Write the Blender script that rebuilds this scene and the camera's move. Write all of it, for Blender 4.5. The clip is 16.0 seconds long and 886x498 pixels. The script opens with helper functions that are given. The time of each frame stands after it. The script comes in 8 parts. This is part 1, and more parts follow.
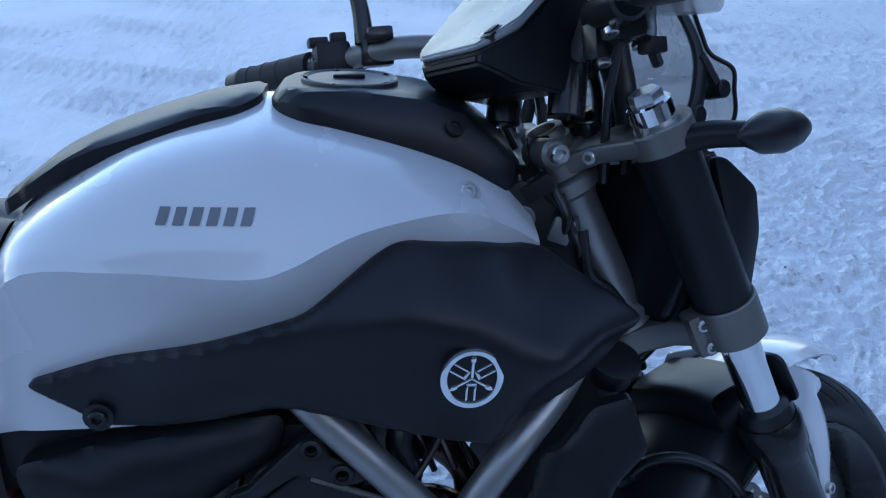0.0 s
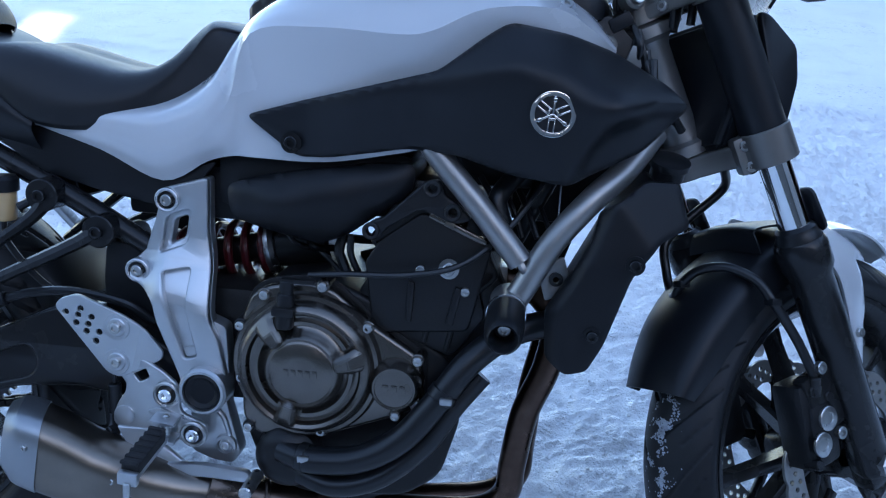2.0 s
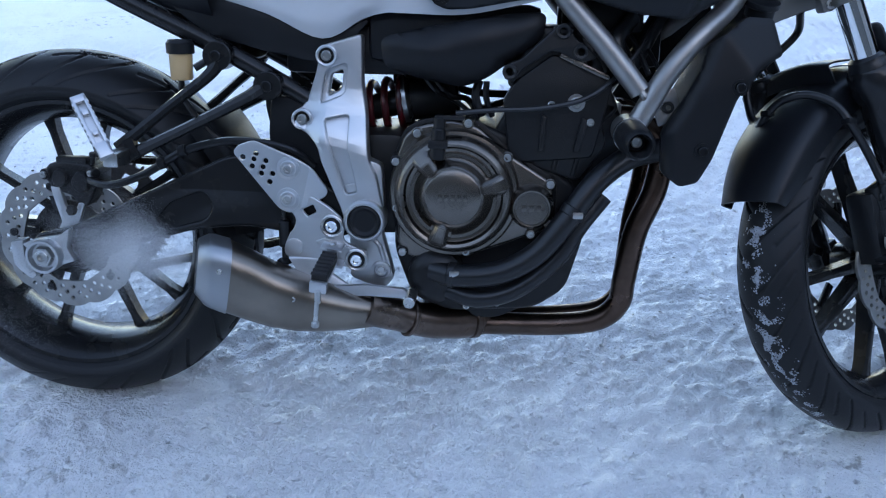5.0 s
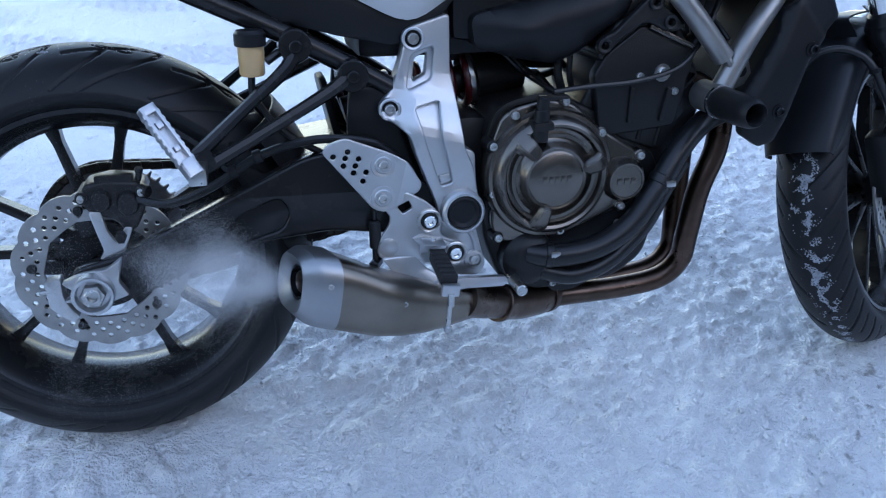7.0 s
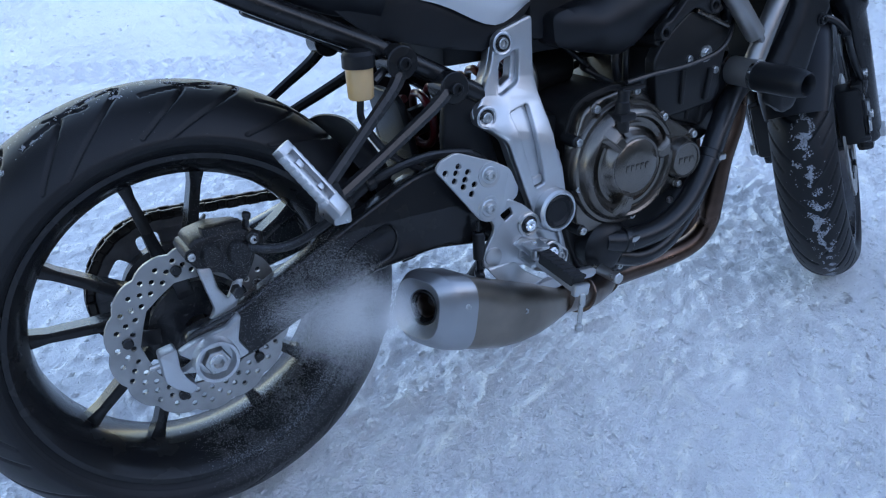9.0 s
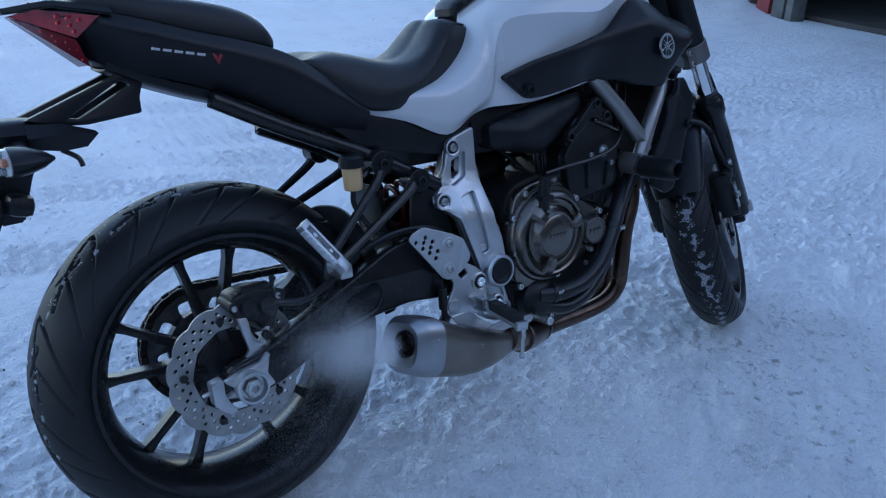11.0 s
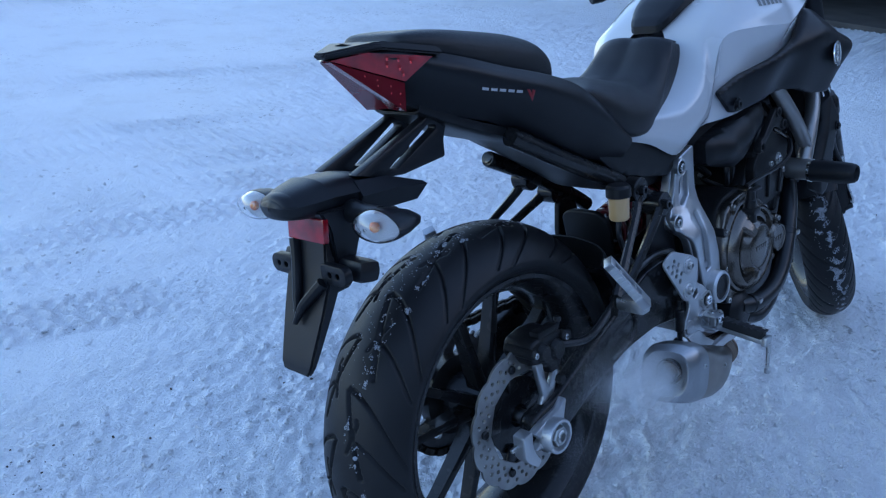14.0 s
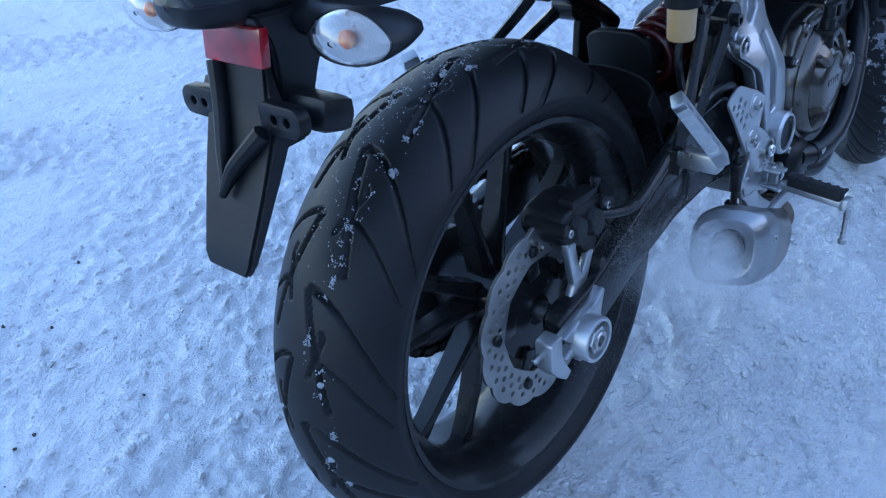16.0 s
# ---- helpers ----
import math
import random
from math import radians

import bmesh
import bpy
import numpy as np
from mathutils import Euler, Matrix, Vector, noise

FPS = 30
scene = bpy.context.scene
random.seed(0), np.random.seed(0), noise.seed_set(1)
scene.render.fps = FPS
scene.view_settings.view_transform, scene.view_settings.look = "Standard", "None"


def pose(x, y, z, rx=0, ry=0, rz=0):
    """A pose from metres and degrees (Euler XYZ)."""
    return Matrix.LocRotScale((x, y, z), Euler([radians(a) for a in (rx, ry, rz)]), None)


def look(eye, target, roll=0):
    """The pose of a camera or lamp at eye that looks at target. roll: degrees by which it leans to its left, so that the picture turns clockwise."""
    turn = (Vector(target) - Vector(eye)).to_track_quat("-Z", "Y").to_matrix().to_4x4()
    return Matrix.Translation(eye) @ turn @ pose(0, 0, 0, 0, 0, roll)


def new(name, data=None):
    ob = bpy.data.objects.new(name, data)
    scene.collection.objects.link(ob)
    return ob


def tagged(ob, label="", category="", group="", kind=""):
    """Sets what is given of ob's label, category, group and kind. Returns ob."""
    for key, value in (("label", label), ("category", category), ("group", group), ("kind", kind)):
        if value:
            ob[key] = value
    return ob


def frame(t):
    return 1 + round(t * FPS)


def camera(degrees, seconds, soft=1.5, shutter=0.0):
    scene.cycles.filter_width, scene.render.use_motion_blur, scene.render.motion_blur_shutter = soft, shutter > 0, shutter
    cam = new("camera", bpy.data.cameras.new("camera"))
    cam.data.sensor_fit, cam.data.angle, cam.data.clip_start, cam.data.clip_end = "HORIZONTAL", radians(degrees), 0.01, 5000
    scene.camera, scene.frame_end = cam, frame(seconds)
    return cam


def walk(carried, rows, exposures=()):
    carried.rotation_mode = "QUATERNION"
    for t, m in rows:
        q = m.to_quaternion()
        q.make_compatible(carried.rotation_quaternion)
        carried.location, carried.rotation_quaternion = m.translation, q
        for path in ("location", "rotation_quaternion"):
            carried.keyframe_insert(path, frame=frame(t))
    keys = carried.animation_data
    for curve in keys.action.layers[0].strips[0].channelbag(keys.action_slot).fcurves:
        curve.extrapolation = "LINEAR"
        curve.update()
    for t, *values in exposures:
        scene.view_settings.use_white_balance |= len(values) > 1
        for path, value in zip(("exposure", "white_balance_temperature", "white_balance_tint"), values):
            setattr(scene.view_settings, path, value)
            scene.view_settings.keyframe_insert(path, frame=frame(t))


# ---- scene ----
cam = camera(55.8, 16.0, 1.2)
PATH = [
    (0, (0.894, -0.594, 1.246), (1.045, 1.109, 0.208), 0.3),
    (0.5, (0.959, -0.721, 1.211), (0.883, 1.027, 0.242), -0.1),
    (1, (0.956, -0.818, 1.161), (0.78, 0.963, 0.267), -0.9),
    (1.5, (0.94, -0.937, 1.103), (0.743, 0.885, 0.301), -0.4),
    (2, (0.939, -1.014, 1.037), (0.755, 0.813, 0.245), 2.0),
    (2.5, (0.977, -1.08, 0.993), (0.772, 0.75, 0.212), 2.8),
    (3, (1.028, -1.136, 0.976), (0.765, 0.685, 0.192), 1.4),
    (3.5, (1.014, -1.177, 0.966), (0.688, 0.627, 0.166), -0.4),
    (4, (0.926, -1.23, 0.964), (0.598, 0.562, 0.139), -1.1),
    (4.5, (0.814, -1.289, 0.95), (0.574, 0.504, 0.097), -1.0),
    (4.7, (0.785, -1.288, 0.949), (0.588, 0.504, 0.083), -0.5),
    (6.8, (0.265, -1.16, 0.995), (0.667, 0.506, -0.035), 2.9),
    (7, (0.213, -1.151, 0.999), (0.661, 0.503, -0.03), 2.7),
    (7.5, (0.109, -1.083, 0.972), (0.613, 0.542, -0.079), 2.1),
    (8, (0.009, -1.016, 0.973), (0.607, 0.557, -0.109), 1.6),
    (8.5, (-0.08, -0.967, 0.981), (0.654, 0.546, -0.102), 2.1),
    (9, (-0.206, -0.939, 1.005), (0.706, 0.5, -0.042), 3.0),
    (9.5, (-0.285, -0.94, 1.03), (0.764, 0.441, 0.034), 4.7),
    (9.7, (-0.3, -0.961, 1.041), (0.788, 0.416, 0.082), 5.3),
    (11.8, (-0.626, -1.316, 1.117), (0.466, 0.172, 0.347), 0.8),
    (12, (-0.674, -1.313, 1.117), (0.432, 0.161, 0.34), 0.7),
    (12.5, (-0.745, -1.226, 1.112), (0.38, 0.224, 0.316), -0.3),
    (13, (-0.815, -1.087, 1.113), (0.334, 0.335, 0.303), -0.7),
    (13.5, (-0.898, -0.912, 1.113), (0.31, 0.458, 0.3), -0.2),
    (14, (-0.927, -0.716, 1.127), (0.401, 0.539, 0.314), 1.7),
    (14.5, (-0.848, -0.582, 1.089), (0.518, 0.599, 0.229), 3.5),
    (15, (-0.748, -0.5, 1.034), (0.586, 0.65, 0.087), 3.1),
    (15.5, (-0.715, -0.448, 0.979), (0.588, 0.642, -0.075), 3.4),
    (16, (-0.704, -0.433, 0.957), (0.579, 0.597, -0.18), 3.7),
]
EXPOSURES = [
    (0.0, 1.8, 6220, 18), (1.5, 2.05, 6330, 18), (2.0, 2.2, 6380, 18), (2.5, 2.52, 6850, 20), (3.0, 2.42, 7050, 19), (3.5, 2.45, 7100, 19), (4.5, 2.38, 7200, 19), (7.0, 2.40, 7050, 20), (8.5, 2.55, 7100, 20), (9.5, 2.10, 6800, 20),
    (12.0, 1.57, 6100, 18), (12.5, 1.55, 6080, 18), (13.0, 1.60, 6050, 18), (14.5, 1.88, 5950, 18), (15.0, 2.06, 5940, 18), (16.0, 2.15, 5920, 18),
]
walk(cam, [(t, look(eye, target, roll)) for t, eye, target, roll in PATH], EXPOSURES)

# ---- light ----
world = bpy.data.worlds.new("sky")
scene.world = world
world.use_nodes = True
wn = world.node_tree.nodes
sky = wn.new("ShaderNodeTexSky")
sky.sky_type = "NISHITA"
sky.sun_disc = False
SUN_EL, SUN_AZ = radians(14), radians(158)
sky.sun_elevation, sky.sun_rotation = SUN_EL, SUN_AZ
sky.air_density, sky.dust_density, sky.ozone_density = 1.0, 0.6, 2.0
wn["Background"].inputs["Strength"].default_value = 0.15
world.node_tree.links.new(sky.outputs[0], wn["Background"].inputs["Color"])
sun = new("sun", bpy.data.lights.new("sun", "SUN"))
sun.data.energy, sun.data.angle, sun.data.color = 3.2, radians(0.5), (1.0, 0.93, 0.82)
sun_from = Vector((math.sin(SUN_AZ) * math.cos(SUN_EL), math.cos(SUN_AZ) * math.cos(SUN_EL), math.sin(SUN_EL)))
sun.matrix_world = look(sun_from * 50, (0, 0, 0))


# ---- materials ----
def material(name, color, rough=0.5, metal=0.0, coat=0.0, grain=0.0, grain_scale=300.0, stain=0.15, stain_scale=9.0,
             bump=0.0, bump_scale=400.0, spec=0.5, rough_var=0.1, color2=None, island=0.0, coat_rough=0.05):
    """A painted, metal, rubber or plastic surface: base colour varied at two scales, with roughness wear and fine relief."""
    mat = bpy.data.materials.new(name)
    mat.use_nodes = True
    nt = mat.node_tree
    n, l = nt.nodes, nt.links
    b = n["Principled BSDF"]
    tc = n.new("ShaderNodeTexCoord")
    big = n.new("ShaderNodeTexNoise")
    big.inputs["Scale"].default_value, big.inputs["Detail"].default_value = stain_scale, 6
    l.new(tc.outputs["Object"], big.inputs["Vector"])
    fine = n.new("ShaderNodeTexNoise")
    fine.inputs["Scale"].default_value, fine.inputs["Detail"].default_value = grain_scale, 3
    l.new(tc.outputs["Object"], fine.inputs["Vector"])
    ramp = n.new("ShaderNodeMapRange")
    ramp.inputs["From Min"].default_value, ramp.inputs["From Max"].default_value = 0.35, 0.7
    l.new(big.outputs["Fac"], ramp.inputs["Value"])
    mix = n.new("ShaderNodeMix")
    mix.data_type = "RGBA"
    mix.inputs["A"].default_value = (*color, 1)
    other = color2 or tuple(c * (1 - stain) for c in color)
    mix.inputs["B"].default_value = (*other, 1)
    l.new(ramp.outputs["Result"], mix.inputs["Factor"])
    out = mix.outputs["Result"]
    if grain:
        m2 = n.new("ShaderNodeMix")
        m2.data_type, m2.blend_type = "RGBA", "OVERLAY"
        m2.inputs["Factor"].default_value = grain
        l.new(out, m2.inputs["A"])
        l.new(fine.outputs["Color"], m2.inputs["B"])
        out = m2.outputs["Result"]
    l.new(out, b.inputs["Base Color"])
    rr = n.new("ShaderNodeMapRange")
    rr.inputs["To Min"].default_value, rr.inputs["To Max"].default_value = max(0.02, rough - rough_var), min(1, rough + rough_var)
    l.new(big.outputs["Fac"], rr.inputs["Value"])
    l.new(rr.outputs["Result"], b.inputs["Roughness"])
    b.inputs["Metallic"].default_value = metal
    b.inputs["Coat Weight"].default_value, b.inputs["Coat Roughness"].default_value = coat, coat_rough
    b.inputs["Specular IOR Level"].default_value = spec
    if bump:
        bp = n.new("ShaderNodeBump")
        bp.inputs["Strength"].default_value, bp.inputs["Distance"].default_value = bump, 0.001
        bn = n.new("ShaderNodeTexNoise")
        bn.inputs["Scale"].default_value, bn.inputs["Detail"].default_value = bump_scale, 2
        l.new(tc.outputs["Object"], bn.inputs["Vector"])
        l.new(bn.outputs["Fac"], bp.inputs["Height"])
        l.new(bp.outputs["Normal"], b.inputs["Normal"])
    return mat


def glassy(name, color, rough=0.03, ior=1.45):
    mat = bpy.data.materials.new(name)
    mat.use_nodes = True
    b = mat.node_tree.nodes["Principled BSDF"]
    b.inputs["Base Color"].default_value = (*color, 1)
    b.inputs["Roughness"].default_value, b.inputs["IOR"].default_value = rough, ior
    b.inputs["Transmission Weight"].default_value = 1.0
    return mat


WHITE = material("pearl_white_paint", (0.55, 0.56, 0.57), 0.27, 0.0, 0.9, stain=0.02, grain=0.03, grain_scale=1500, rough_var=0.015)
BLACK = material("matte_black_plastic", (0.0095, 0.0105, 0.013), 0.38, stain=0.3, grain=0.1, grain_scale=900, bump=0.12, bump_scale=1500, rough_var=0.08, spec=0.3)
PLASTIC = material("worn_black_plastic", (0.0085, 0.0091, 0.0106), 0.40, stain=0.35, bump=0.2, bump_scale=900, color2=(0.0115, 0.012, 0.0135), spec=0.24)
SATIN = material("satin_black_paint", (0.012, 0.0124, 0.0138), 0.26, coat=0.25, stain=0.3, rough_var=0.1, color2=(0.014, 0.0135, 0.013), stain_scale=22, coat_rough=0.12, spec=0.2)
ENGINE_BLACK = material("engine_black_paint", (0.012, 0.0122, 0.0135), 0.33, stain=0.3, bump=0.35, bump_scale=500, color2=(0.014, 0.0135, 0.013), stain_scale=14, spec=0.28)
BRONZE = material("engine_bronze_paint", (0.185, 0.165, 0.146), 0.25, 0.95, stain=0.25, bump=0.08, bump_scale=700, rough_var=0.08, stain_scale=16)
ALU = material("cast_aluminium", (0.58, 0.59, 0.60), 0.40, 0.95, stain=0.08, bump=0.05, bump_scale=1500, rough_var=0.03)
ALU_PAINT = material("silver_grey_paint", (0.30, 0.30, 0.29), 0.42, 0.75, stain=0.15, bump=0.05, bump_scale=900, rough_var=0.06)
FRAME = material("frame_grey_paint", (0.33, 0.32, 0.31), 0.38, 0.8, stain=0.25, rough_var=0.1, stain_scale=14)
CLAMP = material("clamp_grey_paint", (0.20, 0.19, 0.175), 0.42, 0.7, stain=0.15, rough_var=0.06)
CAP_GREY = material("dull_grey_cap_metal", (0.10, 0.10, 0.105), 0.45, 0.6, stain=0.2, rough_var=0.06)
STEEL = material("zinc_steel", (0.55, 0.55, 0.54), 0.3, 1.0, stain=0.25, rough_var=0.12, stain_scale=60)
CHROME = material("chrome", (0.85, 0.86, 0.87), 0.06, 1.0, stain=0.05, rough_var=0.03)
DISC = material("brushed_disc_steel", (0.40, 0.39, 0.375), 0.42, 1.0, stain=0.2, rough_var=0.1, stain_scale=30, bump=0.05, bump_scale=600)
RUBBER = material("tyre_rubber", (0.0085, 0.0089, 0.010), 0.46, stain=0.4, grain=0.2, grain_scale=500, bump=0.25, bump_scale=700, color2=(0.015, 0.0155, 0.017), stain_scale=7, spec=0.28)
HOSE = material("hose_rubber", (0.0105, 0.0113, 0.013), 0.32, stain=0.3, bump=0.1, bump_scale=600, spec=0.45)
SEAT = material("seat_vinyl", (0.0135, 0.0138, 0.0155), 0.40, stain=0.25, bump=0.35, bump_scale=1600, rough_var=0.06, spec=0.32)
RED = material("red_spring_paint", (0.09, 0.005, 0.008), 0.35, coat=0.3, stain=0.2)
RED_MARK = material("red_decal", (0.22, 0.010, 0.016), 0.4)
GREY_MARK = material("grey_decal", (0.16, 0.165, 0.17), 0.4, 0.3)
LIGHT_MARK = material("silver_decal", (0.5, 0.51, 0.53), 0.35, 0.4)
RED_LENS = material("red_lens", (0.38, 0.006, 0.014), 0.10, coat=0.6, stain=0.3, stain_scale=40, color2=(0.13, 0.003, 0.006))
# brighter red that paints the LED dots and glints of the tail lamp
RED_GLINT = material("red_led_glint", (0.75, 0.03, 0.04), 0.15, coat=0.8, stain=0.1)
RED_CLEAR = material("pale_red_lens", (0.20, 0.012, 0.020), 0.2, coat=0.6, stain=0.2)
AMBER = material("amber_bulb", (0.75, 0.18, 0.03), 0.3)
FLUID = material("yellow_brake_fluid_pot", (0.60, 0.38, 0.17), 0.35, coat=0.4, stain=0.15)
POT = material("cream_plastic_pot", (0.58, 0.50, 0.36), 0.4, stain=0.1)
CLEAR = glassy("clear_plastic", (0.95, 0.96, 0.98), 0.05)
REFLECT = material("reflector_bowl", (0.48, 0.49, 0.50), 0.3, 0.7, bump=0.8, bump_scale=260)
SCREEN_DARK = material("hazy_windscreen", (0.42, 0.41, 0.40), 0.25, stain=0.1, stain_scale=30)
SCREEN_DARK.node_tree.nodes["Principled BSDF"].inputs["Alpha"].default_value = 0.5
CHAIN = material("chain_steel", (0.06, 0.055, 0.05), 0.45, 0.8, stain=0.4, stain_scale=80)
CORE = material("radiator_core", (0.03, 0.03, 0.032), 0.55, 0.5, bump=0.5, bump_scale=500)
PEGRUBBER = material("peg_rubber", (0.014, 0.014, 0.015), 0.7, bump=0.3, bump_scale=800)
GRIT = material("brown_grit", (0.09, 0.075, 0.06), 0.8, stain=0.4, stain_scale=60)
ICE = material("caked_snow", (0.40, 0.43, 0.48), 0.45, stain=0.5, stain_scale=120, bump=0.8, bump_scale=500, color2=(0.22, 0.23, 0.25))


def exhaust_material():
    """Stainless steel that has browned with heat towards the header pipes (the bike's front)."""
    mat = material("heat_browned_steel", (0.24, 0.195, 0.165), 0.30, 1.0, stain=0.4, rough_var=0.12, stain_scale=25)
    nt = mat.node_tree
    n, l = nt.nodes, nt.links
    b = n["Principled BSDF"]
    old = b.inputs["Base Color"].links[0].from_socket
    tc = n.new("ShaderNodeTexCoord")
    sep = n.new("ShaderNodeSeparateXYZ")
    l.new(tc.outputs["Object"], sep.inputs[0])
    wob = n.new("ShaderNodeTexNoise")
    wob.inputs["Scale"].default_value = 7
    l.new(tc.outputs["Object"], wob.inputs["Vector"])
    add = n.new("ShaderNodeMath")
    add.operation = "MULTIPLY_ADD"
    add.inputs[1].default_value = 0.25
    l.new(wob.outputs["Fac"], add.inputs[0])
    l.new(sep.outputs["X"], add.inputs[2])
    ramp = n.new("ShaderNodeValToRGB")
    ramp.color_ramp.elements[0].position, ramp.color_ramp.elements[0].color = 0.55, (1, 1, 1, 1)
    ramp.color_ramp.elements[1].position, ramp.color_ramp.elements[1].color = 1.0, (0.52, 0.41, 0.37, 1)
    e = ramp.color_ramp.elements.new(0.8)
    e.color = (0.62, 0.53, 0.50, 1)
    l.new(add.outputs[0], ramp.inputs["Fac"])
    mul = n.new("ShaderNodeMix")
    mul.data_type, mul.blend_type = "RGBA", "MULTIPLY"
    mul.inputs["Factor"].default_value = 1.0
    l.new(old, mul.inputs["A"])
    l.new(ramp.outputs["Color"], mul.inputs["B"])
    l.new(mul.outputs["Result"], b.inputs["Base Color"])
    return mat


EXHAUST = exhaust_material()
MUFFLER = material("brushed_muffler_steel", (0.27, 0.232, 0.195), 0.31, 1.0, stain=0.3, rough_var=0.08, stain_scale=12, bump=0.05, bump_scale=800)
MUFFLER_CAP = material("satin_end_cap", (0.40, 0.41, 0.42), 0.36, 0.95, stain=0.15, rough_var=0.06)


def snow_material():
    mat = bpy.data.materials.new("trodden_snow")
    mat.use_nodes = True
    nt = mat.node_tree
    n, l = nt.nodes, nt.links
    b = n["Principled BSDF"]
    tc = n.new("ShaderNodeTexCoord")

    def tex(scale, detail, lo, hi):
        t = n.new("ShaderNodeTexNoise")
        t.inputs["Scale"].default_value, t.inputs["Detail"].default_value = scale, detail
        t.inputs["Roughness"].default_value = 0.6
        l.new(tc.outputs["Object"], t.inputs["Vector"])
        r = n.new("ShaderNodeMapRange")
        r.inputs["From Min"].default_value, r.inputs["From Max"].default_value = lo, hi
        l.new(t.outputs["Fac"], r.inputs["Value"])
        return r.outputs["Result"], t.outputs["Fac"]

    def mixc(a, col, fac):
        m = n.new("ShaderNodeMix")
        m.data_type = "RGBA"
        if isinstance(a, tuple):
            m.inputs["A"].default_value = (*a, 1)
        else:
            l.new(a, m.inputs["A"])
        m.inputs["B"].default_value = (*col, 1)
        l.new(fac, m.inputs["Factor"])
        return m.outputs["Result"]

    def times(a, v):
        m = n.new("ShaderNodeMath")
        m.operation = "MULTIPLY"
        l.new(a, m.inputs[0])
        if isinstance(v, float):
            m.inputs[1].default_value = v
        else:
            l.new(v, m.inputs[1])
        return m.outputs[0]

    patch, _ = tex(1.3, 5, 0.42, 0.68)
    grime, _ = tex(3.6, 9, 0.54, 0.74)
    grit, _ = tex(27, 6, 0.57, 0.66)
    speck, _ = tex(1.1, 5, 0.53, 0.66)
    dots, _ = tex(120, 2, 0.70, 0.74)
    col = mixc((0.945, 0.95, 0.955), (0.90, 0.90, 0.90), patch)
    col = mixc(col, (0.52, 0.485, 0.44), times(grime, 0.24))
    col = mixc(col, (0.13, 0.11, 0.09), times(times(grit, speck), 0.6))
    col = mixc(col, (0.10, 0.09, 0.08), times(times(dots, speck), 0.7))
    l.new(col, b.inputs["Base Color"])
    b.inputs["Roughness"].default_value = 0.55
    b.inputs["Specular IOR Level"].default_value = 0.4

    def plus(a, k, c):
        m = n.new("ShaderNodeMath")
        m.operation = "MULTIPLY_ADD"
        m.inputs[1].default_value = k
        l.new(a, m.inputs[0])
        l.new(c, m.inputs[2])
        return m.outputs[0]

    def value(v):
        m = n.new("ShaderNodeValue")
        m.outputs[0].default_value = v
        return m.outputs[0]

    # flakes with crisp edges, trodden in patches, over a fine icy grain
    _, f1 = tex(38, 6, 0, 1)
    flake, _ = tex(62, 4, 0.42, 0.66)
    chip, _ = tex(150, 3, 0.42, 0.68)
    _, fine = tex(330, 4, 0, 1)
    rough, _ = tex(2.6, 4, 0.36, 0.62)
    h = plus(times(flake, rough), 0.16, times(f1, plus(rough, 0.55, value(0.45))))
    h = plus(chip, 0.16, h)
    h = plus(fine, 0.20, h)
    bp = n.new("ShaderNodeBump")
    bp.inputs["Strength"].default_value, bp.inputs["Distance"].default_value = 1.0, 0.017
    l.new(h, bp.inputs["Height"])
    l.new(bp.outputs["Normal"], b.inputs["Normal"])
    return mat


SNOW = snow_material()


# ---- mesh helpers ----
def finish(bm, sharp=35):
    bmesh.ops.remove_doubles(bm, verts=bm.verts, dist=1e-6)
    bm.normal_update()
    lim = radians(sharp)
    for f in bm.faces:
        f.smooth = True
    for e in bm.edges:
        e.smooth = len(e.link_faces) == 2 and e.calc_face_angle(0) < lim
    return bm


def part(name, bm, mat, parent, label="", m=None, sharp=35):
    """Links a bmesh, or a ready mesh, as one object under a thing or a part."""
    if isinstance(bm, bmesh.types.BMesh):
        finish(bm, sharp)
        me = bpy.data.meshes.new(name)
        bm.to_mesh(me)
        bm.free()
    else:
        me = bm
    if not me.materials:
        me.materials.append(mat)
    ob = new(name, me)
    if parent is not None:
        ob.parent = parent
    if m is not None:
        ob.matrix_basis = m
    return tagged(ob, label)


def merge(*bms):
    out = bms[0]
    for b in bms[1:]:
        me = bpy.data.meshes.new("tmp")
        b.to_mesh(me)
        out.from_mesh(me)
        bpy.data.meshes.remove(me)
        b.free()
    return out


def moved(d, *bms):
    """Joins meshes into one and shifts it."""
    bm = merge(*bms)
    bmesh.ops.translate(bm, vec=d, verts=bm.verts)
    return bm


def mirrored(bm):
    """The same mesh together with its mirror image across the bike's middle plane."""
    other = bm.copy()
    bmesh.ops.scale(other, vec=(1, -1, 1), verts=other.verts)
    bmesh.ops.reverse_faces(other, faces=other.faces)
    return merge(bm, other)


def pair(name, bm, mat, parent, label="", sharp=35):
    """The same part on the bike's right and, mirrored, on its left."""
    other = bm.copy()
    a = part(name, bm, mat, parent, label, sharp=sharp)
    bmesh.ops.scale(other, vec=(1, -1, 1), verts=other.verts)
    bmesh.ops.reverse_faces(other, faces=other.faces)
    part(name, other, mat, parent, label, sharp=sharp)
    return a


def flipped(bm):
    bmesh.ops.scale(bm, vec=(1, -1, 1), verts=bm.verts)
    bmesh.ops.reverse_faces(bm, faces=bm.faces)
    return bm


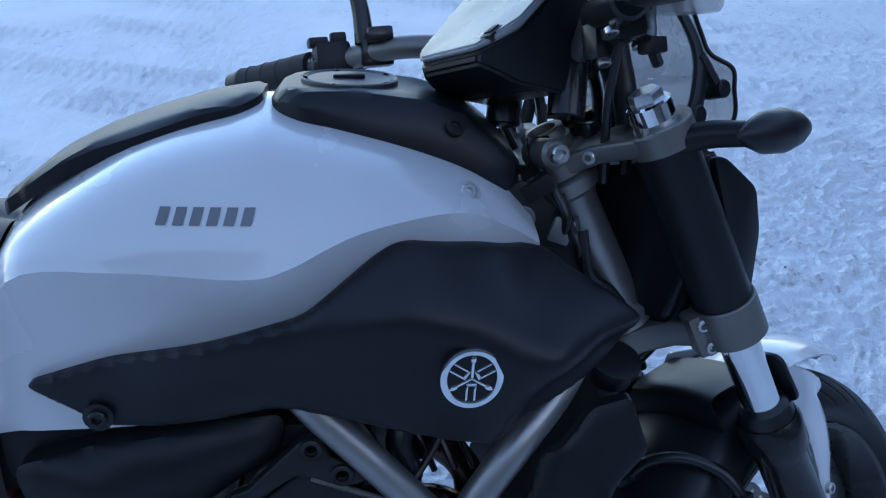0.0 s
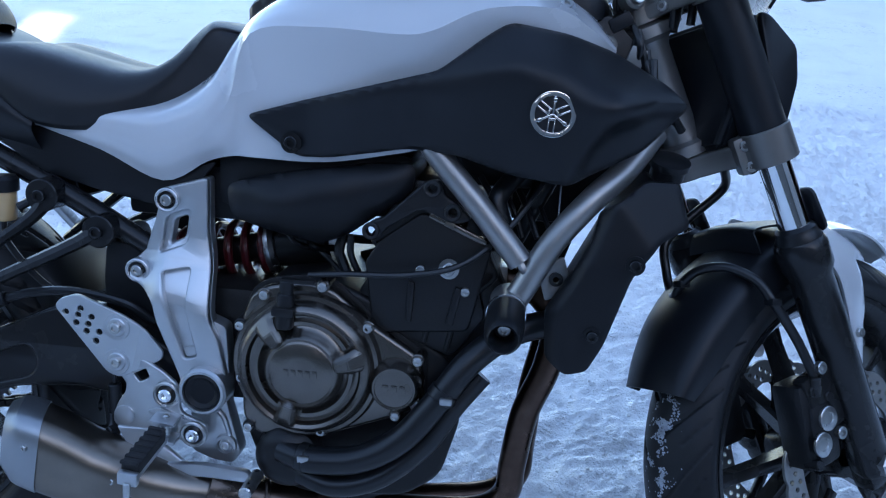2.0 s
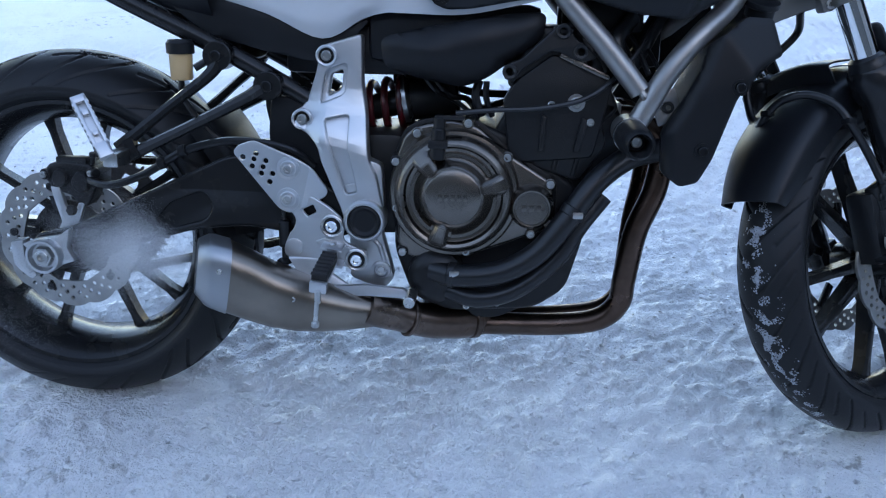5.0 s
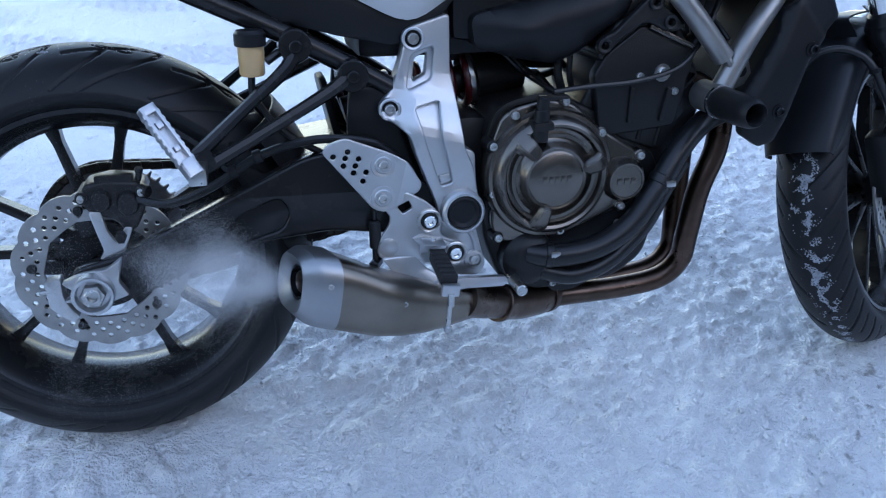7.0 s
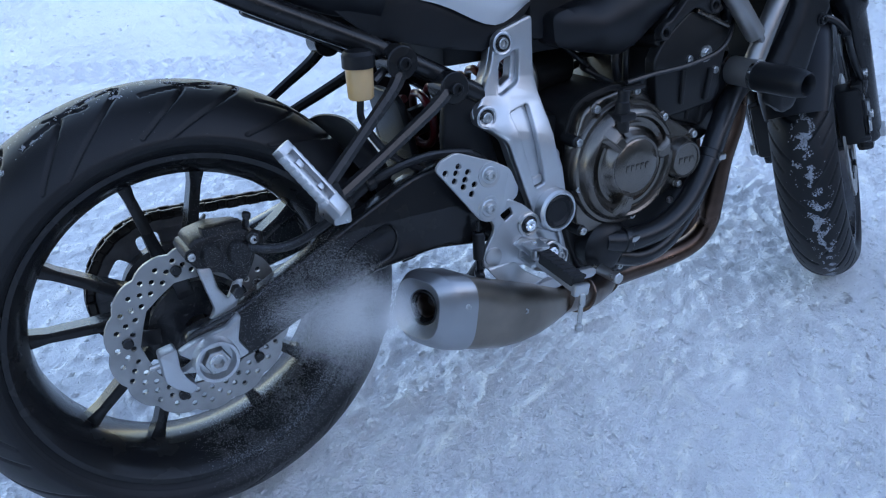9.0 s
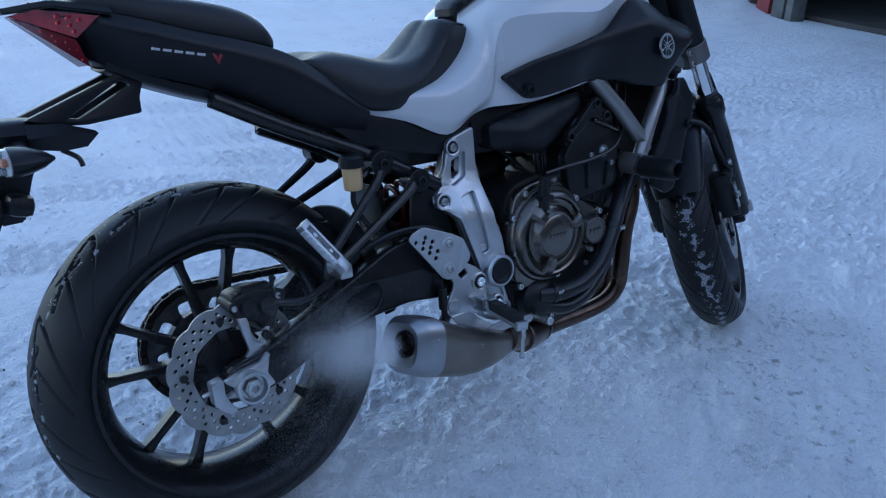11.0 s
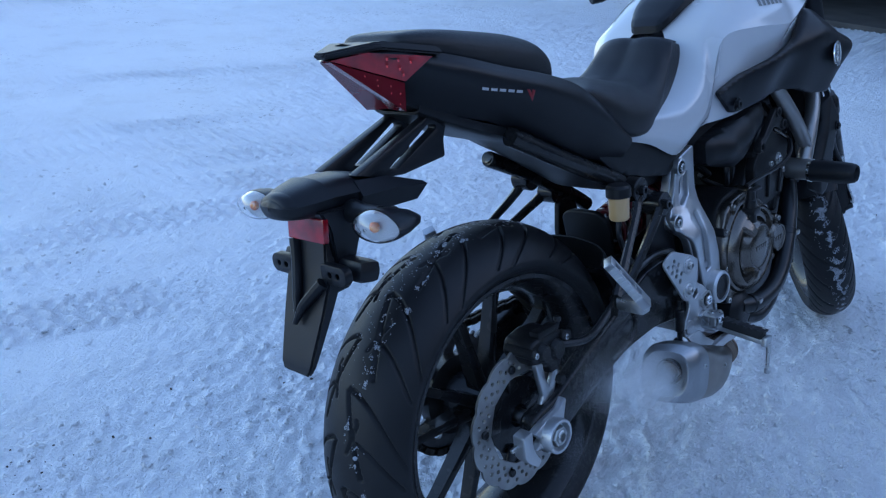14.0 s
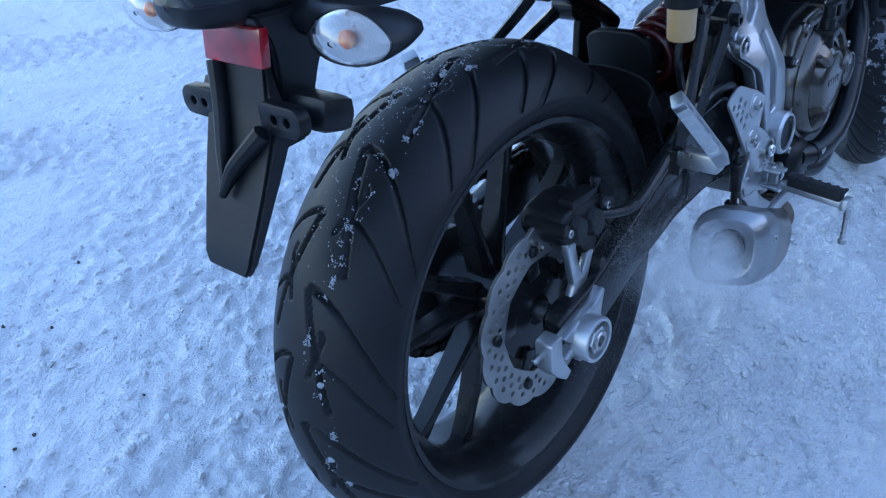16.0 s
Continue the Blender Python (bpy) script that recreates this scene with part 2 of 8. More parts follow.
def box(c, s, bev=0.003, m=None, seg=2):
    bm = bmesh.new()
    bmesh.ops.create_cube(bm, size=1)
    bmesh.ops.scale(bm, vec=s, verts=bm.verts)
    if bev:
        bmesh.ops.bevel(bm, geom=bm.edges[:], offset=bev, segments=seg, affect="EDGES", profile=0.6)
    bmesh.ops.transform(bm, matrix=Matrix.Translation(c) @ (m or Matrix()), verts=bm.verts)
    return bm


def lathe(profile, origin=(0, 0, 0), axis=(0, -1, 0), seg=48, closed=False):
    """Revolves (distance along axis, radius) pairs round the axis through origin."""
    bm = bmesh.new()
    q = Vector((0, 0, 1)).rotation_difference(Vector(axis).normalized())
    rings = []
    for h, r in profile:
        ring = []
        for i in range(1 if r < 1e-6 else seg):
            a = 2 * math.pi * i / seg
            ring.append(bm.verts.new(Vector(origin) + q @ Vector((r * math.cos(a), r * math.sin(a), h))))
        rings.append(ring)
    pairs = list(zip(rings, rings[1:])) + ([(rings[-1], rings[0])] if closed else [])
    for a, b in pairs:
        for i in range(seg):
            j = (i + 1) % seg
            if len(a) == 1 and len(b) == 1:
                break
            if len(a) == 1:
                bm.faces.new((a[0], b[j], b[i]))
            elif len(b) == 1:
                bm.faces.new((a[i], a[j], b[0]))
            else:
                bm.faces.new((a[i], a[j], b[j], b[i]))
    bmesh.ops.recalc_face_normals(bm, faces=bm.faces)
    return bm


def rod(p0, p1, r0, r1=None, seg=24, bev=0.0015):
    """A cylinder or cone between two points with softened ends."""
    p0, p1 = Vector(p0), Vector(p1)
    r1 = r0 if r1 is None else r1
    h = (p1 - p0).length
    b = min(bev, r0 * 0.4, r1 * 0.4, h * 0.3)
    return lathe([(0, 0), (0, r0 - b), (b, r0), (h - b, r1), (h, r1 - b), (h, 0)], p0, p1 - p0, seg)


def catmull(pts, n=8):
    pts = [Vector(p) for p in pts]
    if len(pts) < 3:
        return pts
    out = []
    for i in range(len(pts) - 1):
        p1, p2 = pts[i], pts[i + 1]
        p0 = pts[i - 1] if i else p1 * 2 - p2
        p3 = pts[i + 2] if i + 2 < len(pts) else p2 * 2 - p1
        for k in range(n):
            t = k / n
            out.append(0.5 * ((2 * p1) + (p2 - p0) * t + (2 * p0 - 5 * p1 + 4 * p2 - p3) * t * t + (3 * p1 - p0 - 3 * p2 + p3) * t ** 3))
    return out + [pts[-1]]


def tube(pts, r, seg=16, n=8, smooth=True, flat=None, caps=True):
    """A pipe along a smooth path. r: one radius, or one for each given point. flat: (side, squash) makes it oval."""
    radii = r if isinstance(r, (list, tuple)) else [r] * len(pts)
    path = catmull([Vector((*p, 0)).to_3d() if len(p) == 2 else p for p in pts], n) if smooth else [Vector(p) for p in pts]
    k = (len(path) - 1) / (len(pts) - 1)
    bm = bmesh.new()
    rings = []
    tang = (path[1] - path[0]).normalized()
    side = tang.cross(Vector((0, 1, 0)) if abs(tang.y) < 0.9 else Vector((1, 0, 0))).normalized()
    for i, p in enumerate(path):
        d = (path[min(i + 1, len(path) - 1)] - path[max(i - 1, 0)]).normalized()
        side = (side - d * side.dot(d)).normalized()
        up = d.cross(side)
        f = i / k
        j = min(int(f), len(radii) - 2)
        rad = radii[j] + (radii[j + 1] - radii[j]) * (f - j)
        sx, sy = (1, flat) if flat else (1, 1)
        rings.append([bm.verts.new(p + rad * (math.cos(a) * side * sx + math.sin(a) * up * sy)) for a in (2 * math.pi * q / seg for q in range(seg))])
    for a, b in zip(rings, rings[1:]):
        for i in range(seg):
            bm.faces.new((a[i], a[(i + 1) % seg], b[(i + 1) % seg], b[i]))
    if caps:
        bm.faces.new(rings[0])
        bm.faces.new(rings[-1])
    bmesh.ops.recalc_face_normals(bm, faces=bm.faces)
    return bm


def rounded(pts, r, n=4):
    """A closed outline with its corners rounded off."""
    out = []
    m = len(pts)
    for i in range(m):
        p, a, b = Vector(pts[i]), Vector(pts[i - 1]), Vector(pts[(i + 1) % m])
        d = min(r, (a - p).length * 0.45, (b - p).length * 0.45)
        s, e = p + (a - p).normalized() * d, p + (b - p).normalized() * d
        for k in range(n + 1):
            t = k / n
            out.append(s * (1 - t) ** 2 + p * 2 * t * (1 - t) + e * t * t)
    return out


def circle(cx, cz, r, n=20, squash=1.0, turn=0.0):
    c, s = math.cos(turn), math.sin(turn)
    pts = [(r * math.cos(2 * math.pi * i / n), r * squash * math.sin(2 * math.pi * i / n)) for i in range(n)]
    return [(cx + x * c - z * s, cz + x * s + z * c) for x, z in pts]


def plate(outline, y0, y1, holes=(), bev=0.0015, plane="xz", res=1):
    """A flat piece of an outline with holes, from y0 to y1, with softened edges."""
    cu = bpy.data.curves.new("tmp", "CURVE")
    cu.dimensions, cu.fill_mode = "2D", "BOTH"
    th = abs(y1 - y0)
    bev = min(bev, th * 0.3)
    cu.extrude, cu.bevel_depth, cu.bevel_resolution = th / 2 - bev, bev, res
    cu.offset = -bev
    for o in (outline, *holes):
        sp = cu.splines.new("POLY")
        sp.points.add(len(o) - 1)
        for q, p in zip(sp.points, o):
            q.co = (p[0], p[1], 0, 1)
        sp.use_cyclic_u = True
    ob = bpy.data.objects.new("tmp", cu)
    scene.collection.objects.link(ob)
    dg = bpy.context.evaluated_depsgraph_get()
    me = bpy.data.meshes.new_from_object(ob.evaluated_get(dg))
    bm = bmesh.new()
    bm.from_mesh(me)
    bpy.data.meshes.remove(me)
    bpy.data.objects.remove(ob)
    bpy.data.curves.remove(cu)
    mid = (y0 + y1) / 2
    if plane == "xz":
        m = Matrix(((1, 0, 0, 0), (0, 0, -1, mid), (0, 1, 0, 0), (0, 0, 0, 1)))
    elif plane == "xy":
        m = Matrix.Translation((0, 0, mid))
    else:
        m = Matrix(((0, 0, 1, mid), (1, 0, 0, 0), (0, 1, 0, 0), (0, 0, 0, 1)))
    bmesh.ops.transform(bm, matrix=m, verts=bm.verts)
    bmesh.ops.remove_doubles(bm, verts=bm.verts, dist=1e-5)
    return bm


def spline_surface(ctrl):
    """A smooth height over a plane through (u, v, height) controls (thin plate)."""
    c = np.array(ctrl, float)
    d = np.hypot(c[:, None, 0] - c[None, :, 0], c[:, None, 1] - c[None, :, 1])
    k = np.where(d > 0, d * d * np.log(np.maximum(d, 1e-9)), 0) + np.eye(len(c)) * 1e-5
    p = np.c_[np.ones(len(c)), c[:, :2]]
    a = np.block([[k, p], [p.T, np.zeros((3, 3))]])
    w = np.linalg.solve(a, np.r_[c[:, 2], 0, 0, 0])

    def f(u, v):
        r = np.hypot(c[:, 0] - u, c[:, 1] - v)
        return float((np.where(r > 0, r * r * np.log(np.maximum(r, 1e-9)), 0) * w[:-3]).sum() + w[-3] + w[-2] * u + w[-1] * v)
    return f


def edge_distance(p, outline):
    best = 9.0
    for i in range(len(outline)):
        a, b = Vector(outline[i - 1]), Vector(outline[i])
        ab = b - a
        t = max(0, min(1, (p - a).dot(ab) / max(ab.length_squared, 1e-12)))
        best = min(best, (p - a - ab * t).length)
    return best


def shell(outline, height, thick=0.006, round_edge=0.006, step=0.012, plane="side", holes=()):
    """A curved panel: an outline laid over a smooth surface, with rolled edges and real thickness.
    plane side: outline in x, z and the surface goes out to the bike's right; top: outline in x, y and the surface is a height."""
    bm = bmesh.new()
    face = bm.faces.new([bm.verts.new((p[0], p[1], 0)) for p in outline])
    xs, ys = [p[0] for p in outline], [p[1] for p in outline]
    for axis, lo, hi in ((0, min(xs), max(xs)), (1, min(ys), max(ys))):
        k = int((hi - lo) / step)
        for i in range(1, k + 1):
            no = Vector((1, 0, 0)) if axis == 0 else Vector((0, 1, 0))
            co = no * (lo + (hi - lo) * i / (k + 1))
            bmesh.ops.bisect_plane(bm, geom=bm.verts[:] + bm.edges[:] + bm.faces[:], plane_co=co, plane_no=no)
    for v in bm.verts:
        d = edge_distance(v.co.to_2d(), outline)
        drop = 0.0
        if d < round_edge:
            q = 1 - d / round_edge
            drop = round_edge * 0.7 * (1 - math.sqrt(max(0, 1 - q * q)))
        v.co.z = height(v.co.x, v.co.y) - drop
    top = bm.faces[:]
    ret = bmesh.ops.extrude_face_region(bm, geom=top)
    moved = [g for g in ret["geom"] if isinstance(g, bmesh.types.BMVert)]
    for v in moved:
        v.co.z -= thick
    for v in bm.verts:
        if plane == "side":
            v.co = Vector((v.co.x, -v.co.z, v.co.y))
    bmesh.ops.recalc_face_normals(bm, faces=bm.faces)
    return bm


def skin(sections, across=4, along=4, split=None):
    """A smooth skin through sections of equal numbers of points; no smoothing across the index split (a crease)."""
    rows = []
    for s in sections:
        pts = [Vector(p) for p in s]
        if split is None:
            rows.append(catmull(pts, across))
        else:
            rows.append(catmull(pts[: split + 1], across)[:-1] + catmull(pts[split:], across))
    cols = [catmull([r[i] for r in rows], along) for i in range(len(rows[0]))]
    bm = bmesh.new()
    grid = [[bm.verts.new(p) for p in c] for c in cols]
    for a, b in zip(grid, grid[1:]):
        for i in range(len(a) - 1):
            bm.faces.new((a[i], a[i + 1], b[i + 1], b[i]))
    bmesh.ops.remove_doubles(bm, verts=bm.verts, dist=1e-6)
    bmesh.ops.recalc_face_normals(bm, faces=bm.faces)
    return bm, grid


def loft(rings, caps=True):
    bm = bmesh.new()
    vs = [[bm.verts.new(p) for p in r] for r in rings]
    n = len(vs[0])
    for a, b in zip(vs, vs[1:]):
        for i in range(n):
            bm.faces.new((a[i], a[(i + 1) % n], b[(i + 1) % n], b[i]))
    if caps:
        bm.faces.new(vs[0])
        bm.faces.new(vs[-1])
    bmesh.ops.recalc_face_normals(bm, faces=bm.faces)
    return bm


def thicken(bm, t):
    bmesh.ops.solidify(bm, geom=bm.faces[:], thickness=t)
    bmesh.ops.recalc_face_normals(bm, faces=bm.faces)
    return bm


BOLT_MESH = {}


def bolt(parent, p, r=0.006, d=(0, -1, 0), mat=None, name="bolt", h=None, washer=False, label=""):
    """A socket-head screw whose head stands on p and looks along d."""
    mat = mat or STEEL
    key = (round(r, 4), mat.name, washer)
    if key not in BOLT_MESH:
        hh = h or r * 0.9
        prof = [(0, r * (1.6 if washer else 1)), (hh * 0.3, r * (1.6 if washer else 1)), (hh * 0.32, r), (hh * 0.85, r), (hh, r * 0.86), (hh, r * 0.52), (hh * 0.45, r * 0.48), (hh * 0.45, 0)]
        bm = finish(lathe(prof, (0, 0, 0), (0, 0, 1), 14))
        me = bpy.data.meshes.new(name)
        bm.to_mesh(me)
        bm.free()
        me.materials.append(mat)
        BOLT_MESH[key] = me
    q = Vector((0, 0, 1)).rotation_difference(Vector(d).normalized())
    return part(name, BOLT_MESH[key], mat, parent, label, Matrix.Translation(p) @ q.to_matrix().to_4x4())


# ---- ground ----
def value_noise(x, y, scale, seed):
    """Smooth random heights in [-1, 1]."""
    rng = np.random.RandomState(seed)
    g = rng.rand(256, 256) * 2 - 1
    u, v = x * scale + 1000.3, y * scale + 1000.7
    i, j = np.floor(u).astype(int), np.floor(v).astype(int)
    fu, fv = u - i, v - j
    fu, fv = fu * fu * (3 - 2 * fu), fv * fv * (3 - 2 * fv)
    a, b = g[i % 256, j % 256], g[(i + 1) % 256, j % 256]
    c, d = g[i % 256, (j + 1) % 256], g[(i + 1) % 256, (j + 1) % 256]
    return (a * (1 - fu) + b * fu) * (1 - fv) + (c * (1 - fu) + d * fu) * fv


def spread(lo, hi, step, far, grow=1.035):
    mid = list(np.arange(lo, hi + step / 2, step))
    right, left, s = [hi], [lo], step
    while right[-1] < far:
        s *= grow if s < 0.021 else (1.0 if right[-1] < hi + 2.6 else 1.12)
        right.append(right[-1] + s)
        left.append(left[-1] - s)
    return np.array(left[:0:-1] + mid + right[1:])


def snow_height(x, y):
    h = 0.009 * value_noise(x, y, 0.9, 1) + 0.004 * value_noise(x, y, 3.1, 2)
    # trodden crumbs: flat-topped lumps with broken edges, rougher in patches
    band = np.clip(value_noise(x, y, 0.75, 5) * 1.1 + 0.7, 0.25, 1.4)
    band = band * (1 - 0.62 * np.clip((0.15 - x) * 3, 0, 1) * np.clip((y - 0.1) * 3, 0, 1))
    u, v = x * 0.8 + y * 0.6, -x * 0.6 + y * 0.8
    wx, wy = u + 0.03 * value_noise(x, y, 9, 21), v * 1.25 + 0.03 * value_noise(x, y, 9, 22)
    for sc, amp, sd in ((12, 0.0034, 3), (27, 0.0050, 4), (52, 0.0056, 12), (88, 0.0032, 17)):
        n = value_noise(wx, wy, sc, sd) + 0.35 * value_noise(wx, wy, sc * 2.1, sd + 30)
        k = 0.2 if sc < 40 else 0.6
        h += band * amp * (k * np.clip((n + 0.05) * 2.6, 0, 1) + (1 - k) * n - 0.5 * k)
    # shallow car tracks behind the bike: rows of lug prints, staggered from rib to rib
    for y0, slope, end in ((1.36, -0.28, 0.9), (1.64, -0.30, 1.0), (1.98, -0.31, 1.3), (2.30, -0.33, 1.6), (2.66, -0.35, 4.0), (2.98, -0.36, 9.0), (3.32, -0.37, 9.0), (3.66, -0.38, 9.0), (4.15, -0.38, 9.0), (4.60, -0.40, 9.0)):
        d = (y - (y0 + slope * x)) / 0.12
        rib = np.floor(d * 2.0 + 2.0)
        rut = np.clip((1.05 - np.abs(d)) * 8, 0, 1)
        lug = np.clip(np.sin((x + 0.019 * rib + 0.012 * np.sin(d * 5)) * 2 * math.pi / 0.058) * 2.5, -1, 1) * (np.abs(d * 2.0 - np.round(d * 2.0)) > 0.10)
        h += rut * np.clip((end - x) * 2, 0, 1) * (-0.001 + 0.0062 * lug * np.clip(value_noise(x, y, 1.6, 8 + int(y0 * 10)) * 1.5 + 0.5, 0, 1))
    # boot scuffs and thin scraped ridges beside the bike
    w = -0.35 * x + y + 0.02 * value_noise(x, y, 5, 23)
    ridge = np.clip(1 - np.abs(((w * 14 + value_noise(x, y, 2.2, 24)) % 1.0) - 0.5) * 7, 0, 1)
    h += 0.0045 * ridge * np.clip(value_noise(x, y, 3.0, 25) * 2.2 - 0.5, 0, 1)
    # banks cleared to the sides
    h += 0.30 * np.exp(-(((x - 6.95) / 0.5) ** 2 + ((y - 4.55) / 0.6) ** 2)) * (1 + 0.4 * value_noise(x, y, 3.5, 9))
    h += 0.05 * np.exp(-(((x - 6.92 - 0.18 * (y - 3.0)) / 0.10) ** 2)) * np.clip(value_noise(x, y, 2.6, 14) + 0.5, 0, 1) * (y < 3.6) * (y > -1)
    h += np.clip((y - 6.5) / 3.0, 0, 1) ** 1.5 * 0.45 * (1 + 0.4 * value_noise(x, y, 0.7, 10)) * np.clip((6 - x) / 3, 0, 1)
    flat = np.exp(-((y / 0.10) ** 2)) * (np.exp(-((x / 0.14) ** 2)) + np.exp(-(((x - 1.40) / 0.14) ** 2)))
    return h * (1 - 0.8 * flat)


gx, gy = spread(-1.1, 2.3, 0.0070, 220), spread(-0.8, 1.9, 0.0074, 220)
GX, GY = np.meshgrid(gx, gy)
GZ = snow_height(GX, GY) * np.exp(-np.maximum(0, np.hypot(GX, GY) - 25) / 20)
nx, ny = len(gx), len(gy)
idx = np.arange(nx * ny).reshape(ny, nx)
quads = np.stack([idx[:-1, :-1], idx[:-1, 1:], idx[1:, 1:], idx[1:, :-1]], -1).reshape(-1, 4)
ground_mesh = bpy.data.meshes.new("ground")
ground_mesh.from_pydata(np.stack([GX, GY, GZ], -1).reshape(-1, 3).tolist(), [], quads.tolist())
ground_mesh.shade_smooth()
ground = part("ground", ground_mesh, SNOW, None)
tagged(ground, "trodden bluish white snow over a yard with tyre tracks", "snow", kind="structure")



def scatter(name, mat, label, category, count, lo, hi, spots, seed):
    """Loose crumbs lying on the snow, gathered in patches: one mesh that nobody could count."""
    rng = np.random.RandomState(seed)
    base = bmesh.new()
    bmesh.ops.create_icosphere(base, subdivisions=1, radius=1)
    bv = np.array([v.co[:] for v in base.verts])
    bf = np.array([[v.index for v in f.verts] for f in base.faces])
    base.free()
    near = np.array(spots)[rng.randint(len(spots), size=count * 4)]
    xy = near[:, :2] + rng.normal(0, 1, (count * 4, 2)) * near[:, 2:]
    xy = xy[value_noise(xy[:, 0], xy[:, 1], 3.0, 77) > rng.uniform(-0.6, 0.5, count * 4)][:count]
    zs = snow_height(xy[:, 0], xy[:, 1])
    V, F = [], []
    for k, ((x, y), z) in enumerate(zip(xy, zs)):
        w = lo + (hi - lo) * rng.rand() ** 3
        p = bv * (w * rng.uniform(0.6, 1.4, (1, 3))) * (1 + rng.uniform(-0.3, 0.3, (len(bv), 1)))
        p[:, 2] *= 0.7
        V.append(p + np.array((x, y, z + w * 0.2)))
        F.append(bf + k * len(bv))
    me = bpy.data.meshes.new(name)
    me.from_pydata(np.concatenate(V).tolist(), [], np.concatenate(F).tolist())
    tagged(part(name, me, mat, None), label, category, kind="stuff")


scatter("snow_crumbs", SNOW, "loose white crumbs of trodden snow on the ground", "snow crumbs", 9000, 0.0016, 0.0085,
        [(0.45, 0.05, 0.22), (0.75, -0.05, 0.25), (0.2, -0.35, 0.3), (1.0, -0.35, 0.35), (-0.5, 0.6, 0.3), (-0.7, 1.1, 0.4), (1.9, 0.5, 0.4), (0.9, 0.9, 0.5), (0.2, 1.3, 0.5), (1.6, -0.2, 0.3)], 31)
scatter("grit", GRIT, "dark brown grit and small stones frozen into the snow", "grit", 260, 0.0010, 0.0048,
        [(-0.52, 0.66, 0.10), (-0.50, 0.90, 0.12), (-0.65, 0.75, 0.2), (-0.4, 0.5, 0.25), (-0.8, 1.3, 0.4), (2.2, 0.4, 0.4), (1.0, 1.2, 0.7)], 32)

# ---- the motorcycle ----
LEAN = -10.0
RAKE, STEER = radians(24.8), radians(36)
bike = new("motorcycle")
bike.empty_display_size = 0.3
bike.matrix_basis = pose(0, 0, -0.004, LEAN, 0, 0)
tagged(bike, "white and black naked motorcycle leaning on its side stand in snow", "motorcycle")
AXIS_FOOT, AXIS = Vector((1.49, 0, 0)), Vector((-math.sin(RAKE), 0, math.cos(RAKE)))
TURNED = Matrix.Translation(AXIS_FOOT) @ Matrix.Rotation(STEER, 4, AXIS) @ Matrix.Translation(-AXIS_FOOT)
FWD = Vector((math.cos(RAKE), 0, math.sin(RAKE)))


def on_axis(h, ahead=0.0, y=0.0):
    """A point of the steering head's frame: h along the steering axis, ahead of it, y to the left."""
    return AXIS_FOOT + AXIS * h + FWD * ahead + Vector((0, y, 0))


# ---- wheels ----
def tyre_mesh(R, half, bead, bead_y, crown, grooves, nseg, nprof):
    """A tyre with its tread cut in: a dense skin pushed inwards along the grooves."""
    ys = np.linspace(-1, 1, nprof)
    arc = math.asin(min(0.999, half * 0.985 / crown))
    prof = []
    for s in ys:
        a = abs(s)
        sg = 1 if s > 0 else -1
        if a < 0.68:
            t = a / 0.68 * arc
            prof.append((sg * crown * math.sin(t), R - crown * (1 - math.cos(t)), a / 0.68))
        else:
            t = (a - 0.68) / 0.32
            r0 = R - crown * (1 - math.cos(arc))
            w = half * 0.985 + (half - half * 0.985) * math.sin(min(1, t * 2.5) * math.pi / 2)
            w = w + (bead_y - w) * t ** 2.2
            prof.append((sg * w, r0 + (bead - r0) * t, 1 + t))
    prof = np.array(prof)
    th = np.linspace(0, 2 * math.pi, nseg, endpoint=False)
    T, V = np.meshgrid(th, prof[:, 2] * np.sign(ys + 1e-9), indexing="ij")
    depth = grooves(T, V)
    side = (np.abs(V) > 1.25) & (np.abs(V) < 1.9)
    depth = depth + side * 0.0006 * (np.sin(np.abs(V) * 60) > 0.6)
    Rr = prof[None, :, 1] - depth
    P = np.stack([Rr * np.cos(T), np.broadcast_to(prof[None, :, 0], T.shape), Rr * np.sin(T)], -1)
    n, m = P.shape[:2]
    # inner wall so that the tyre has depth at its beads
    inner = np.stack([(bead - 0.004) * np.cos(th), np.zeros(n), (bead - 0.004) * np.sin(th)], -1)[:, None, :]
    P = np.concatenate([P, inner], 1).reshape(-1, 3)
    k = np.arange(n * (m + 1)).reshape(n, m + 1)
    k2 = np.roll(k, -1, 0)
    cols = list(range(m + 1)) + [0]
    faces = np.concatenate([np.stack([k[:, a], k[:, b], k2[:, b], k2[:, a]], -1) for a, b in zip(cols, cols[1:])])
    me = bpy.data.meshes.new("tyre")
    me.from_pydata(P.tolist(), [], faces.tolist())
    me.shade_smooth()
    return me


def cut(dist, width, depth):
    """A groove's depth from the distance to its middle line."""
    q = np.clip(1 - np.abs(dist) / width, 0, 1)
    return depth * np.clip(q * 2.2, 0, 1)


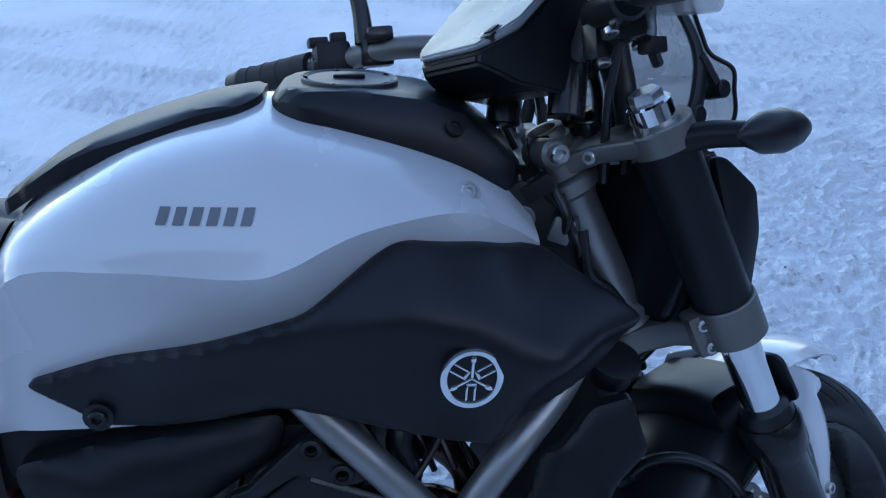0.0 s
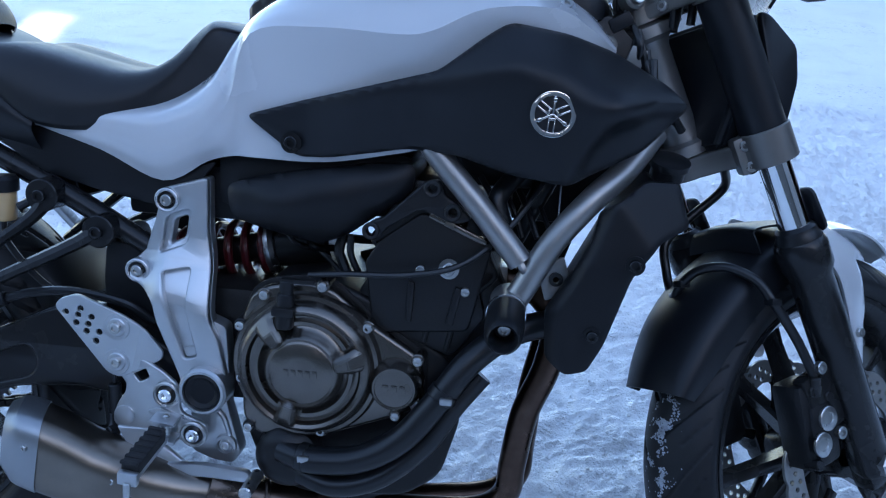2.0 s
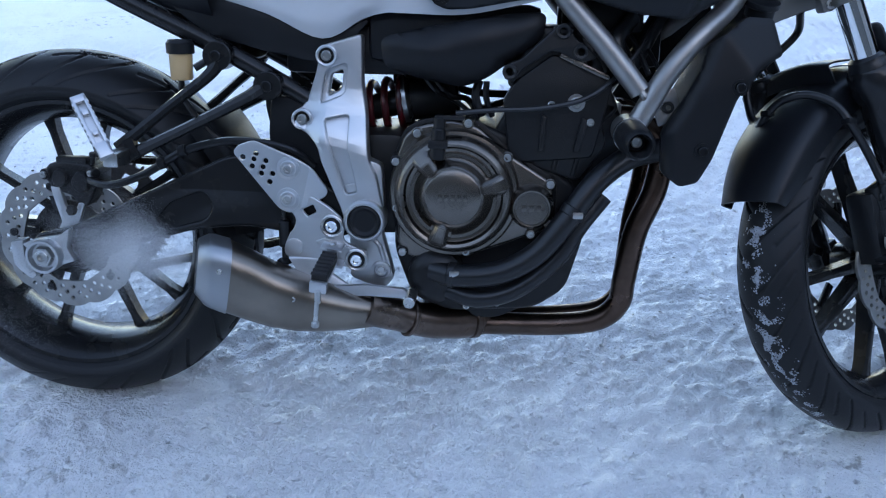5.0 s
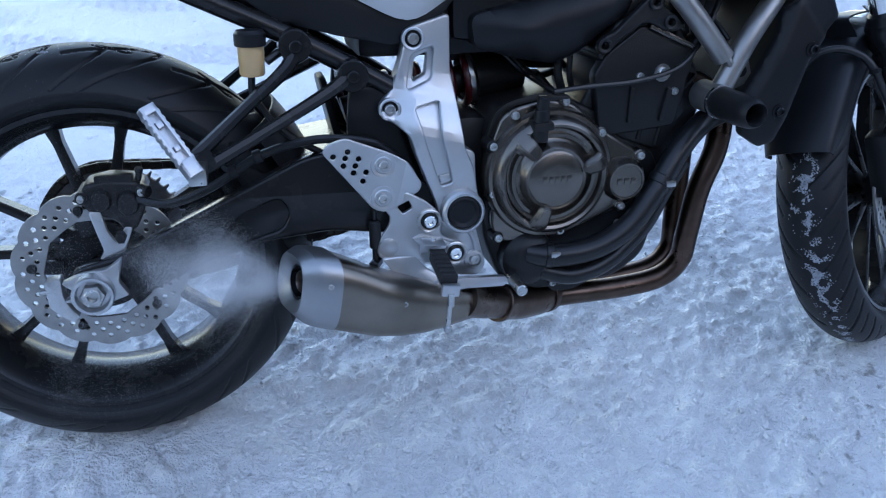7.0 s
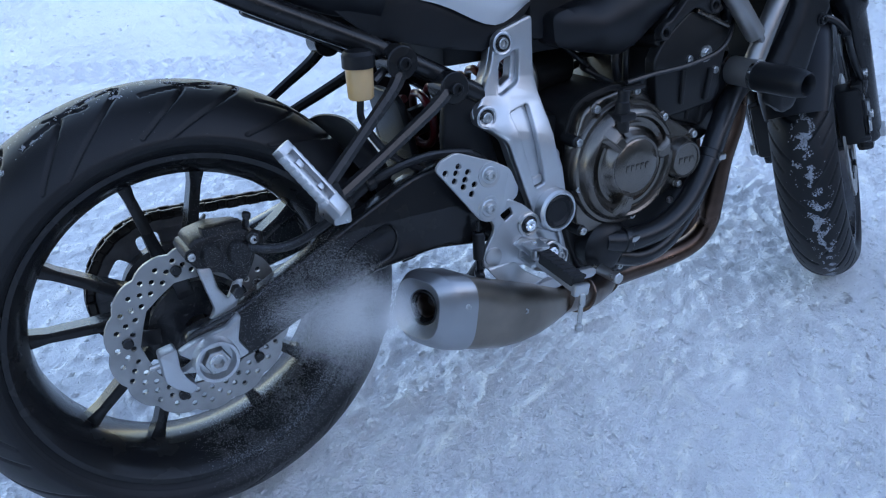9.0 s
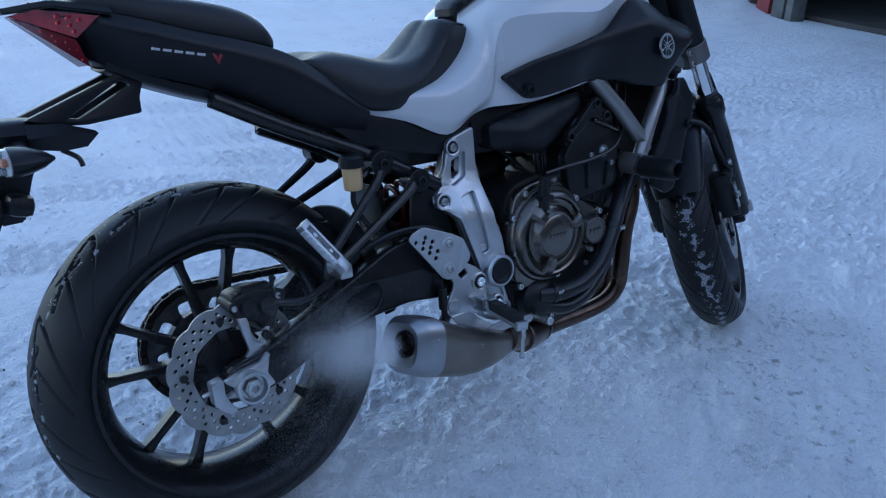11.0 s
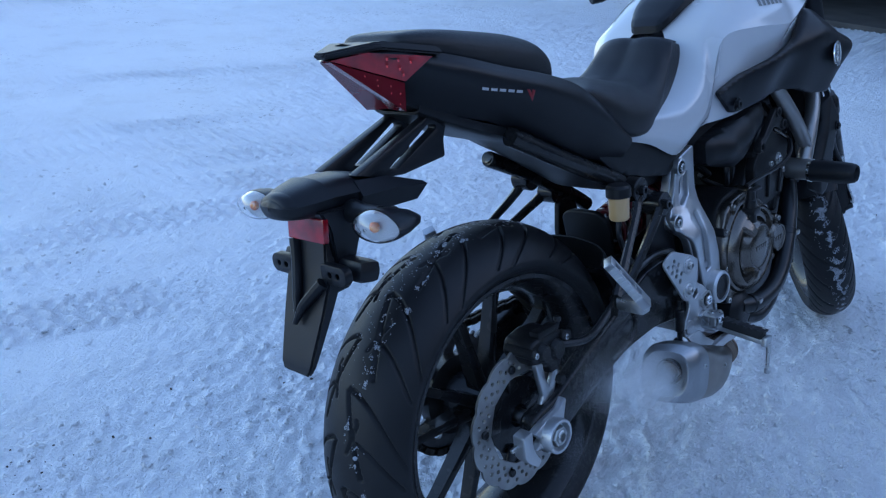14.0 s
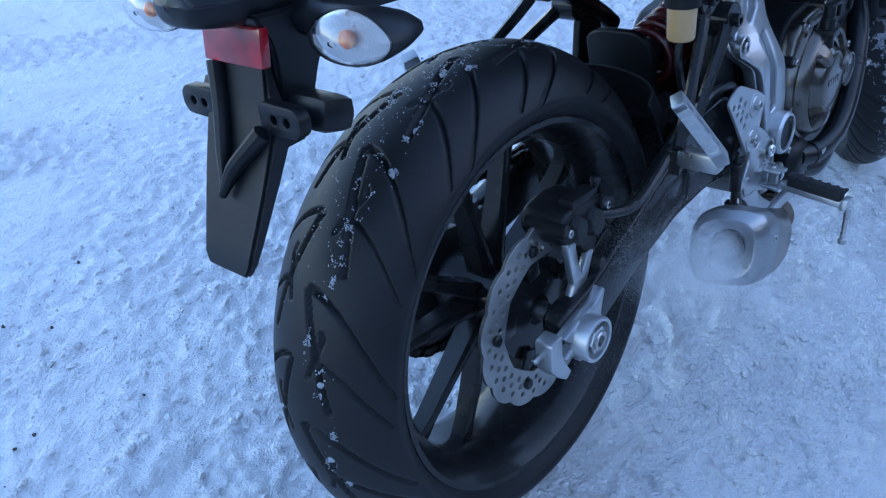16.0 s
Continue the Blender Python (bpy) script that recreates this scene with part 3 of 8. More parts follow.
def rear_grooves(T, V):
    n = 13
    out = np.zeros_like(T)
    for sgn in (1, -1):
        v = np.maximum(V * sgn, 0.0)
        on = (v > 0.06) & (v < 1.0)
        ph = (T * n / (2 * math.pi) + (0.5 if sgn < 0 else 0.0)) % 1.0
        # a long sweep from the middle to the shoulder, and a short one between
        f = 0.95 * v ** 1.7 - 0.22 * v
        d = ((ph - f + 0.5) % 1.0) - 0.5
        out = np.maximum(out, on * cut(d / n * 2 * math.pi * 0.31, 0.0040, 0.008))
        f2 = 0.45 + 0.70 * v ** 1.9 - 0.1 * v
        d2 = ((ph - f2 + 0.5) % 1.0) - 0.5
        out = np.maximum(out, ((v > 0.30) & (v < 0.94)) * cut(d2 / n * 2 * math.pi * 0.31, 0.0034, 0.007))
        # a zigzag near the middle
        f3 = 0.05 + 0.42 * ph - 0.12 * np.clip(ph - 0.55, 0, 1)
        out = np.maximum(out, ((ph < 0.86) & (v > 0)) * cut((v - f3) * 0.10, 0.0036, 0.007))
        f4 = 0.30 - 0.30 * np.abs(((ph * 1.6) % 1.0) - 0.5)
        out = np.maximum(out, ((ph > 0.25) & (ph < 0.62) & (v > 0)) * cut((v - f4) * 0.10, 0.0028, 0.005))
    return out


def front_grooves(T, V):
    n = 22
    out = np.zeros_like(T)
    for sgn in (1, -1):
        v = np.maximum(V * sgn, 0.0)
        ph = (T * n / (2 * math.pi) + (0.5 if sgn < 0 else 0.0)) % 1.0
        f = 1.1 * v ** 1.3
        d = ((ph + f + 0.5) % 1.0) - 0.5
        out = np.maximum(out, ((v > 0.12) & (v < 0.98)) * cut(d / n * 2 * math.pi * 0.30, 0.0030, 0.0045))
        d2 = ((ph + f + 0.03) % 1.0) - 0.5
        out = np.maximum(out, ((v > 0.5) & (v < 0.9)) * cut(d2 / n * 2 * math.pi * 0.30, 0.0022, 0.0035))
    return out


def wave(R, n, amp, k=6):
    """The scalloped outline of a brake disc."""
    m = n * k
    return [((R - amp * (1 - abs(math.sin(n / 2 * a)) ** 0.7)) * math.cos(a), (R - amp * (1 - abs(math.sin(n / 2 * a)) ** 0.7)) * math.sin(a)) for a in (2 * math.pi * i / m for i in range(m))]


def brake_disc(R, inner, y, n, arms, per):
    holes = []
    for i in range(n):
        a = 2 * math.pi * i / n
        for j in range(per):
            rr = inner + (R - inner) * (0.25 + 0.42 * j / max(1, per - 1))
            b = a + j * 0.5 * 2 * math.pi / n * 0.9
            holes.append(circle(rr * math.cos(b), rr * math.sin(b), 0.0038, 8))
    return plate(wave(R, n // 2, 0.0055), y - 0.0025, y + 0.0025, [wave(inner, 10, -0.003)] + holes, 0.0004, res=0)


def spoke_mesh(r0, r1, y0, y1, wid, deep):
    rings = []
    for t in (0, 0.15, 0.5, 0.85, 1.0):
        r = r0 + (r1 - r0) * t
        y = y0 + (y1 - y0) * t
        w = wid * (1.0 + 0.7 * (1 - t) ** 3 + 0.9 * max(0, t - 0.85) / 0.15 * 0.6)
        d = deep * (1.25 - 0.35 * t)
        sec = [(-w, -d), (-w * 0.55, -d * 1.15), (w * 0.55, -d * 1.15), (w, -d), (w, d), (w * 0.55, d * 1.1), (-w * 0.55, d * 1.1), (-w, d)]
        rings.append([(r, y + b, a) for a, b in sec])
    return loft(rings)


def spokes(parent, centre, start, r0, r1, spread_deg, wid, deep, y0=0.0):
    bm = finish(spoke_mesh(r0, r1, y0, 0, wid, deep))
    me = bpy.data.meshes.new("spoke")
    bm.to_mesh(me)
    bm.free()
    me.materials.append(SATIN)
    for k in range(5):
        for s in (-1, 1):
            part("spoke", me, SATIN, parent, m=Matrix.Translation(centre) @ Matrix.Rotation(-radians(start + 72 * k + s * spread_deg), 4, "Y"))


def rim_mesh(hw, R=0.232):
    prof = [(hw - 0.002, R + 0.006), (hw + 0.001, R + 0.004), (hw, R - 0.003), (hw - 0.007, R - 0.010), (hw - 0.016, R - 0.016), (hw - 0.035, R - 0.029), (0, R - 0.033),
            (-hw + 0.035, R - 0.029), (-hw + 0.016, R - 0.016), (-hw + 0.007, R - 0.010), (-hw, R - 0.003), (-hw - 0.001, R + 0.004), (-hw + 0.002, R + 0.006), (-hw + 0.02, R - 0.004), (0, R - 0.018), (hw - 0.02, R - 0.004)]
    return lathe(prof, (0, 0, 0), (0, -1, 0), 96, closed=True)


REAR = Vector((0, 0, 0.315))
rear_wheel = part("rear_wheel", rim_mesh(0.076), SATIN, bike, "black cast alloy wheel with ten thin spokes", Matrix.Translation(REAR))
tyre = part("tyre", tyre_mesh(0.315, 0.0905, 0.236, 0.075, 0.100, rear_grooves, 1000, 150), RUBBER, rear_wheel, "black tyre with snow caked in its grooves")
part("hub", lathe([(-0.09, 0.02), (-0.09, 0.045), (-0.06, 0.05), (-0.03, 0.04), (0.03, 0.04), (0.055, 0.062), (0.075, 0.066), (0.08, 0.02)], seg=40), SATIN, rear_wheel)
spokes(rear_wheel, (0, 0, 0), 91, 0.035, 0.203, 14, 0.0070, 0.0115)
disc = part("brake_disc", brake_disc(0.1225, 0.076, -0.085, 28, 5, 3), DISC, rear_wheel, "drilled wave brake disc of bare steel")
for k in range(5):
    a = radians(30 + 72 * k)
    part("disc_mount", merge(box((0.076, -0.081, 0), (0.05, 0.006, 0.022), 0.002), rod((0.094, -0.083, 0), (0.094, -0.092, 0), 0.007)), SATIN, rear_wheel, m=Matrix.Rotation(-a, 4, "Y"))
teeth = []
for i in range(43):
    for f, r in ((0.0, 0.108), (0.3, 0.109), (0.42, 0.117), (0.58, 0.117), (0.7, 0.109)):
        a = 2 * math.pi * (i + f) / 43
        teeth.append((r * math.cos(a), r * math.sin(a)))
slots = [rounded([(0.066 * math.cos(a), 0.066 * math.sin(a)), (0.088 * math.cos(a + 0.05), 0.088 * math.sin(a + 0.05)), (0.090 * math.cos(a + 0.42), 0.090 * math.sin(a + 0.42)), (0.068 * math.cos(a + 0.5), 0.068 * math.sin(a + 0.5))], 0.008) for a in (2 * math.pi * k / 8 for k in range(8))]
SPROCKET = material("dusty_sprocket_steel", (0.15, 0.15, 0.155), 0.5, 0.6, stain=0.4, stain_scale=40)
part("sprocket", plate(teeth, 0.083, 0.090, slots, 0.0008), SPROCKET, rear_wheel, "dark toothed rear sprocket")
part("hub_carrier", lathe([(-0.088, 0.02), (-0.088, 0.068), (-0.06, 0.072), (-0.05, 0.05), (-0.05, 0.02)], seg=40), ENGINE_BLACK, rear_wheel)


def snow_clumps(parent, R, crown, spots, seed, patchy, lo, hi):
    """Crumbs of snow pressed into the tread: granular patches that follow the tyre."""
    rng = np.random.RandomState(seed)
    base = bmesh.new()
    bmesh.ops.create_icosphere(base, subdivisions=1, radius=1)
    bv = np.array([v.co[:] for v in base.verts])
    bf = np.array([[v.index for v in f.verts] for f in base.faces])
    base.free()
    V, F, k = [], [], 0
    for a0, s0, size, n in spots:
        for _ in range(n * 9):
            # lumps gather round a few centres inside each patch
            a = radians(a0) + rng.normal(0, size) / R
            s = s0 + rng.normal(0, size * 0.30) + 0.35 * (a - radians(a0)) * R * 0.3
            if noise.noise(Vector((a * R * patchy, s * patchy, seed))) < 0.05:
                continue
            t = max(-0.95, min(0.95, s / crown))
            c0 = math.sqrt(1 - t * t)
            nrm = np.array((math.cos(a) * c0, t, math.sin(a) * c0))
            r = R - crown * (1 - c0)
            c = np.array((r * math.cos(a), s, r * math.sin(a))) - nrm * 0.0004
            w = rng.uniform(lo, hi)
            p = bv * (w * rng.uniform(0.6, 1.3, (1, 3))) * (1 + rng.uniform(-0.25, 0.25, (len(bv), 1)))
            p = p - nrm * (p @ nrm)[:, None] * 0.45
            V.append(p + c)
            F.append(bf + k)
            k += len(bv)
    me = bpy.data.meshes.new("caked_snow")
    me.from_pydata(np.concatenate(V).tolist(), [], np.concatenate(F).tolist())
    me.shade_smooth()
    part("caked_snow", me, ICE, parent, "grey white snow caked on the tread")["kind"] = "stuff"


snow_clumps(rear_wheel, 0.315, 0.1, [(a, s, z, n) for a, s, z, n in ((88, -0.005, 0.022, 50), (97, -0.030, 0.008, 40), (104, -0.015, 0.020, 50), (112, 0.010, 0.022, 50), (118, -0.038, 0.007, 45), (126, -0.046, 0.008, 60), (135, -0.036, 0.006, 30), (143, -0.028, 0.014, 60), (150, -0.030, 0.008, 50), (163, -0.014, 0.007, 25), (170, -0.030, 0.010, 55), (181, -0.040, 0.006, 40), (187, -0.030, 0.009, 60), (194, -0.042, 0.005, 40), (70, -0.01, 0.025, 40), (58, 0.0, 0.02, 30), (228, -0.02, 0.012, 25), (66, 0.0, 0.045, 45), (84, 0.0, 0.045, 60), (100, 0.005, 0.05, 70), (116, 0.0, 0.045, 60), (134, -0.01, 0.05, 50))], 4, 105, 0.0005, 0.0012)

# ---- front wheel ----
FRONT = Vector((1.40, 0, 0.300))
FW = TURNED @ Matrix.Translation(FRONT)
front_wheel = part("front_wheel", rim_mesh(0.050), SATIN, bike, "black cast alloy front wheel, steered to the left", FW)
part("tyre", tyre_mesh(0.300, 0.0605, 0.236, 0.048, 0.064, front_grooves, 760, 80), RUBBER, front_wheel, "black front tyre with snow pressed on its tread")
part("hub", lathe([(-0.06, 0.015), (-0.06, 0.03), (-0.03, 0.034), (0.03, 0.034), (0.06, 0.03), (0.06, 0.015)], seg=32), SATIN, front_wheel)
spokes(front_wheel, (0, 0, 0), 58, 0.028, 0.203, 14, 0.0075, 0.012)
for y in (-0.064, 0.064):
    d = part("brake_disc", brake_disc(0.1320, 0.094, y, 30, 5, 3), DISC, front_wheel, "drilled wave brake disc of bare steel")
    for k in range(5):
        part("disc_mount", merge(box((0.078, y * 0.95, 0), (0.05, 0.007, 0.016), 0.002), rod((0.095, y - 0.005, 0), (0.095, y + 0.005, 0), 0.008)), SATIN, front_wheel, m=Matrix.Rotation(-radians(20 + 72 * k), 4, "Y"))
snow_clumps(front_wheel, 0.300, 0.064, [(a, s, z, n) for a, s, z, n in ((166, -0.012, 0.02, 90), (172, 0.0, 0.03, 110), (182, -0.010, 0.012, 50), (196, -0.016, 0.03, 130), (204, -0.006, 0.03, 130), (215, -0.015, 0.025, 90), (228, -0.012, 0.02, 60), (238, -0.010, 0.015, 40), (246, -0.004, 0.015, 40))], 9, 62, 0.0006, 0.0019)

# ---- tank, covers and seat ----
TANK = [
    # x, then (half width, height) from the lower edge up to the middle line
    (0.275, ((0.104, 0.722), (0.106, 0.725), (0.107, 0.728), (0.107, 0.730), (0.107, 0.732), (0.106, 0.734))),
    (0.37, ((0.112, 0.696), (0.118, 0.708), (0.120, 0.720), (0.120, 0.732), (0.117, 0.743), (0.096, 0.753))),
    (0.457, ((0.114, 0.660), (0.128, 0.682), (0.134, 0.702), (0.134, 0.724), (0.126, 0.748), (0.090, 0.766))),
    (0.520, ((0.116, 0.690), (0.132, 0.706), (0.140, 0.728), (0.138, 0.754), (0.124, 0.786), (0.068, 0.812))),
    (0.556, ((0.120, 0.700), (0.132, 0.732), (0.136, 0.772), (0.128, 0.812), (0.110, 0.846), (0.035, 0.872))),
    (0.586, ((0.122, 0.700), (0.130, 0.792), (0.142, 0.856), (0.124, 0.872), (0.090, 0.888), (0.0, 0.903))),
    (0.68, ((0.122, 0.700), (0.138, 0.802), (0.162, 0.868), (0.150, 0.894), (0.105, 0.936), (0.0, 0.956))),
    (0.78, ((0.140, 0.720), (0.150, 0.806), (0.178, 0.864), (0.157, 0.912), (0.112, 0.958), (0.0, 0.980))),
    (0.82, ((0.144, 0.730), (0.152, 0.817), (0.178, 0.871), (0.157, 0.914), (0.112, 0.956), (0.0, 0.976))),
    (0.88, ((0.146, 0.740), (0.154, 0.850), (0.174, 0.898), (0.150, 0.925), (0.106, 0.948), (0.0, 0.966))),
    (0.96, ((0.134, 0.760), (0.140, 0.868), (0.146, 0.903), (0.116, 0.915), (0.082, 0.926), (0.0, 0.942))),
    (1.005, ((0.116, 0.800), (0.118, 0.858), (0.124, 0.882), (0.104, 0.892), (0.080, 0.900), (0.0, 0.918))),
    (1.038, ((0.098, 0.842), (0.102, 0.849), (0.108, 0.858), (0.100, 0.862), (0.080, 0.866), (0.0, 0.878))),
]
tank_bm, _ = skin([[(x, -y, z) for y, z in sec] for x, sec in TANK], 5, 5, split=2)
tank = part("fuel_tank", mirrored(tank_bm), WHITE, bike, "glossy pearl white tank shell with side flanks", sharp=24)


GRAPH = bpy.context.evaluated_depsgraph_get()


def tank_at(x, z):
    """Half width of the white shell's flank at a point."""
    GRAPH.update()
    hit, place, _, _ = tank.ray_cast(Vector((x, -0.6, z)), Vector((0, 1, 0)), depsgraph=GRAPH)
    return -place.y if hit else 0.15


cover_out = rounded([(0.578, 0.756), (0.655, 0.779), (0.827, 0.825), (0.883, 0.869), (0.908, 0.885), (0.977, 0.875), (1.036, 0.857), (1.100, 0.820), (1.128, 0.797),
                     (1.078, 0.742), (1.038, 0.722), (0.992, 0.698), (0.920, 0.706), (0.854, 0.725), (0.788, 0.727), (0.686, 0.708), (0.645, 0.706)], 0.012)
cover_w = spline_surface([(0.578, 0.756, 0.140), (0.641, 0.725, 0.139), (0.645, 0.706, 0.134), (0.655, 0.779, 0.146), (0.74, 0.76, 0.165), (0.75, 0.80, 0.170), (0.79, 0.728, 0.160), (0.827, 0.825, 0.172),
                          (0.87, 0.775, 0.188), (0.905, 0.882, 0.176), (0.92, 0.706, 0.176), (0.964, 0.783, 0.203), (0.93, 0.83, 0.198), (0.99, 0.70, 0.186), (1.0, 0.855, 0.165), (1.036, 0.855, 0.125),
                          (1.04, 0.80, 0.206), (1.04, 0.73, 0.184), (1.118, 0.797, 0.150), (1.098, 0.818, 0.150), (1.078, 0.745, 0.170)])


def scooped(x, z):
    """The side cover's surface with the sunk air scoop at its front lower corner."""
    w = cover_w(x, z)
    # the scoop lies below the line from (0.985, 0.715) over (1.03, 0.785) to (1.10, 0.812)
    line = np.interp(x, (0.985, 1.03, 1.082, 1.12), (0.715, 0.783, 0.806, 0.806))
    d = line - z
    if x > 0.985 and d > 0:
        e = max(0, min(1, d / 0.030))
        w -= 0.020 * e * e * (3 - 2 * e) * min(1, (x - 0.985) / 0.03)
    # a shoulder that turns up above the crease, a hollow behind the emblem and a fold to the scoop
    f = np.interp(x, (0.58, 0.70, 0.83, 0.92, 0.97, 1.03, 1.10), (0.748, 0.778, 0.816, 0.838, 0.827, 0.812, 0.806))
    d = z - f
    w += 0.009 * math.exp(-(d / 0.035) ** 2) * min(1, max(0, (x - 0.66) / 0.12)) - 0.25 * max(0, d) * min(1, max(0, (x - 0.8) / 0.06))
    w -= 0.007 * math.exp(-((x - 0.80) / 0.045) ** 2) * max(0, min(1, (0.80 - z) / 0.05))
    return w


for s in (1, -1):
    bm = shell(cover_out, scooped, 0.008, 0.006, 0.0055)
    cover = part("tank_side_cover", bm if s > 0 else flipped(bm), BLACK, bike, "matte black tank side cover with an air scoop", sharp=30)
    bolt(cover, (0.641, -s * 0.1435, 0.725), 0.0085, (0, -s, 0), SATIN, washer=True)
    if s > 0:
        side_cover = cover

# emblem: a bright ring with three plain prongs
em_c, em_n = Vector((0.964, -0.2105, 0.784)), Vector((0.10, -1, 0.06))
em_q = Matrix.Translation(em_c) @ Vector((0, 0, 1)).rotation_difference(em_n.normalized()).to_matrix().to_4x4()
emblem = part("emblem", lathe([(0, 0), (0, 0.0245), (0.002, 0.0245), (0.002, 0)], (0, 0, 0), (0, 0, 1), 48), BLACK, side_cover, "round chrome emblem", em_q)
ring = lathe([(0.001, 0.0205), (0.001, 0.0265), (0.0035, 0.0262), (0.004, 0.0235), (0.0035, 0.0208)], (0, 0, 0), (0, 0, 1), 48, closed=True)
prongs = []
for k in range(3):
    a = Matrix.Rotation(2 * math.pi * k / 3 + math.pi / 2, 4, "Z")
    arms = [box((0.0105, 0, 0.002), (0.021, 0.0024, 0.0024), 0.0006), box((0.0165, 0, 0.0022), (0.0050, 0.0044, 0.0024), 0.0010)]
    arms += [box((-0.0125, dx, 0.002), (0.0150, 0.0020, 0.0022), 0.0006) for dx in (-0.0034, 0.0034)]
    arms.append(box((-0.0055, 0, 0.002), (0.0030, 0.0088, 0.0022), 0.0006))
    b = merge(*arms)
    bmesh.ops.transform(b, matrix=a, verts=b.verts)
    prongs.append(b)
part("emblem_ring", ring, CHROME, side_cover, "chrome ring", em_q)
for b in prongs:
    part("emblem_prong", b, CHROME, side_cover, m=em_q)

# tank lettering as plain slanted bars
for s in (1, -1):
    for k in range(6):
        x0 = 0.715 + k * 0.0138
        z0 = 0.911
        quad = [(x0, z0 - 0.0065), (x0 + 0.0088, z0 - 0.0065), (x0 + 0.0128, z0 + 0.0065), (x0 + 0.004, z0 + 0.0065)]
        bm = bmesh.new()
        n = 3
        grid = [[bm.verts.new((0, 0, 0)) for _ in range(n + 1)] for _ in range(n + 1)]
        for i in range(n + 1):
            for j in range(n + 1):
                u, v = i / n, j / n
                x = quad[0][0] * (1 - u) + quad[1][0] * u + (quad[3][0] - quad[0][0]) * v
                z = quad[0][1] * (1 - v) + quad[3][1] * v
                grid[i][j].co = (x, -s * (tank_at(x, z) + 0.0010), z)
        for i in range(n):
            for j in range(n):
                f = (grid[i][j], grid[i + 1][j], grid[i + 1][j + 1], grid[i][j + 1])
                bm.faces.new(f if s > 0 else f[::-1])
        part("marking_bar", thicken(bm, 0.0008), GREY_MARK, tank)
for s in (1, -1):
    bolt(tank, (0.972, -s * 0.111, 0.908), 0.0075, (0.25, -s, 0.8), STEEL, washer=True)

# black cover round the filler, and the trim strip along the tank's back
right_edge = [(0.803, -0.044), (0.83, -0.066), (0.88, -0.075), (0.95, -0.076), (1.0, -0.076), (1.022, -0.062), (1.032, -0.03), (1.03, 0)]
top_poly = rounded([(0.798, 0.0)] + right_edge[:-1] + [(1.032, 0.0)] + [(x, -y) for x, y in right_edge[:-1][::-1]], 0.012)


def top_h(x, y):
    mid = np.interp(x, (0.79, 0.82, 0.88, 0.94, 0.98, 1.03), (0.986, 0.992, 0.991, 0.982, 0.966, 0.922))
    drop = np.interp(x, (0.79, 0.83, 0.90, 0.97, 1.03), (1.5, 2.2, 4.6, 5.4, 4.6))
    e = max(0.0, abs(y) - 0.050)
    return mid - drop * 7.5 * e * e


top_cover = part("filler_cover", shell(top_poly, top_h, 0.02, 0.014, 0.010, plane="top"), BLACK, bike, "matte black plastic cover round the fuel filler", sharp=30)
cap_m = Matrix.Translation((0.872, 0, 0.9830)) @ Matrix.Rotation(radians(3), 4, "Y")
cap = part("filler_cap", lathe([(0, 0.046), (0.0095, 0.046), (0.0105, 0.0445), (0.0090, 0.043), (0.0075, 0.041), (0.009, 0.039), (0.0095, 0.02), (0.0095, 0)], (0, 0, 0), (0, 0, 1), 56), CAP_GREY, top_cover, "grey metal fuel filler cap with a key slot", cap_m)
part("key_flap", box((0.872, 0, 0.9945), (0.03, 0.013, 0.004), 0.0015), BLACK, top_cover)
for k in range(5):
    a = radians(36 + 72 * k)
    bolt(top_cover, (0.872 + 0.0425 * math.cos(a), 0.0425 * math.sin(a), 0.9905 - 0.0024 * math.cos(a)), 0.0030, (0.05, 0, 1), SATIN)
for s in (1, -1):
    part("boss", lathe([(0, 0.009), (0.004, 0.009), (0.004, 0.005), (0.001, 0.004), (0.001, 0)], (0.965, -s * 0.068, 0.9565), (0.3, -s * 0.75, 0.7), 20), SATIN, top_cover)
strip_poly = rounded([(0.545, -0.032), (0.59, -0.050), (0.69, -0.062), (0.775, -0.052), (0.793, -0.030), (0.793, 0.030), (0.775, 0.052), (0.69, 0.062), (0.59, 0.050), (0.545, 0.032)], 0.015)
part("tank_pad", shell(strip_poly, lambda x, y: float(np.interp(x, (0.540, 0.553, 0.601, 0.645, 0.691, 0.74, 0.80), (0.888, 0.900, 0.934, 0.954, 0.969, 0.982, 0.990))) - 2.0 * y * y, 0.014, 0.005, 0.010, plane="top"), BLACK, bike, "matte black tank pad strip", sharp=30)

# rider seat: a saddle skin from the tail to the tank's rear slope
SEAT_ST = [
    # edge: x, height, half width; crown: x, height, half width of its shoulder
    (0.158, 0.806, 0.092, 0.205, 0.808, 0.060),
    (0.166, 0.820, 0.106, 0.222, 0.825, 0.076),
    (0.190, 0.808, 0.119, 0.250, 0.831, 0.090),
    (0.232, 0.773, 0.129, 0.290, 0.824, 0.099),
    (0.280, 0.739, 0.131, 0.335, 0.813, 0.100),
    (0.345, 0.733, 0.126, 0.385, 0.804, 0.092),
    (0.405, 0.746, 0.111, 0.425, 0.807, 0.084),
    (0.452, 0.776, 0.096, 0.455, 0.824, 0.075),
    (0.486, 0.810, 0.086, 0.477, 0.849, 0.066),
    (0.506, 0.838, 0.081, 0.492, 0.866, 0.056),
    (0.522, 0.856, 0.074, 0.508, 0.872, 0.050),
    (0.552, 0.854, 0.064, 0.545, 0.866, 0.036),
]
secs = []
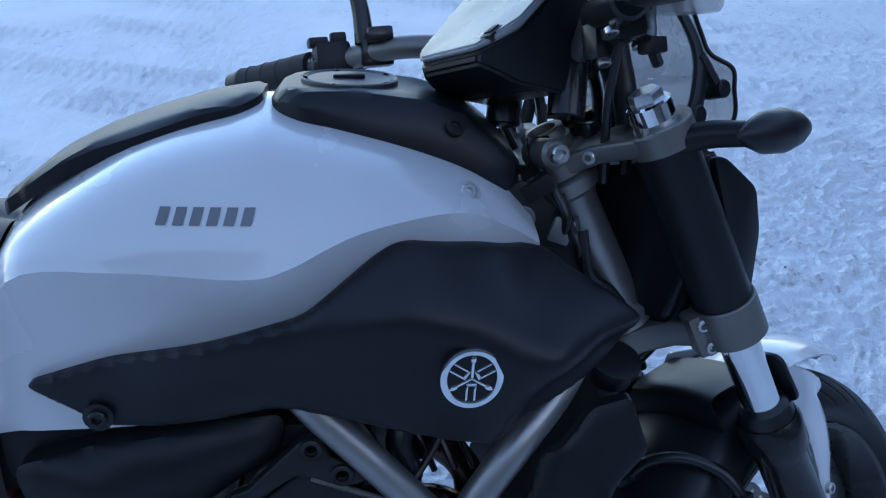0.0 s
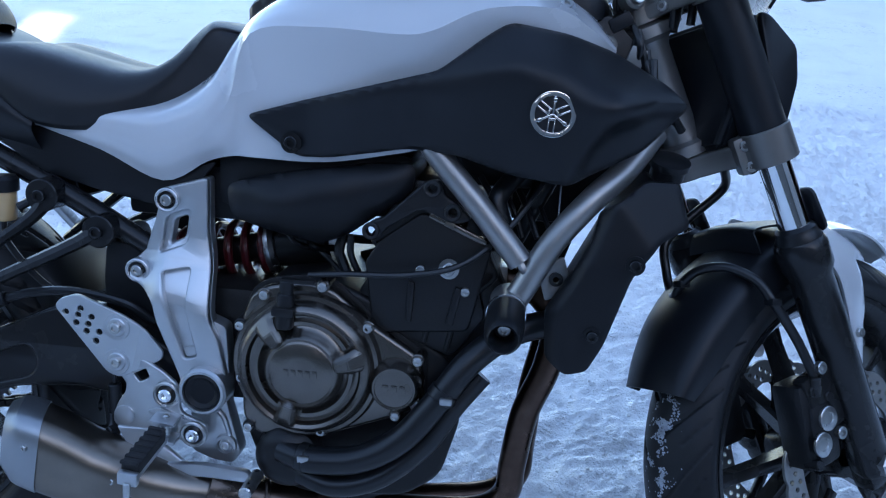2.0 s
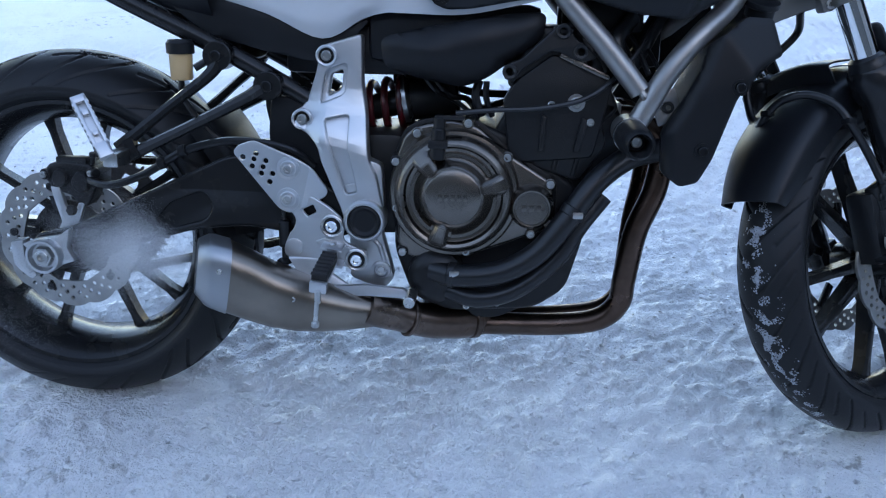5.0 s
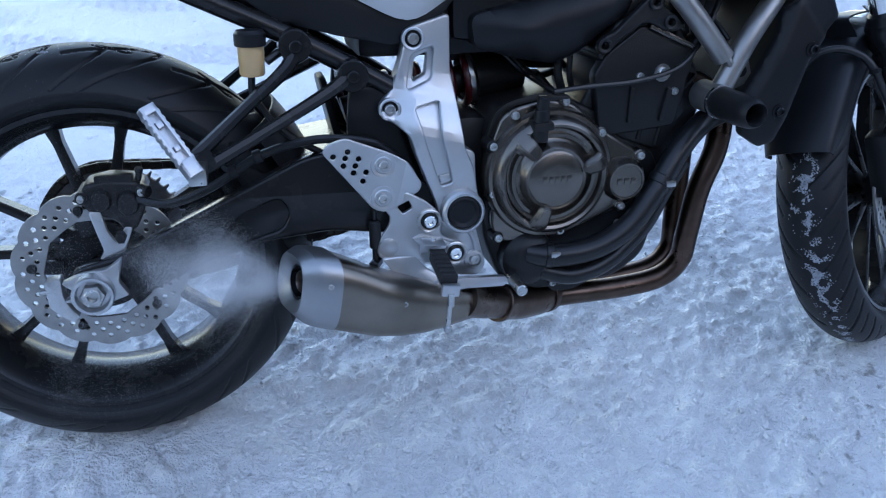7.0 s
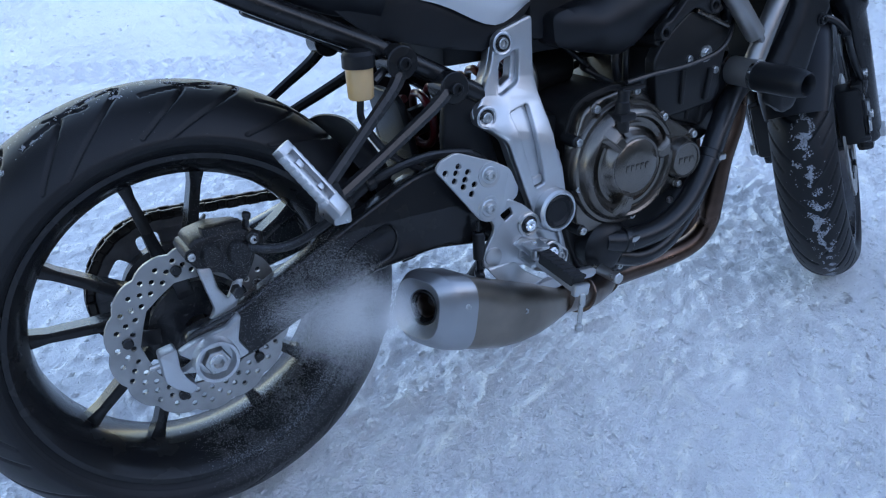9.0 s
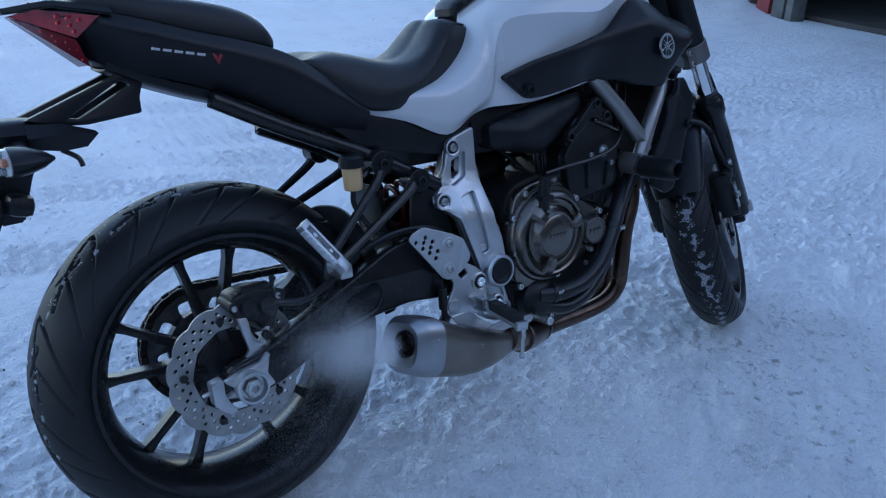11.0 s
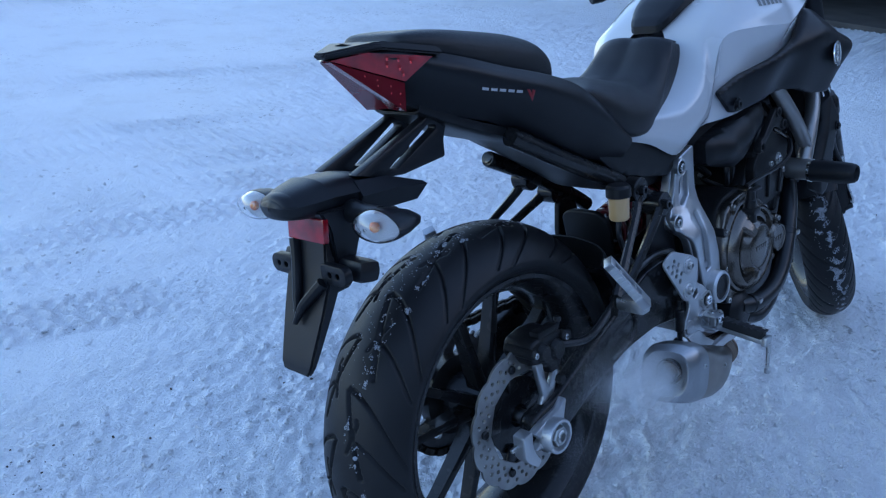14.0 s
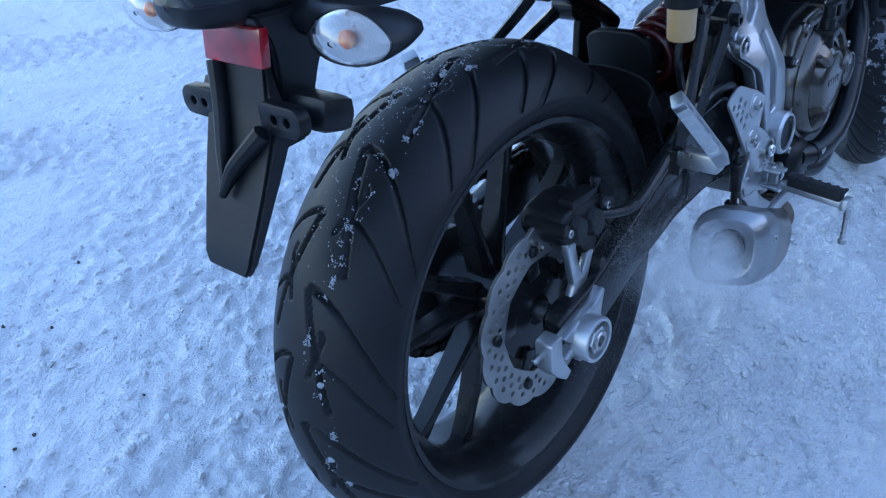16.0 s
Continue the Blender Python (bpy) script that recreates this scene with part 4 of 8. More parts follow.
for x, ze, we, xc, zc, ws in SEAT_ST:
    tuck = 0.006 + 0.055 * float(np.interp(x, (0.40, 0.49), (0, 1)))
    secs.append([(x + tuck, -we * 0.94, ze - 0.012), (x, -we, ze), (x + (xc - x) * 0.3, -we * 0.99, ze + (zc - ze) * 0.40), (x + (xc - x) * 0.75, -ws, ze + (zc - ze) * 0.88), (xc, -ws * 0.45, zc), (xc, 0, zc - 0.003)])
seat_bm, _ = skin(secs, 5, 5)
seat = part("rider_seat", mirrored(seat_bm), SEAT, bike, "black vinyl rider seat", sharp=50)

# pillion seat
PS = [(-0.160, 0.930, 0.044, 0.936), (-0.148, 0.926, 0.064, 0.945), (-0.10, 0.912, 0.084, 0.945), (-0.03, 0.890, 0.096, 0.936), (0.04, 0.870, 0.103, 0.924), (0.090, 0.859, 0.102, 0.910), (0.122, 0.852, 0.093, 0.893), (0.143, 0.848, 0.076, 0.871), (0.151, 0.846, 0.058, 0.853)]
psec = []
for x, ze, w, zc in PS:
    psec.append([(x, -w * 0.92, ze - 0.006), (x, -w, ze + 0.002), (x, -w * 0.97, ze + (zc - ze) * 0.6), (x, -w * 0.78, ze + (zc - ze) * 0.93), (x, -w * 0.4, zc), (x, 0, zc)])
ps_bm, psg = skin(psec, 4, 5)
part("pillion_seat", mirrored(ps_bm), SEAT, bike, "black vinyl pillion seat pad", sharp=50)

# tail cowl
TAIL = [
    # x, top height, top half width, bottom height, bottom half width
    (-0.205, 0.934, 0.030, 0.912, 0.022),
    (-0.165, 0.932, 0.058, 0.872, 0.034),
    (-0.125, 0.920, 0.078, 0.842, 0.046),
    (-0.07, 0.904, 0.098, 0.822, 0.066),
    (0.0, 0.882, 0.112, 0.800, 0.080),
    (0.08, 0.860, 0.122, 0.764, 0.090),
    (0.15, 0.834, 0.126, 0.728, 0.098),
    (0.215, 0.790, 0.128, 0.700, 0.104),
    (0.285, 0.738, 0.122, 0.684, 0.106),
]
tsec = []
for x, zt, wt, zb, wb in TAIL:
    h = zt - zb
    tsec.append([(x, 0, zb - 0.004), (x, -wb * 0.8, zb - 0.002), (x, -wb, zb + 0.004), (x, -(wt + 0.008), zb + h * 0.62), (x, -wt, zt - 0.006), (x, -wt * 0.85, zt), (x, 0, zt + 0.004)])
tail_bm, _ = skin(tsec, 4, 5)
tail = part("tail_cowl", mirrored(tail_bm), BLACK, bike, "matte black tail cowl", sharp=40)
for s in (1, -1):
    for k in range(5):
        x0 = -0.072 + k * 0.0165
        z0 = 0.8585 - k * 0.0033
        q = [(x0 - 0.001, z0 - 0.0005), (x0 + 0.0115, z0 - 0.0030), (x0 + 0.0130, z0 + 0.0006), (x0 + 0.0005, z0 + 0.0031)]
        part("marking_bar", plate(q, -s * 0.1245 - 0.0005 - s * k * 0.0013, -s * 0.1245 + 0.0005 - s * k * 0.0013, bev=0.0002), LIGHT_MARK, tail)
    part("red_flash", plate([(0.016, 0.846), (0.021, 0.845), (0.025, 0.838), (0.028, 0.844), (0.033, 0.842), (0.025, 0.828)], -s * 0.1305, -s * 0.1318, bev=0.0002), RED_MARK, tail)

# tail lamp: red lens above, pale lens below, under a thin dark rim
for s in (1, -1):
    up = loft([[(-0.238, -s * 0.012, 0.919), (-0.205, -s * 0.050, 0.925), (-0.130, -s * 0.093, 0.911), (-0.160, -s * 0.068, 0.882)],
               [(-0.240, -s * 0.0005, 0.919), (-0.205, -s * 0.0005, 0.926), (-0.135, -s * 0.0005, 0.912), (-0.158, -s * 0.0005, 0.884)]])
    bmesh.ops.recalc_face_normals(up, faces=up.faces)
    part("tail_lens", up, RED_LENS, tail, "dark red tail lamp lens")
    ct, ca, cb, cc_ = (Vector(p) for p in ((-0.238, -s * 0.012, 0.919), (-0.205, -s * 0.050, 0.925), (-0.130, -s * 0.093, 0.911), (-0.160, -s * 0.068, 0.882)))
    # small bright boxes stand in for LED dots and their glints
    for u, v in ((0.45, 0.30), (0.62, 0.30), (0.80, 0.30), (0.60, 0.62), (0.78, 0.62), (0.90, 0.80)):
        p = ca.lerp(cb, u).lerp(ct.lerp(cc_, u), v) + Vector((-0.0015, -s * 0.0015, 0))
        part("led_glint", box(p, (0.005, 0.003, 0.004), 0.001, Matrix.Rotation(radians(s * 35), 4, "Z")), RED_GLINT, tail)
    la, lb, lc = (Vector(q) for q in ((-0.237, -s * 0.012, 0.917), (-0.161, -s * 0.067, 0.880), (-0.141, -s * 0.042, 0.838)))
    for a_, b_ in ((0.45, 0.3), (0.62, 0.25), (0.62, 0.55), (0.80, 0.30), (0.80, 0.60), (0.92, 0.85), (0.93, 0.45)) if s > 0 else ():
        q = la.lerp(lb.lerp(lc, b_), a_) + Vector((-0.0012, -s * 0.0016, 0))
        part("led_glint", box(q, (0.0028, 0.0016, 0.0024), 0.0006, Matrix.Rotation(radians(s * 35), 4, "Z")), RED_GLINT, tail)
    low_l = loft([[(-0.237, -s * 0.012, 0.917), (-0.161, -s * 0.067, 0.880), (-0.141, -s * 0.042, 0.838), (-0.163, -s * 0.034, 0.856)],
                  [(-0.239, -s * 0.0005, 0.917), (-0.158, -s * 0.0005, 0.882), (-0.136, -s * 0.0005, 0.840), (-0.152, -s * 0.0005, 0.858)]])
    bmesh.ops.recalc_face_normals(low_l, faces=low_l.faces)
    part("lower_lens", low_l, RED_CLEAR, tail, "pale red lower lens of the tail lamp")
b = loft([[(-0.248, -0.010, 0.930), (-0.248, 0.010, 0.930), (-0.246, 0.011, 0.921), (-0.246, -0.011, 0.921)], [(-0.185, -0.054, 0.938), (-0.185, 0.054, 0.938), (-0.185, 0.057, 0.927), (-0.185, -0.057, 0.927)], [(-0.11, -0.090, 0.922), (-0.11, 0.090, 0.922), (-0.11, 0.096, 0.911), (-0.11, -0.096, 0.911)]])
bmesh.ops.bevel(b, geom=b.edges[:], offset=0.003, segments=2, affect="EDGES")
part("tail_tip", b, BLACK, tail, "dark rim above the tail lamp")

# ---- under the tail: plate carrier, indicators ----
def nose(x, w, zt, zb):
    return [(x, -w, (zt + zb) / 2 + 0.002), (x, -w * 0.62, zt - 0.004), (x, 0, zt), (x, w * 0.62, zt - 0.004), (x, w, (zt + zb) / 2 + 0.002), (x, w * 0.7, zb + 0.003), (x, 0, zb), (x, -w * 0.7, zb + 0.003), (x, -w, (zt + zb) / 2 + 0.002)]


carrier = part("plate_carrier", skin([nose(-0.356, 0.012, 0.752, 0.744), nose(-0.350, 0.030, 0.764, 0.734), nose(-0.325, 0.045, 0.767, 0.730), nose(-0.290, 0.053, 0.773, 0.728), nose(-0.24, 0.055, 0.772, 0.725), nose(-0.20, 0.054, 0.762, 0.728), nose(-0.185, 0.05, 0.757, 0.735)], 4, 5)[0], BLACK, bike, "matte black number plate carrier with indicators", sharp=40)
part("nose_cap", skin([nose(-0.3595, 0.002, 0.7495, 0.7475), nose(-0.3575, 0.014, 0.754, 0.742), nose(-0.351, 0.030, 0.761, 0.732), nose(-0.325, 0.0470, 0.7695, 0.728), nose(-0.296, 0.055, 0.7755, 0.727)], 4, 5)[0], BLACK, carrier, "rounded black cap over the plate lamp")
for s in (1, -1):
    part("wing", loft([[(-0.25, -s * 0.045, 0.765), (-0.25, -s * 0.060, 0.745), (-0.25, -s * 0.045, 0.728), (-0.25, -s * 0.03, 0.745)], [(-0.20, -s * 0.055, 0.762), (-0.20, -s * 0.078, 0.748), (-0.205, -s * 0.066, 0.722), (-0.20, -s * 0.03, 0.745)], [(-0.160, -s * 0.080, 0.748), (-0.157, -s * 0.086, 0.744), (-0.175, -s * 0.082, 0.726), (-0.165, -s * 0.07, 0.742)]]), BLACK, carrier)
    strut_out = rounded([(-0.248, 0.770), (-0.103, 0.826), (-0.066, 0.820), (-0.078, 0.787), (-0.078, 0.763), (-0.160, 0.754), (-0.20, 0.757)], 0.004)
    strut_slit = rounded([(-0.188, 0.767), (-0.107, 0.814), (-0.092, 0.812), (-0.090, 0.806), (-0.172, 0.764)], 0.003)
    part("strut", plate(strut_out, -s * 0.046, -s * 0.028, [strut_slit]), BLACK, carrier, "slanted black strut with a long slit and a fin")
YC = -0.008


def slab(rows):
    """A lofted arm: rows of height, rear x, front x, half width at the rear and at the front."""
    b = loft([[(xr, YC - wr, z), (xr, YC + wr, z), (xf, YC + wf, z), (xf, YC - wf, z)] for z, xr, xf, wr, wf in rows])
    bmesh.ops.bevel(b, geom=b.edges[:], offset=0.003, segments=2, affect="EDGES")
    return b


back = part("plate_arm", slab(((0.738, -0.318, -0.232, 0.044, 0.044), (0.712, -0.304, -0.240, 0.042, 0.040), (0.685, -0.300, -0.252, 0.040, 0.036), (0.655, -0.300, -0.262, 0.040, 0.034), (0.622, -0.306, -0.272, 0.036, 0.030))), BLACK, carrier)
for s in (1, -1):
    part("side_lug", box((-0.280, YC - s * 0.058, 0.654), (0.038, 0.056, 0.032), 0.013, Matrix.Rotation(radians(12), 4, "Y")), BLACK, carrier)
part("mud_flap", slab(((0.700, -0.309, -0.300, 0.034, 0.032), (0.672, -0.314, -0.298, 0.036, 0.036), (0.645, -0.321, -0.296, 0.047, 0.046), (0.600, -0.337, -0.318, 0.043, 0.043), (0.545, -0.357, -0.344, 0.035, 0.036), (0.530, -0.362, -0.352, 0.033, 0.034), (0.521, -0.363, -0.356, 0.026, 0.028))), BLACK, carrier, "long black mud flap", sharp=25)
for pts in ([(-0.312, YC + 0.026, 0.695), (-0.320, YC + 0.020, 0.660), (-0.334, YC + 0.010, 0.622), (-0.344, YC + 0.004, 0.600)], [(-0.324, YC - 0.038, 0.645), (-0.332, YC - 0.024, 0.630), (-0.340, YC - 0.008, 0.612), (-0.349, YC + 0.004, 0.588)]):
    part("flap_rib", tube(pts, [0.010, 0.009, 0.008, 0.004], 10, flat=0.8), BLACK, carrier)
part("flap_screw", rod((-0.335, YC + 0.006, 0.607), (-0.346, YC + 0.006, 0.604), 0.004, seg=10), SATIN, carrier)
for s in (1, -1):
    tab = plate(rounded([(YC - s * 0.030, 0.642), (YC - s * 0.074, 0.643), (YC - s * 0.081, 0.650), (YC - s * 0.081, 0.662), (YC - s * 0.074, 0.669), (YC - s * 0.030, 0.670)], 0.008), -0.320, -0.307, [circle(YC - s * 0.048, 0.656, 0.0040, 12), circle(YC - s * 0.064, 0.656, 0.0040, 12)], plane="yz")
    part("plate_tab", tab, BLACK, carrier, "drilled plate bracket tab")
part("reflector", box((-0.312, -0.013, 0.7120), (0.010, 0.078, 0.033), 0.003, Matrix.Rotation(radians(6), 4, "Y")), RED_LENS, carrier, "dark red rear reflector")
part("wire_stub", tube([(-0.205, -0.045, 0.722), (-0.185, -0.050, 0.708), (-0.180, -0.052, 0.694)], 0.004, 8), HOSE, carrier)


def oval(k, x, y, z, wy, wz, s, n=24):
    """A pointed oval across the bike: blunt towards the middle, pointed outwards."""
    pts = []
    for i in range(n):
        a = 2 * math.pi * i / n
        c = math.cos(a)
        pts.append((x, y - s * wy * k * c, z + wz * k * math.sin(a) * (1.0 - 0.28 * max(0, c) ** 2)))
    return pts


for s in (1, -1):
    ix, iy, iz = -0.292, -s * 0.132, 0.724
    stem = part("indicator", merge(tube([(-0.262, -s * 0.040, 0.728), (-0.266, -s * 0.075, 0.727), (-0.270, -s * 0.112, 0.726)], [0.018, 0.014, 0.016], 16),
                                   loft([oval(k, ix + dx, iy - s * dy, iz, 0.042, 0.0215, s) for k, dx, dy in ((1.0, 0.0, 0.0), (0.99, 0.010, 0.001), (0.86, 0.026, 0.003), (0.55, 0.044, 0.008), (0.12, 0.058, 0.012))])), BLACK, carrier, "rear indicator with a clear lens and amber bulb")
    part("indicator_bowl", loft([oval(k, ix + dx, iy, iz, 0.040, 0.020, s) for k, dx in ((0.99, -0.0008), (0.7, 0.004), (0.3, 0.006))]), REFLECT, stem)
    lens_ob = part("indicator_lens", thicken(loft([oval(k, ix - dx, iy, iz, 0.0415, 0.021, s) for k, dx in ((1.0, 0.0), (0.96, 0.007), (0.80, 0.014), (0.5, 0.019), (0.1, 0.021))], caps=False), 0.0015), CLEAR, stem, "clear indicator lens")
    lens_ob.visible_shadow = False
    part("bulb", lathe([(0, 0.005), (0.004, 0.007), (0.007, 0.007), (0.010, 0.004), (0.011, 0)], (ix, iy, iz), (-1, 0, 0), 16), AMBER, stem, "amber bulb")

# under-tail tray and rear frame rails
under = skin([[(x, -w, zt), (x, -w * 0.9, zt - d), (x, 0, zt - d * 1.15), (x, w * 0.9, zt - d), (x, w, zt)] for x, w, zt, d in ((-0.12, 0.045, 0.845, 0.010), (-0.06, 0.060, 0.818, 0.012), (0.02, 0.070, 0.790, 0.014), (0.10, 0.074, 0.762, 0.012), (0.17, 0.078, 0.732, 0.018), (0.25, 0.082, 0.70, 0.03), (0.32, 0.085, 0.68, 0.05))], 4, 4)[0]
part("under_tail", thicken(under, 0.004), PLASTIC, bike, "black under-tail tray")
RAIL = [(0.29, 0.102, 0.643), (0.42, 0.104, 0.572), (0.47, 0.104, 0.54)]
part("rear_frame_rail", tube([(0.02, -0.088, 0.775), (0.13, -0.098, 0.718)] + [(x, -y, z) for x, y, z in RAIL], 0.0150, 16), SATIN, bike, "satin black tubular rear frame")
part("rear_frame_rail", tube([(0.172, 0.099, 0.698), (0.176, 0.099, 0.696), (0.22, 0.100, 0.676)] + RAIL, [0.010, 0.015, 0.015, 0.015, 0.015, 0.015], 16), SATIN, bike, "satin black tubular rear frame")
pair("knee_panel", shell(rounded([(0.20, 0.720), (0.30, 0.722), (0.37, 0.70), (0.457, 0.665), (0.53, 0.69), (0.50, 0.655), (0.44, 0.625), (0.36, 0.64), (0.27, 0.665)], 0.008), lambda x, z: 0.108 + 0.05 * max(0, x - 0.4) * 0.3, 0.006, 0.004, 0.012), PLASTIC, bike, "black plastic panel below the seat")

# pillion peg hangers
for s in (1, -1):
    h = part("pillion_hanger", tube([(0.300, -s * 0.125, 0.634), (0.284, -s * 0.136, 0.604), (0.225, -s * 0.156, 0.556), (0.147, -s * 0.180, 0.492)], [0.0140, 0.0098, 0.0082, 0.0100], 8, flat=0.8), SATIN, bike, "black forged pillion peg hanger")
    part("lower_strut", tube([(0.374, -s * 0.125, 0.592), (0.342, -s * 0.138, 0.570), (0.25, -s * 0.159, 0.523), (0.150, -s * 0.180, 0.474)], [0.0140, 0.0100, 0.0085, 0.0100], 8, flat=0.8), SATIN, h)
    for x, z in ((0.297, 0.632), (0.374, 0.588)):
        part("lug", rod((x, -s * 0.100, z), (x, -s * 0.138, z), 0.0225), SATIN, h)
    part("web", loft([[(0.142, -s * y, 0.462), (0.150, -s * y, 0.502), (0.172, -s * y, 0.510), (0.182, -s * y, 0.484)] for y in (0.170, 0.184)]), SATIN, h)
    for x, z in ((0.297, 0.632), (0.374, 0.588)):
        bolt(h, (x, -s * 0.1385, z), 0.009, (0, -s, 0), SATIN)
    c = Vector((0.127, -s * 0.214, 0.529))
    d = (Vector((0.100, -s * 0.198, 0.571)) - Vector((0.155, -s * 0.232, 0.487))).normalized()
    rot = Vector((1, 0, 0)).rotation_difference(d).to_matrix().to_4x4()
    pr2 = [Matrix.Translation(c) @ rot @ Matrix.Translation(v) for v in (Vector((0, 0, 0.0085)), Vector((0, 0, -0.0085)), Vector((0.047, 0, 0)), Vector((-0.041, 0, 0)), Vector((0, s * 0.0035, 0)), Vector((0.024, -s * 0.002, 0)), Vector((-0.012, -s * 0.002, 0)))]
    sizes = [(0.104, 0.015, 0.005), (0.104, 0.015, 0.005), (0.012, 0.015, 0.022), (0.024, 0.015, 0.022), (0.100, 0.006, 0.020), (0.010, 0.010, 0.009), (0.008, 0.010, 0.008)]
    peg = part("pillion_peg", merge(*[box((0, 0, 0), z, 0.0018, q) for q, z in zip(pr2, sizes)]), ALU, h, "folded-up hollow cast aluminium pillion peg")
    for k in range(8):
        for e in (1, -1):
            part("rib", box((0, 0, 0), (0.006, 0.013, 0.004), 0.0015, Matrix.Translation(c) @ rot @ Matrix.Translation((-0.030 + 0.010 * k, 0, e * 0.0104))), ALU, h)
    part("hinge", box((0.156, -s * 0.204, 0.482), (0.024, 0.05, 0.022), 0.004), STEEL, h)

# brake fluid pot
pot = part("brake_fluid_pot", lathe([(0, 0), (0, 0.015), (0.003, 0.0170), (0.041, 0.0180), (0.041, 0)], (0.238, -0.130, 0.594), (0, 0, 1), 24), FLUID, bike, "amber brake fluid pot with a black lid")
part("lid", lathe([(0.040, 0.0205), (0.041, 0.0215), (0.056, 0.0215), (0.058, 0.0195), (0.061, 0.0180), (0.062, 0)], (0.238, -0.130, 0.594), (0, 0, 1), 24), PLASTIC, pot)
part("bracket", merge(tube([(0.258, -0.128, 0.612), (0.275, -0.122, 0.622), (0.295, -0.118, 0.628)], 0.006, 8), tube([(0.236, -0.13, 0.594), (0.24, -0.128, 0.56), (0.29, -0.12, 0.50), (0.40, -0.115, 0.44)], 0.005, 8)), HOSE, pot)

# ---- swing arm and rear brake ----
arm_out = rounded([(-0.035, 0.335), (-0.03, 0.29), (0.0, 0.272), (0.06, 0.287), (0.137, 0.321), (0.243, 0.353), (0.334, 0.362), (0.42, 0.350), (0.50, 0.350), (0.52, 0.385), (0.49, 0.420), (0.43, 0.450), (0.375, 0.486), (0.302, 0.477), (0.198, 0.428), (0.10, 0.382), (0.033, 0.350)], 0.018)
window = rounded([(0.175, 0.362), (0.205, 0.397), (0.262, 0.418), (0.275, 0.395), (0.264, 0.372), (0.195, 0.352)], 0.012)
arm = part("swing_arm", plate(arm_out, -0.136, -0.106, [window], 0.006, res=2), SATIN, bike, "black swing arm with an opening in its side")
arm_l = rounded([(-0.035, 0.335), (-0.03, 0.29), (0.0, 0.272), (0.15, 0.29), (0.34, 0.33), (0.50, 0.350), (0.52, 0.385), (0.49, 0.420), (0.30, 0.42), (0.15, 0.37), (0.033, 0.345)], 0.018)
part("left_arm", plate(arm_l, 0.106, 0.136, (), 0.006, res=2), SATIN, arm)
part("cross_member", loft([[(0.29, y, 0.465), (0.37, y, 0.478), (0.43, y, 0.44), (0.43, y, 0.37), (0.33, y, 0.37)] for y in (-0.11, 0.11)]), SATIN, arm)
part("arm_inset", plate(rounded([(0.16, 0.352), (0.205, 0.405), (0.27, 0.425), (0.285, 0.395), (0.27, 0.362), (0.195, 0.342)], 0.012), -0.131, -0.108), SATIN, arm)
part("hugger", thicken(skin([[(R * math.cos(a), y, 0.315 + R * math.sin(a)) for y, R in ((-0.096, 0.300), (-0.090, 0.325), (-0.06, 0.342), (0, 0.350), (0.06, 0.342), (0.090, 0.325), (0.096, 0.300))] for a in (radians(v) for v in (4, 10, 16, 22, 28, 34, 40))], 4, 4)[0], 0.003), RUBBER, arm, "black rear mudguard behind the engine")
part("brake_hose", tube([(0.055, -0.118, 0.43), (0.11, -0.142, 0.425), (0.17, -0.142, 0.445), (0.24, -0.140, 0.485), (0.32, -0.138, 0.502), (0.40, -0.130, 0.49), (0.44, -0.115, 0.46)], 0.0065, 10), HOSE, arm, "black rear brake hose")
for x, z in ((0.20, 0.462), (0.235, 0.482)):
    part("hose_clip", rod((x - 0.006, -0.142, z), (x + 0.006, -0.142, z + 0.004), 0.010, seg=12), PLASTIC, arm)
# chain adjusters and axle
adj = part("axle_adjuster", plate(rounded([(-0.046, 0.294), (-0.026, 0.304), (-0.046, 0.322), (-0.020, 0.332), (0.018, 0.338), (0.038, 0.352), (0.030, 0.318), (0.042, 0.296), (0.012, 0.286), (-0.014, 0.272), (-0.02, 0.288)], 0.004), -0.150, -0.134, (), 0.0025), ALU, arm, "silver axle block with a star shape")
part("axle_ring", merge(lathe([(-0.004, 0.0285), (0.016, 0.0285), (0.018, 0.0275), (0.018, 0.0235), (0.012, 0.0225), (0.006, 0.0215), (0.006, 0.0)], (-0.004, -0.150, 0.306), (0, -1, 0), 40)), ALU, arm, "machined axle nut ring")
part("axle_nut", merge(lathe([(0, 0.0175), (0.010, 0.0175), (0.012, 0.016), (0.012, 0.009), (0.004, 0.008), (0.004, 0)], (-0.004, -0.156, 0.306), (0, -1, 0), 6), lathe([(0, 0.0115), (0.014, 0.0115), (0.015, 0.0105), (0.015, 0.007), (0.008, 0.006), (0.008, 0)], (-0.004, -0.156, 0.306), (0, -1, 0), 24)), STEEL, arm)
part("adjuster_bolt", merge(rod((-0.045, -0.128, 0.306), (-0.080, -0.128, 0.302), 0.0042, seg=12), rod((-0.052, -0.128, 0.3055), (-0.060, -0.128, 0.3045), 0.0075, seg=6)), STEEL, arm)
part("end_plate", plate(rounded([(-0.068, 0.324), (-0.046, 0.328), (-0.046, 0.300), (-0.040, 0.285), (-0.028, 0.268), (-0.038, 0.260), (-0.056, 0.274), (-0.066, 0.286)], 0.004), -0.146, -0.122, (), 0.002), ALU, arm)
part("axle", rod((0, -0.15, 0.315), (0, 0.15, 0.315), 0.0125), STEEL, arm)
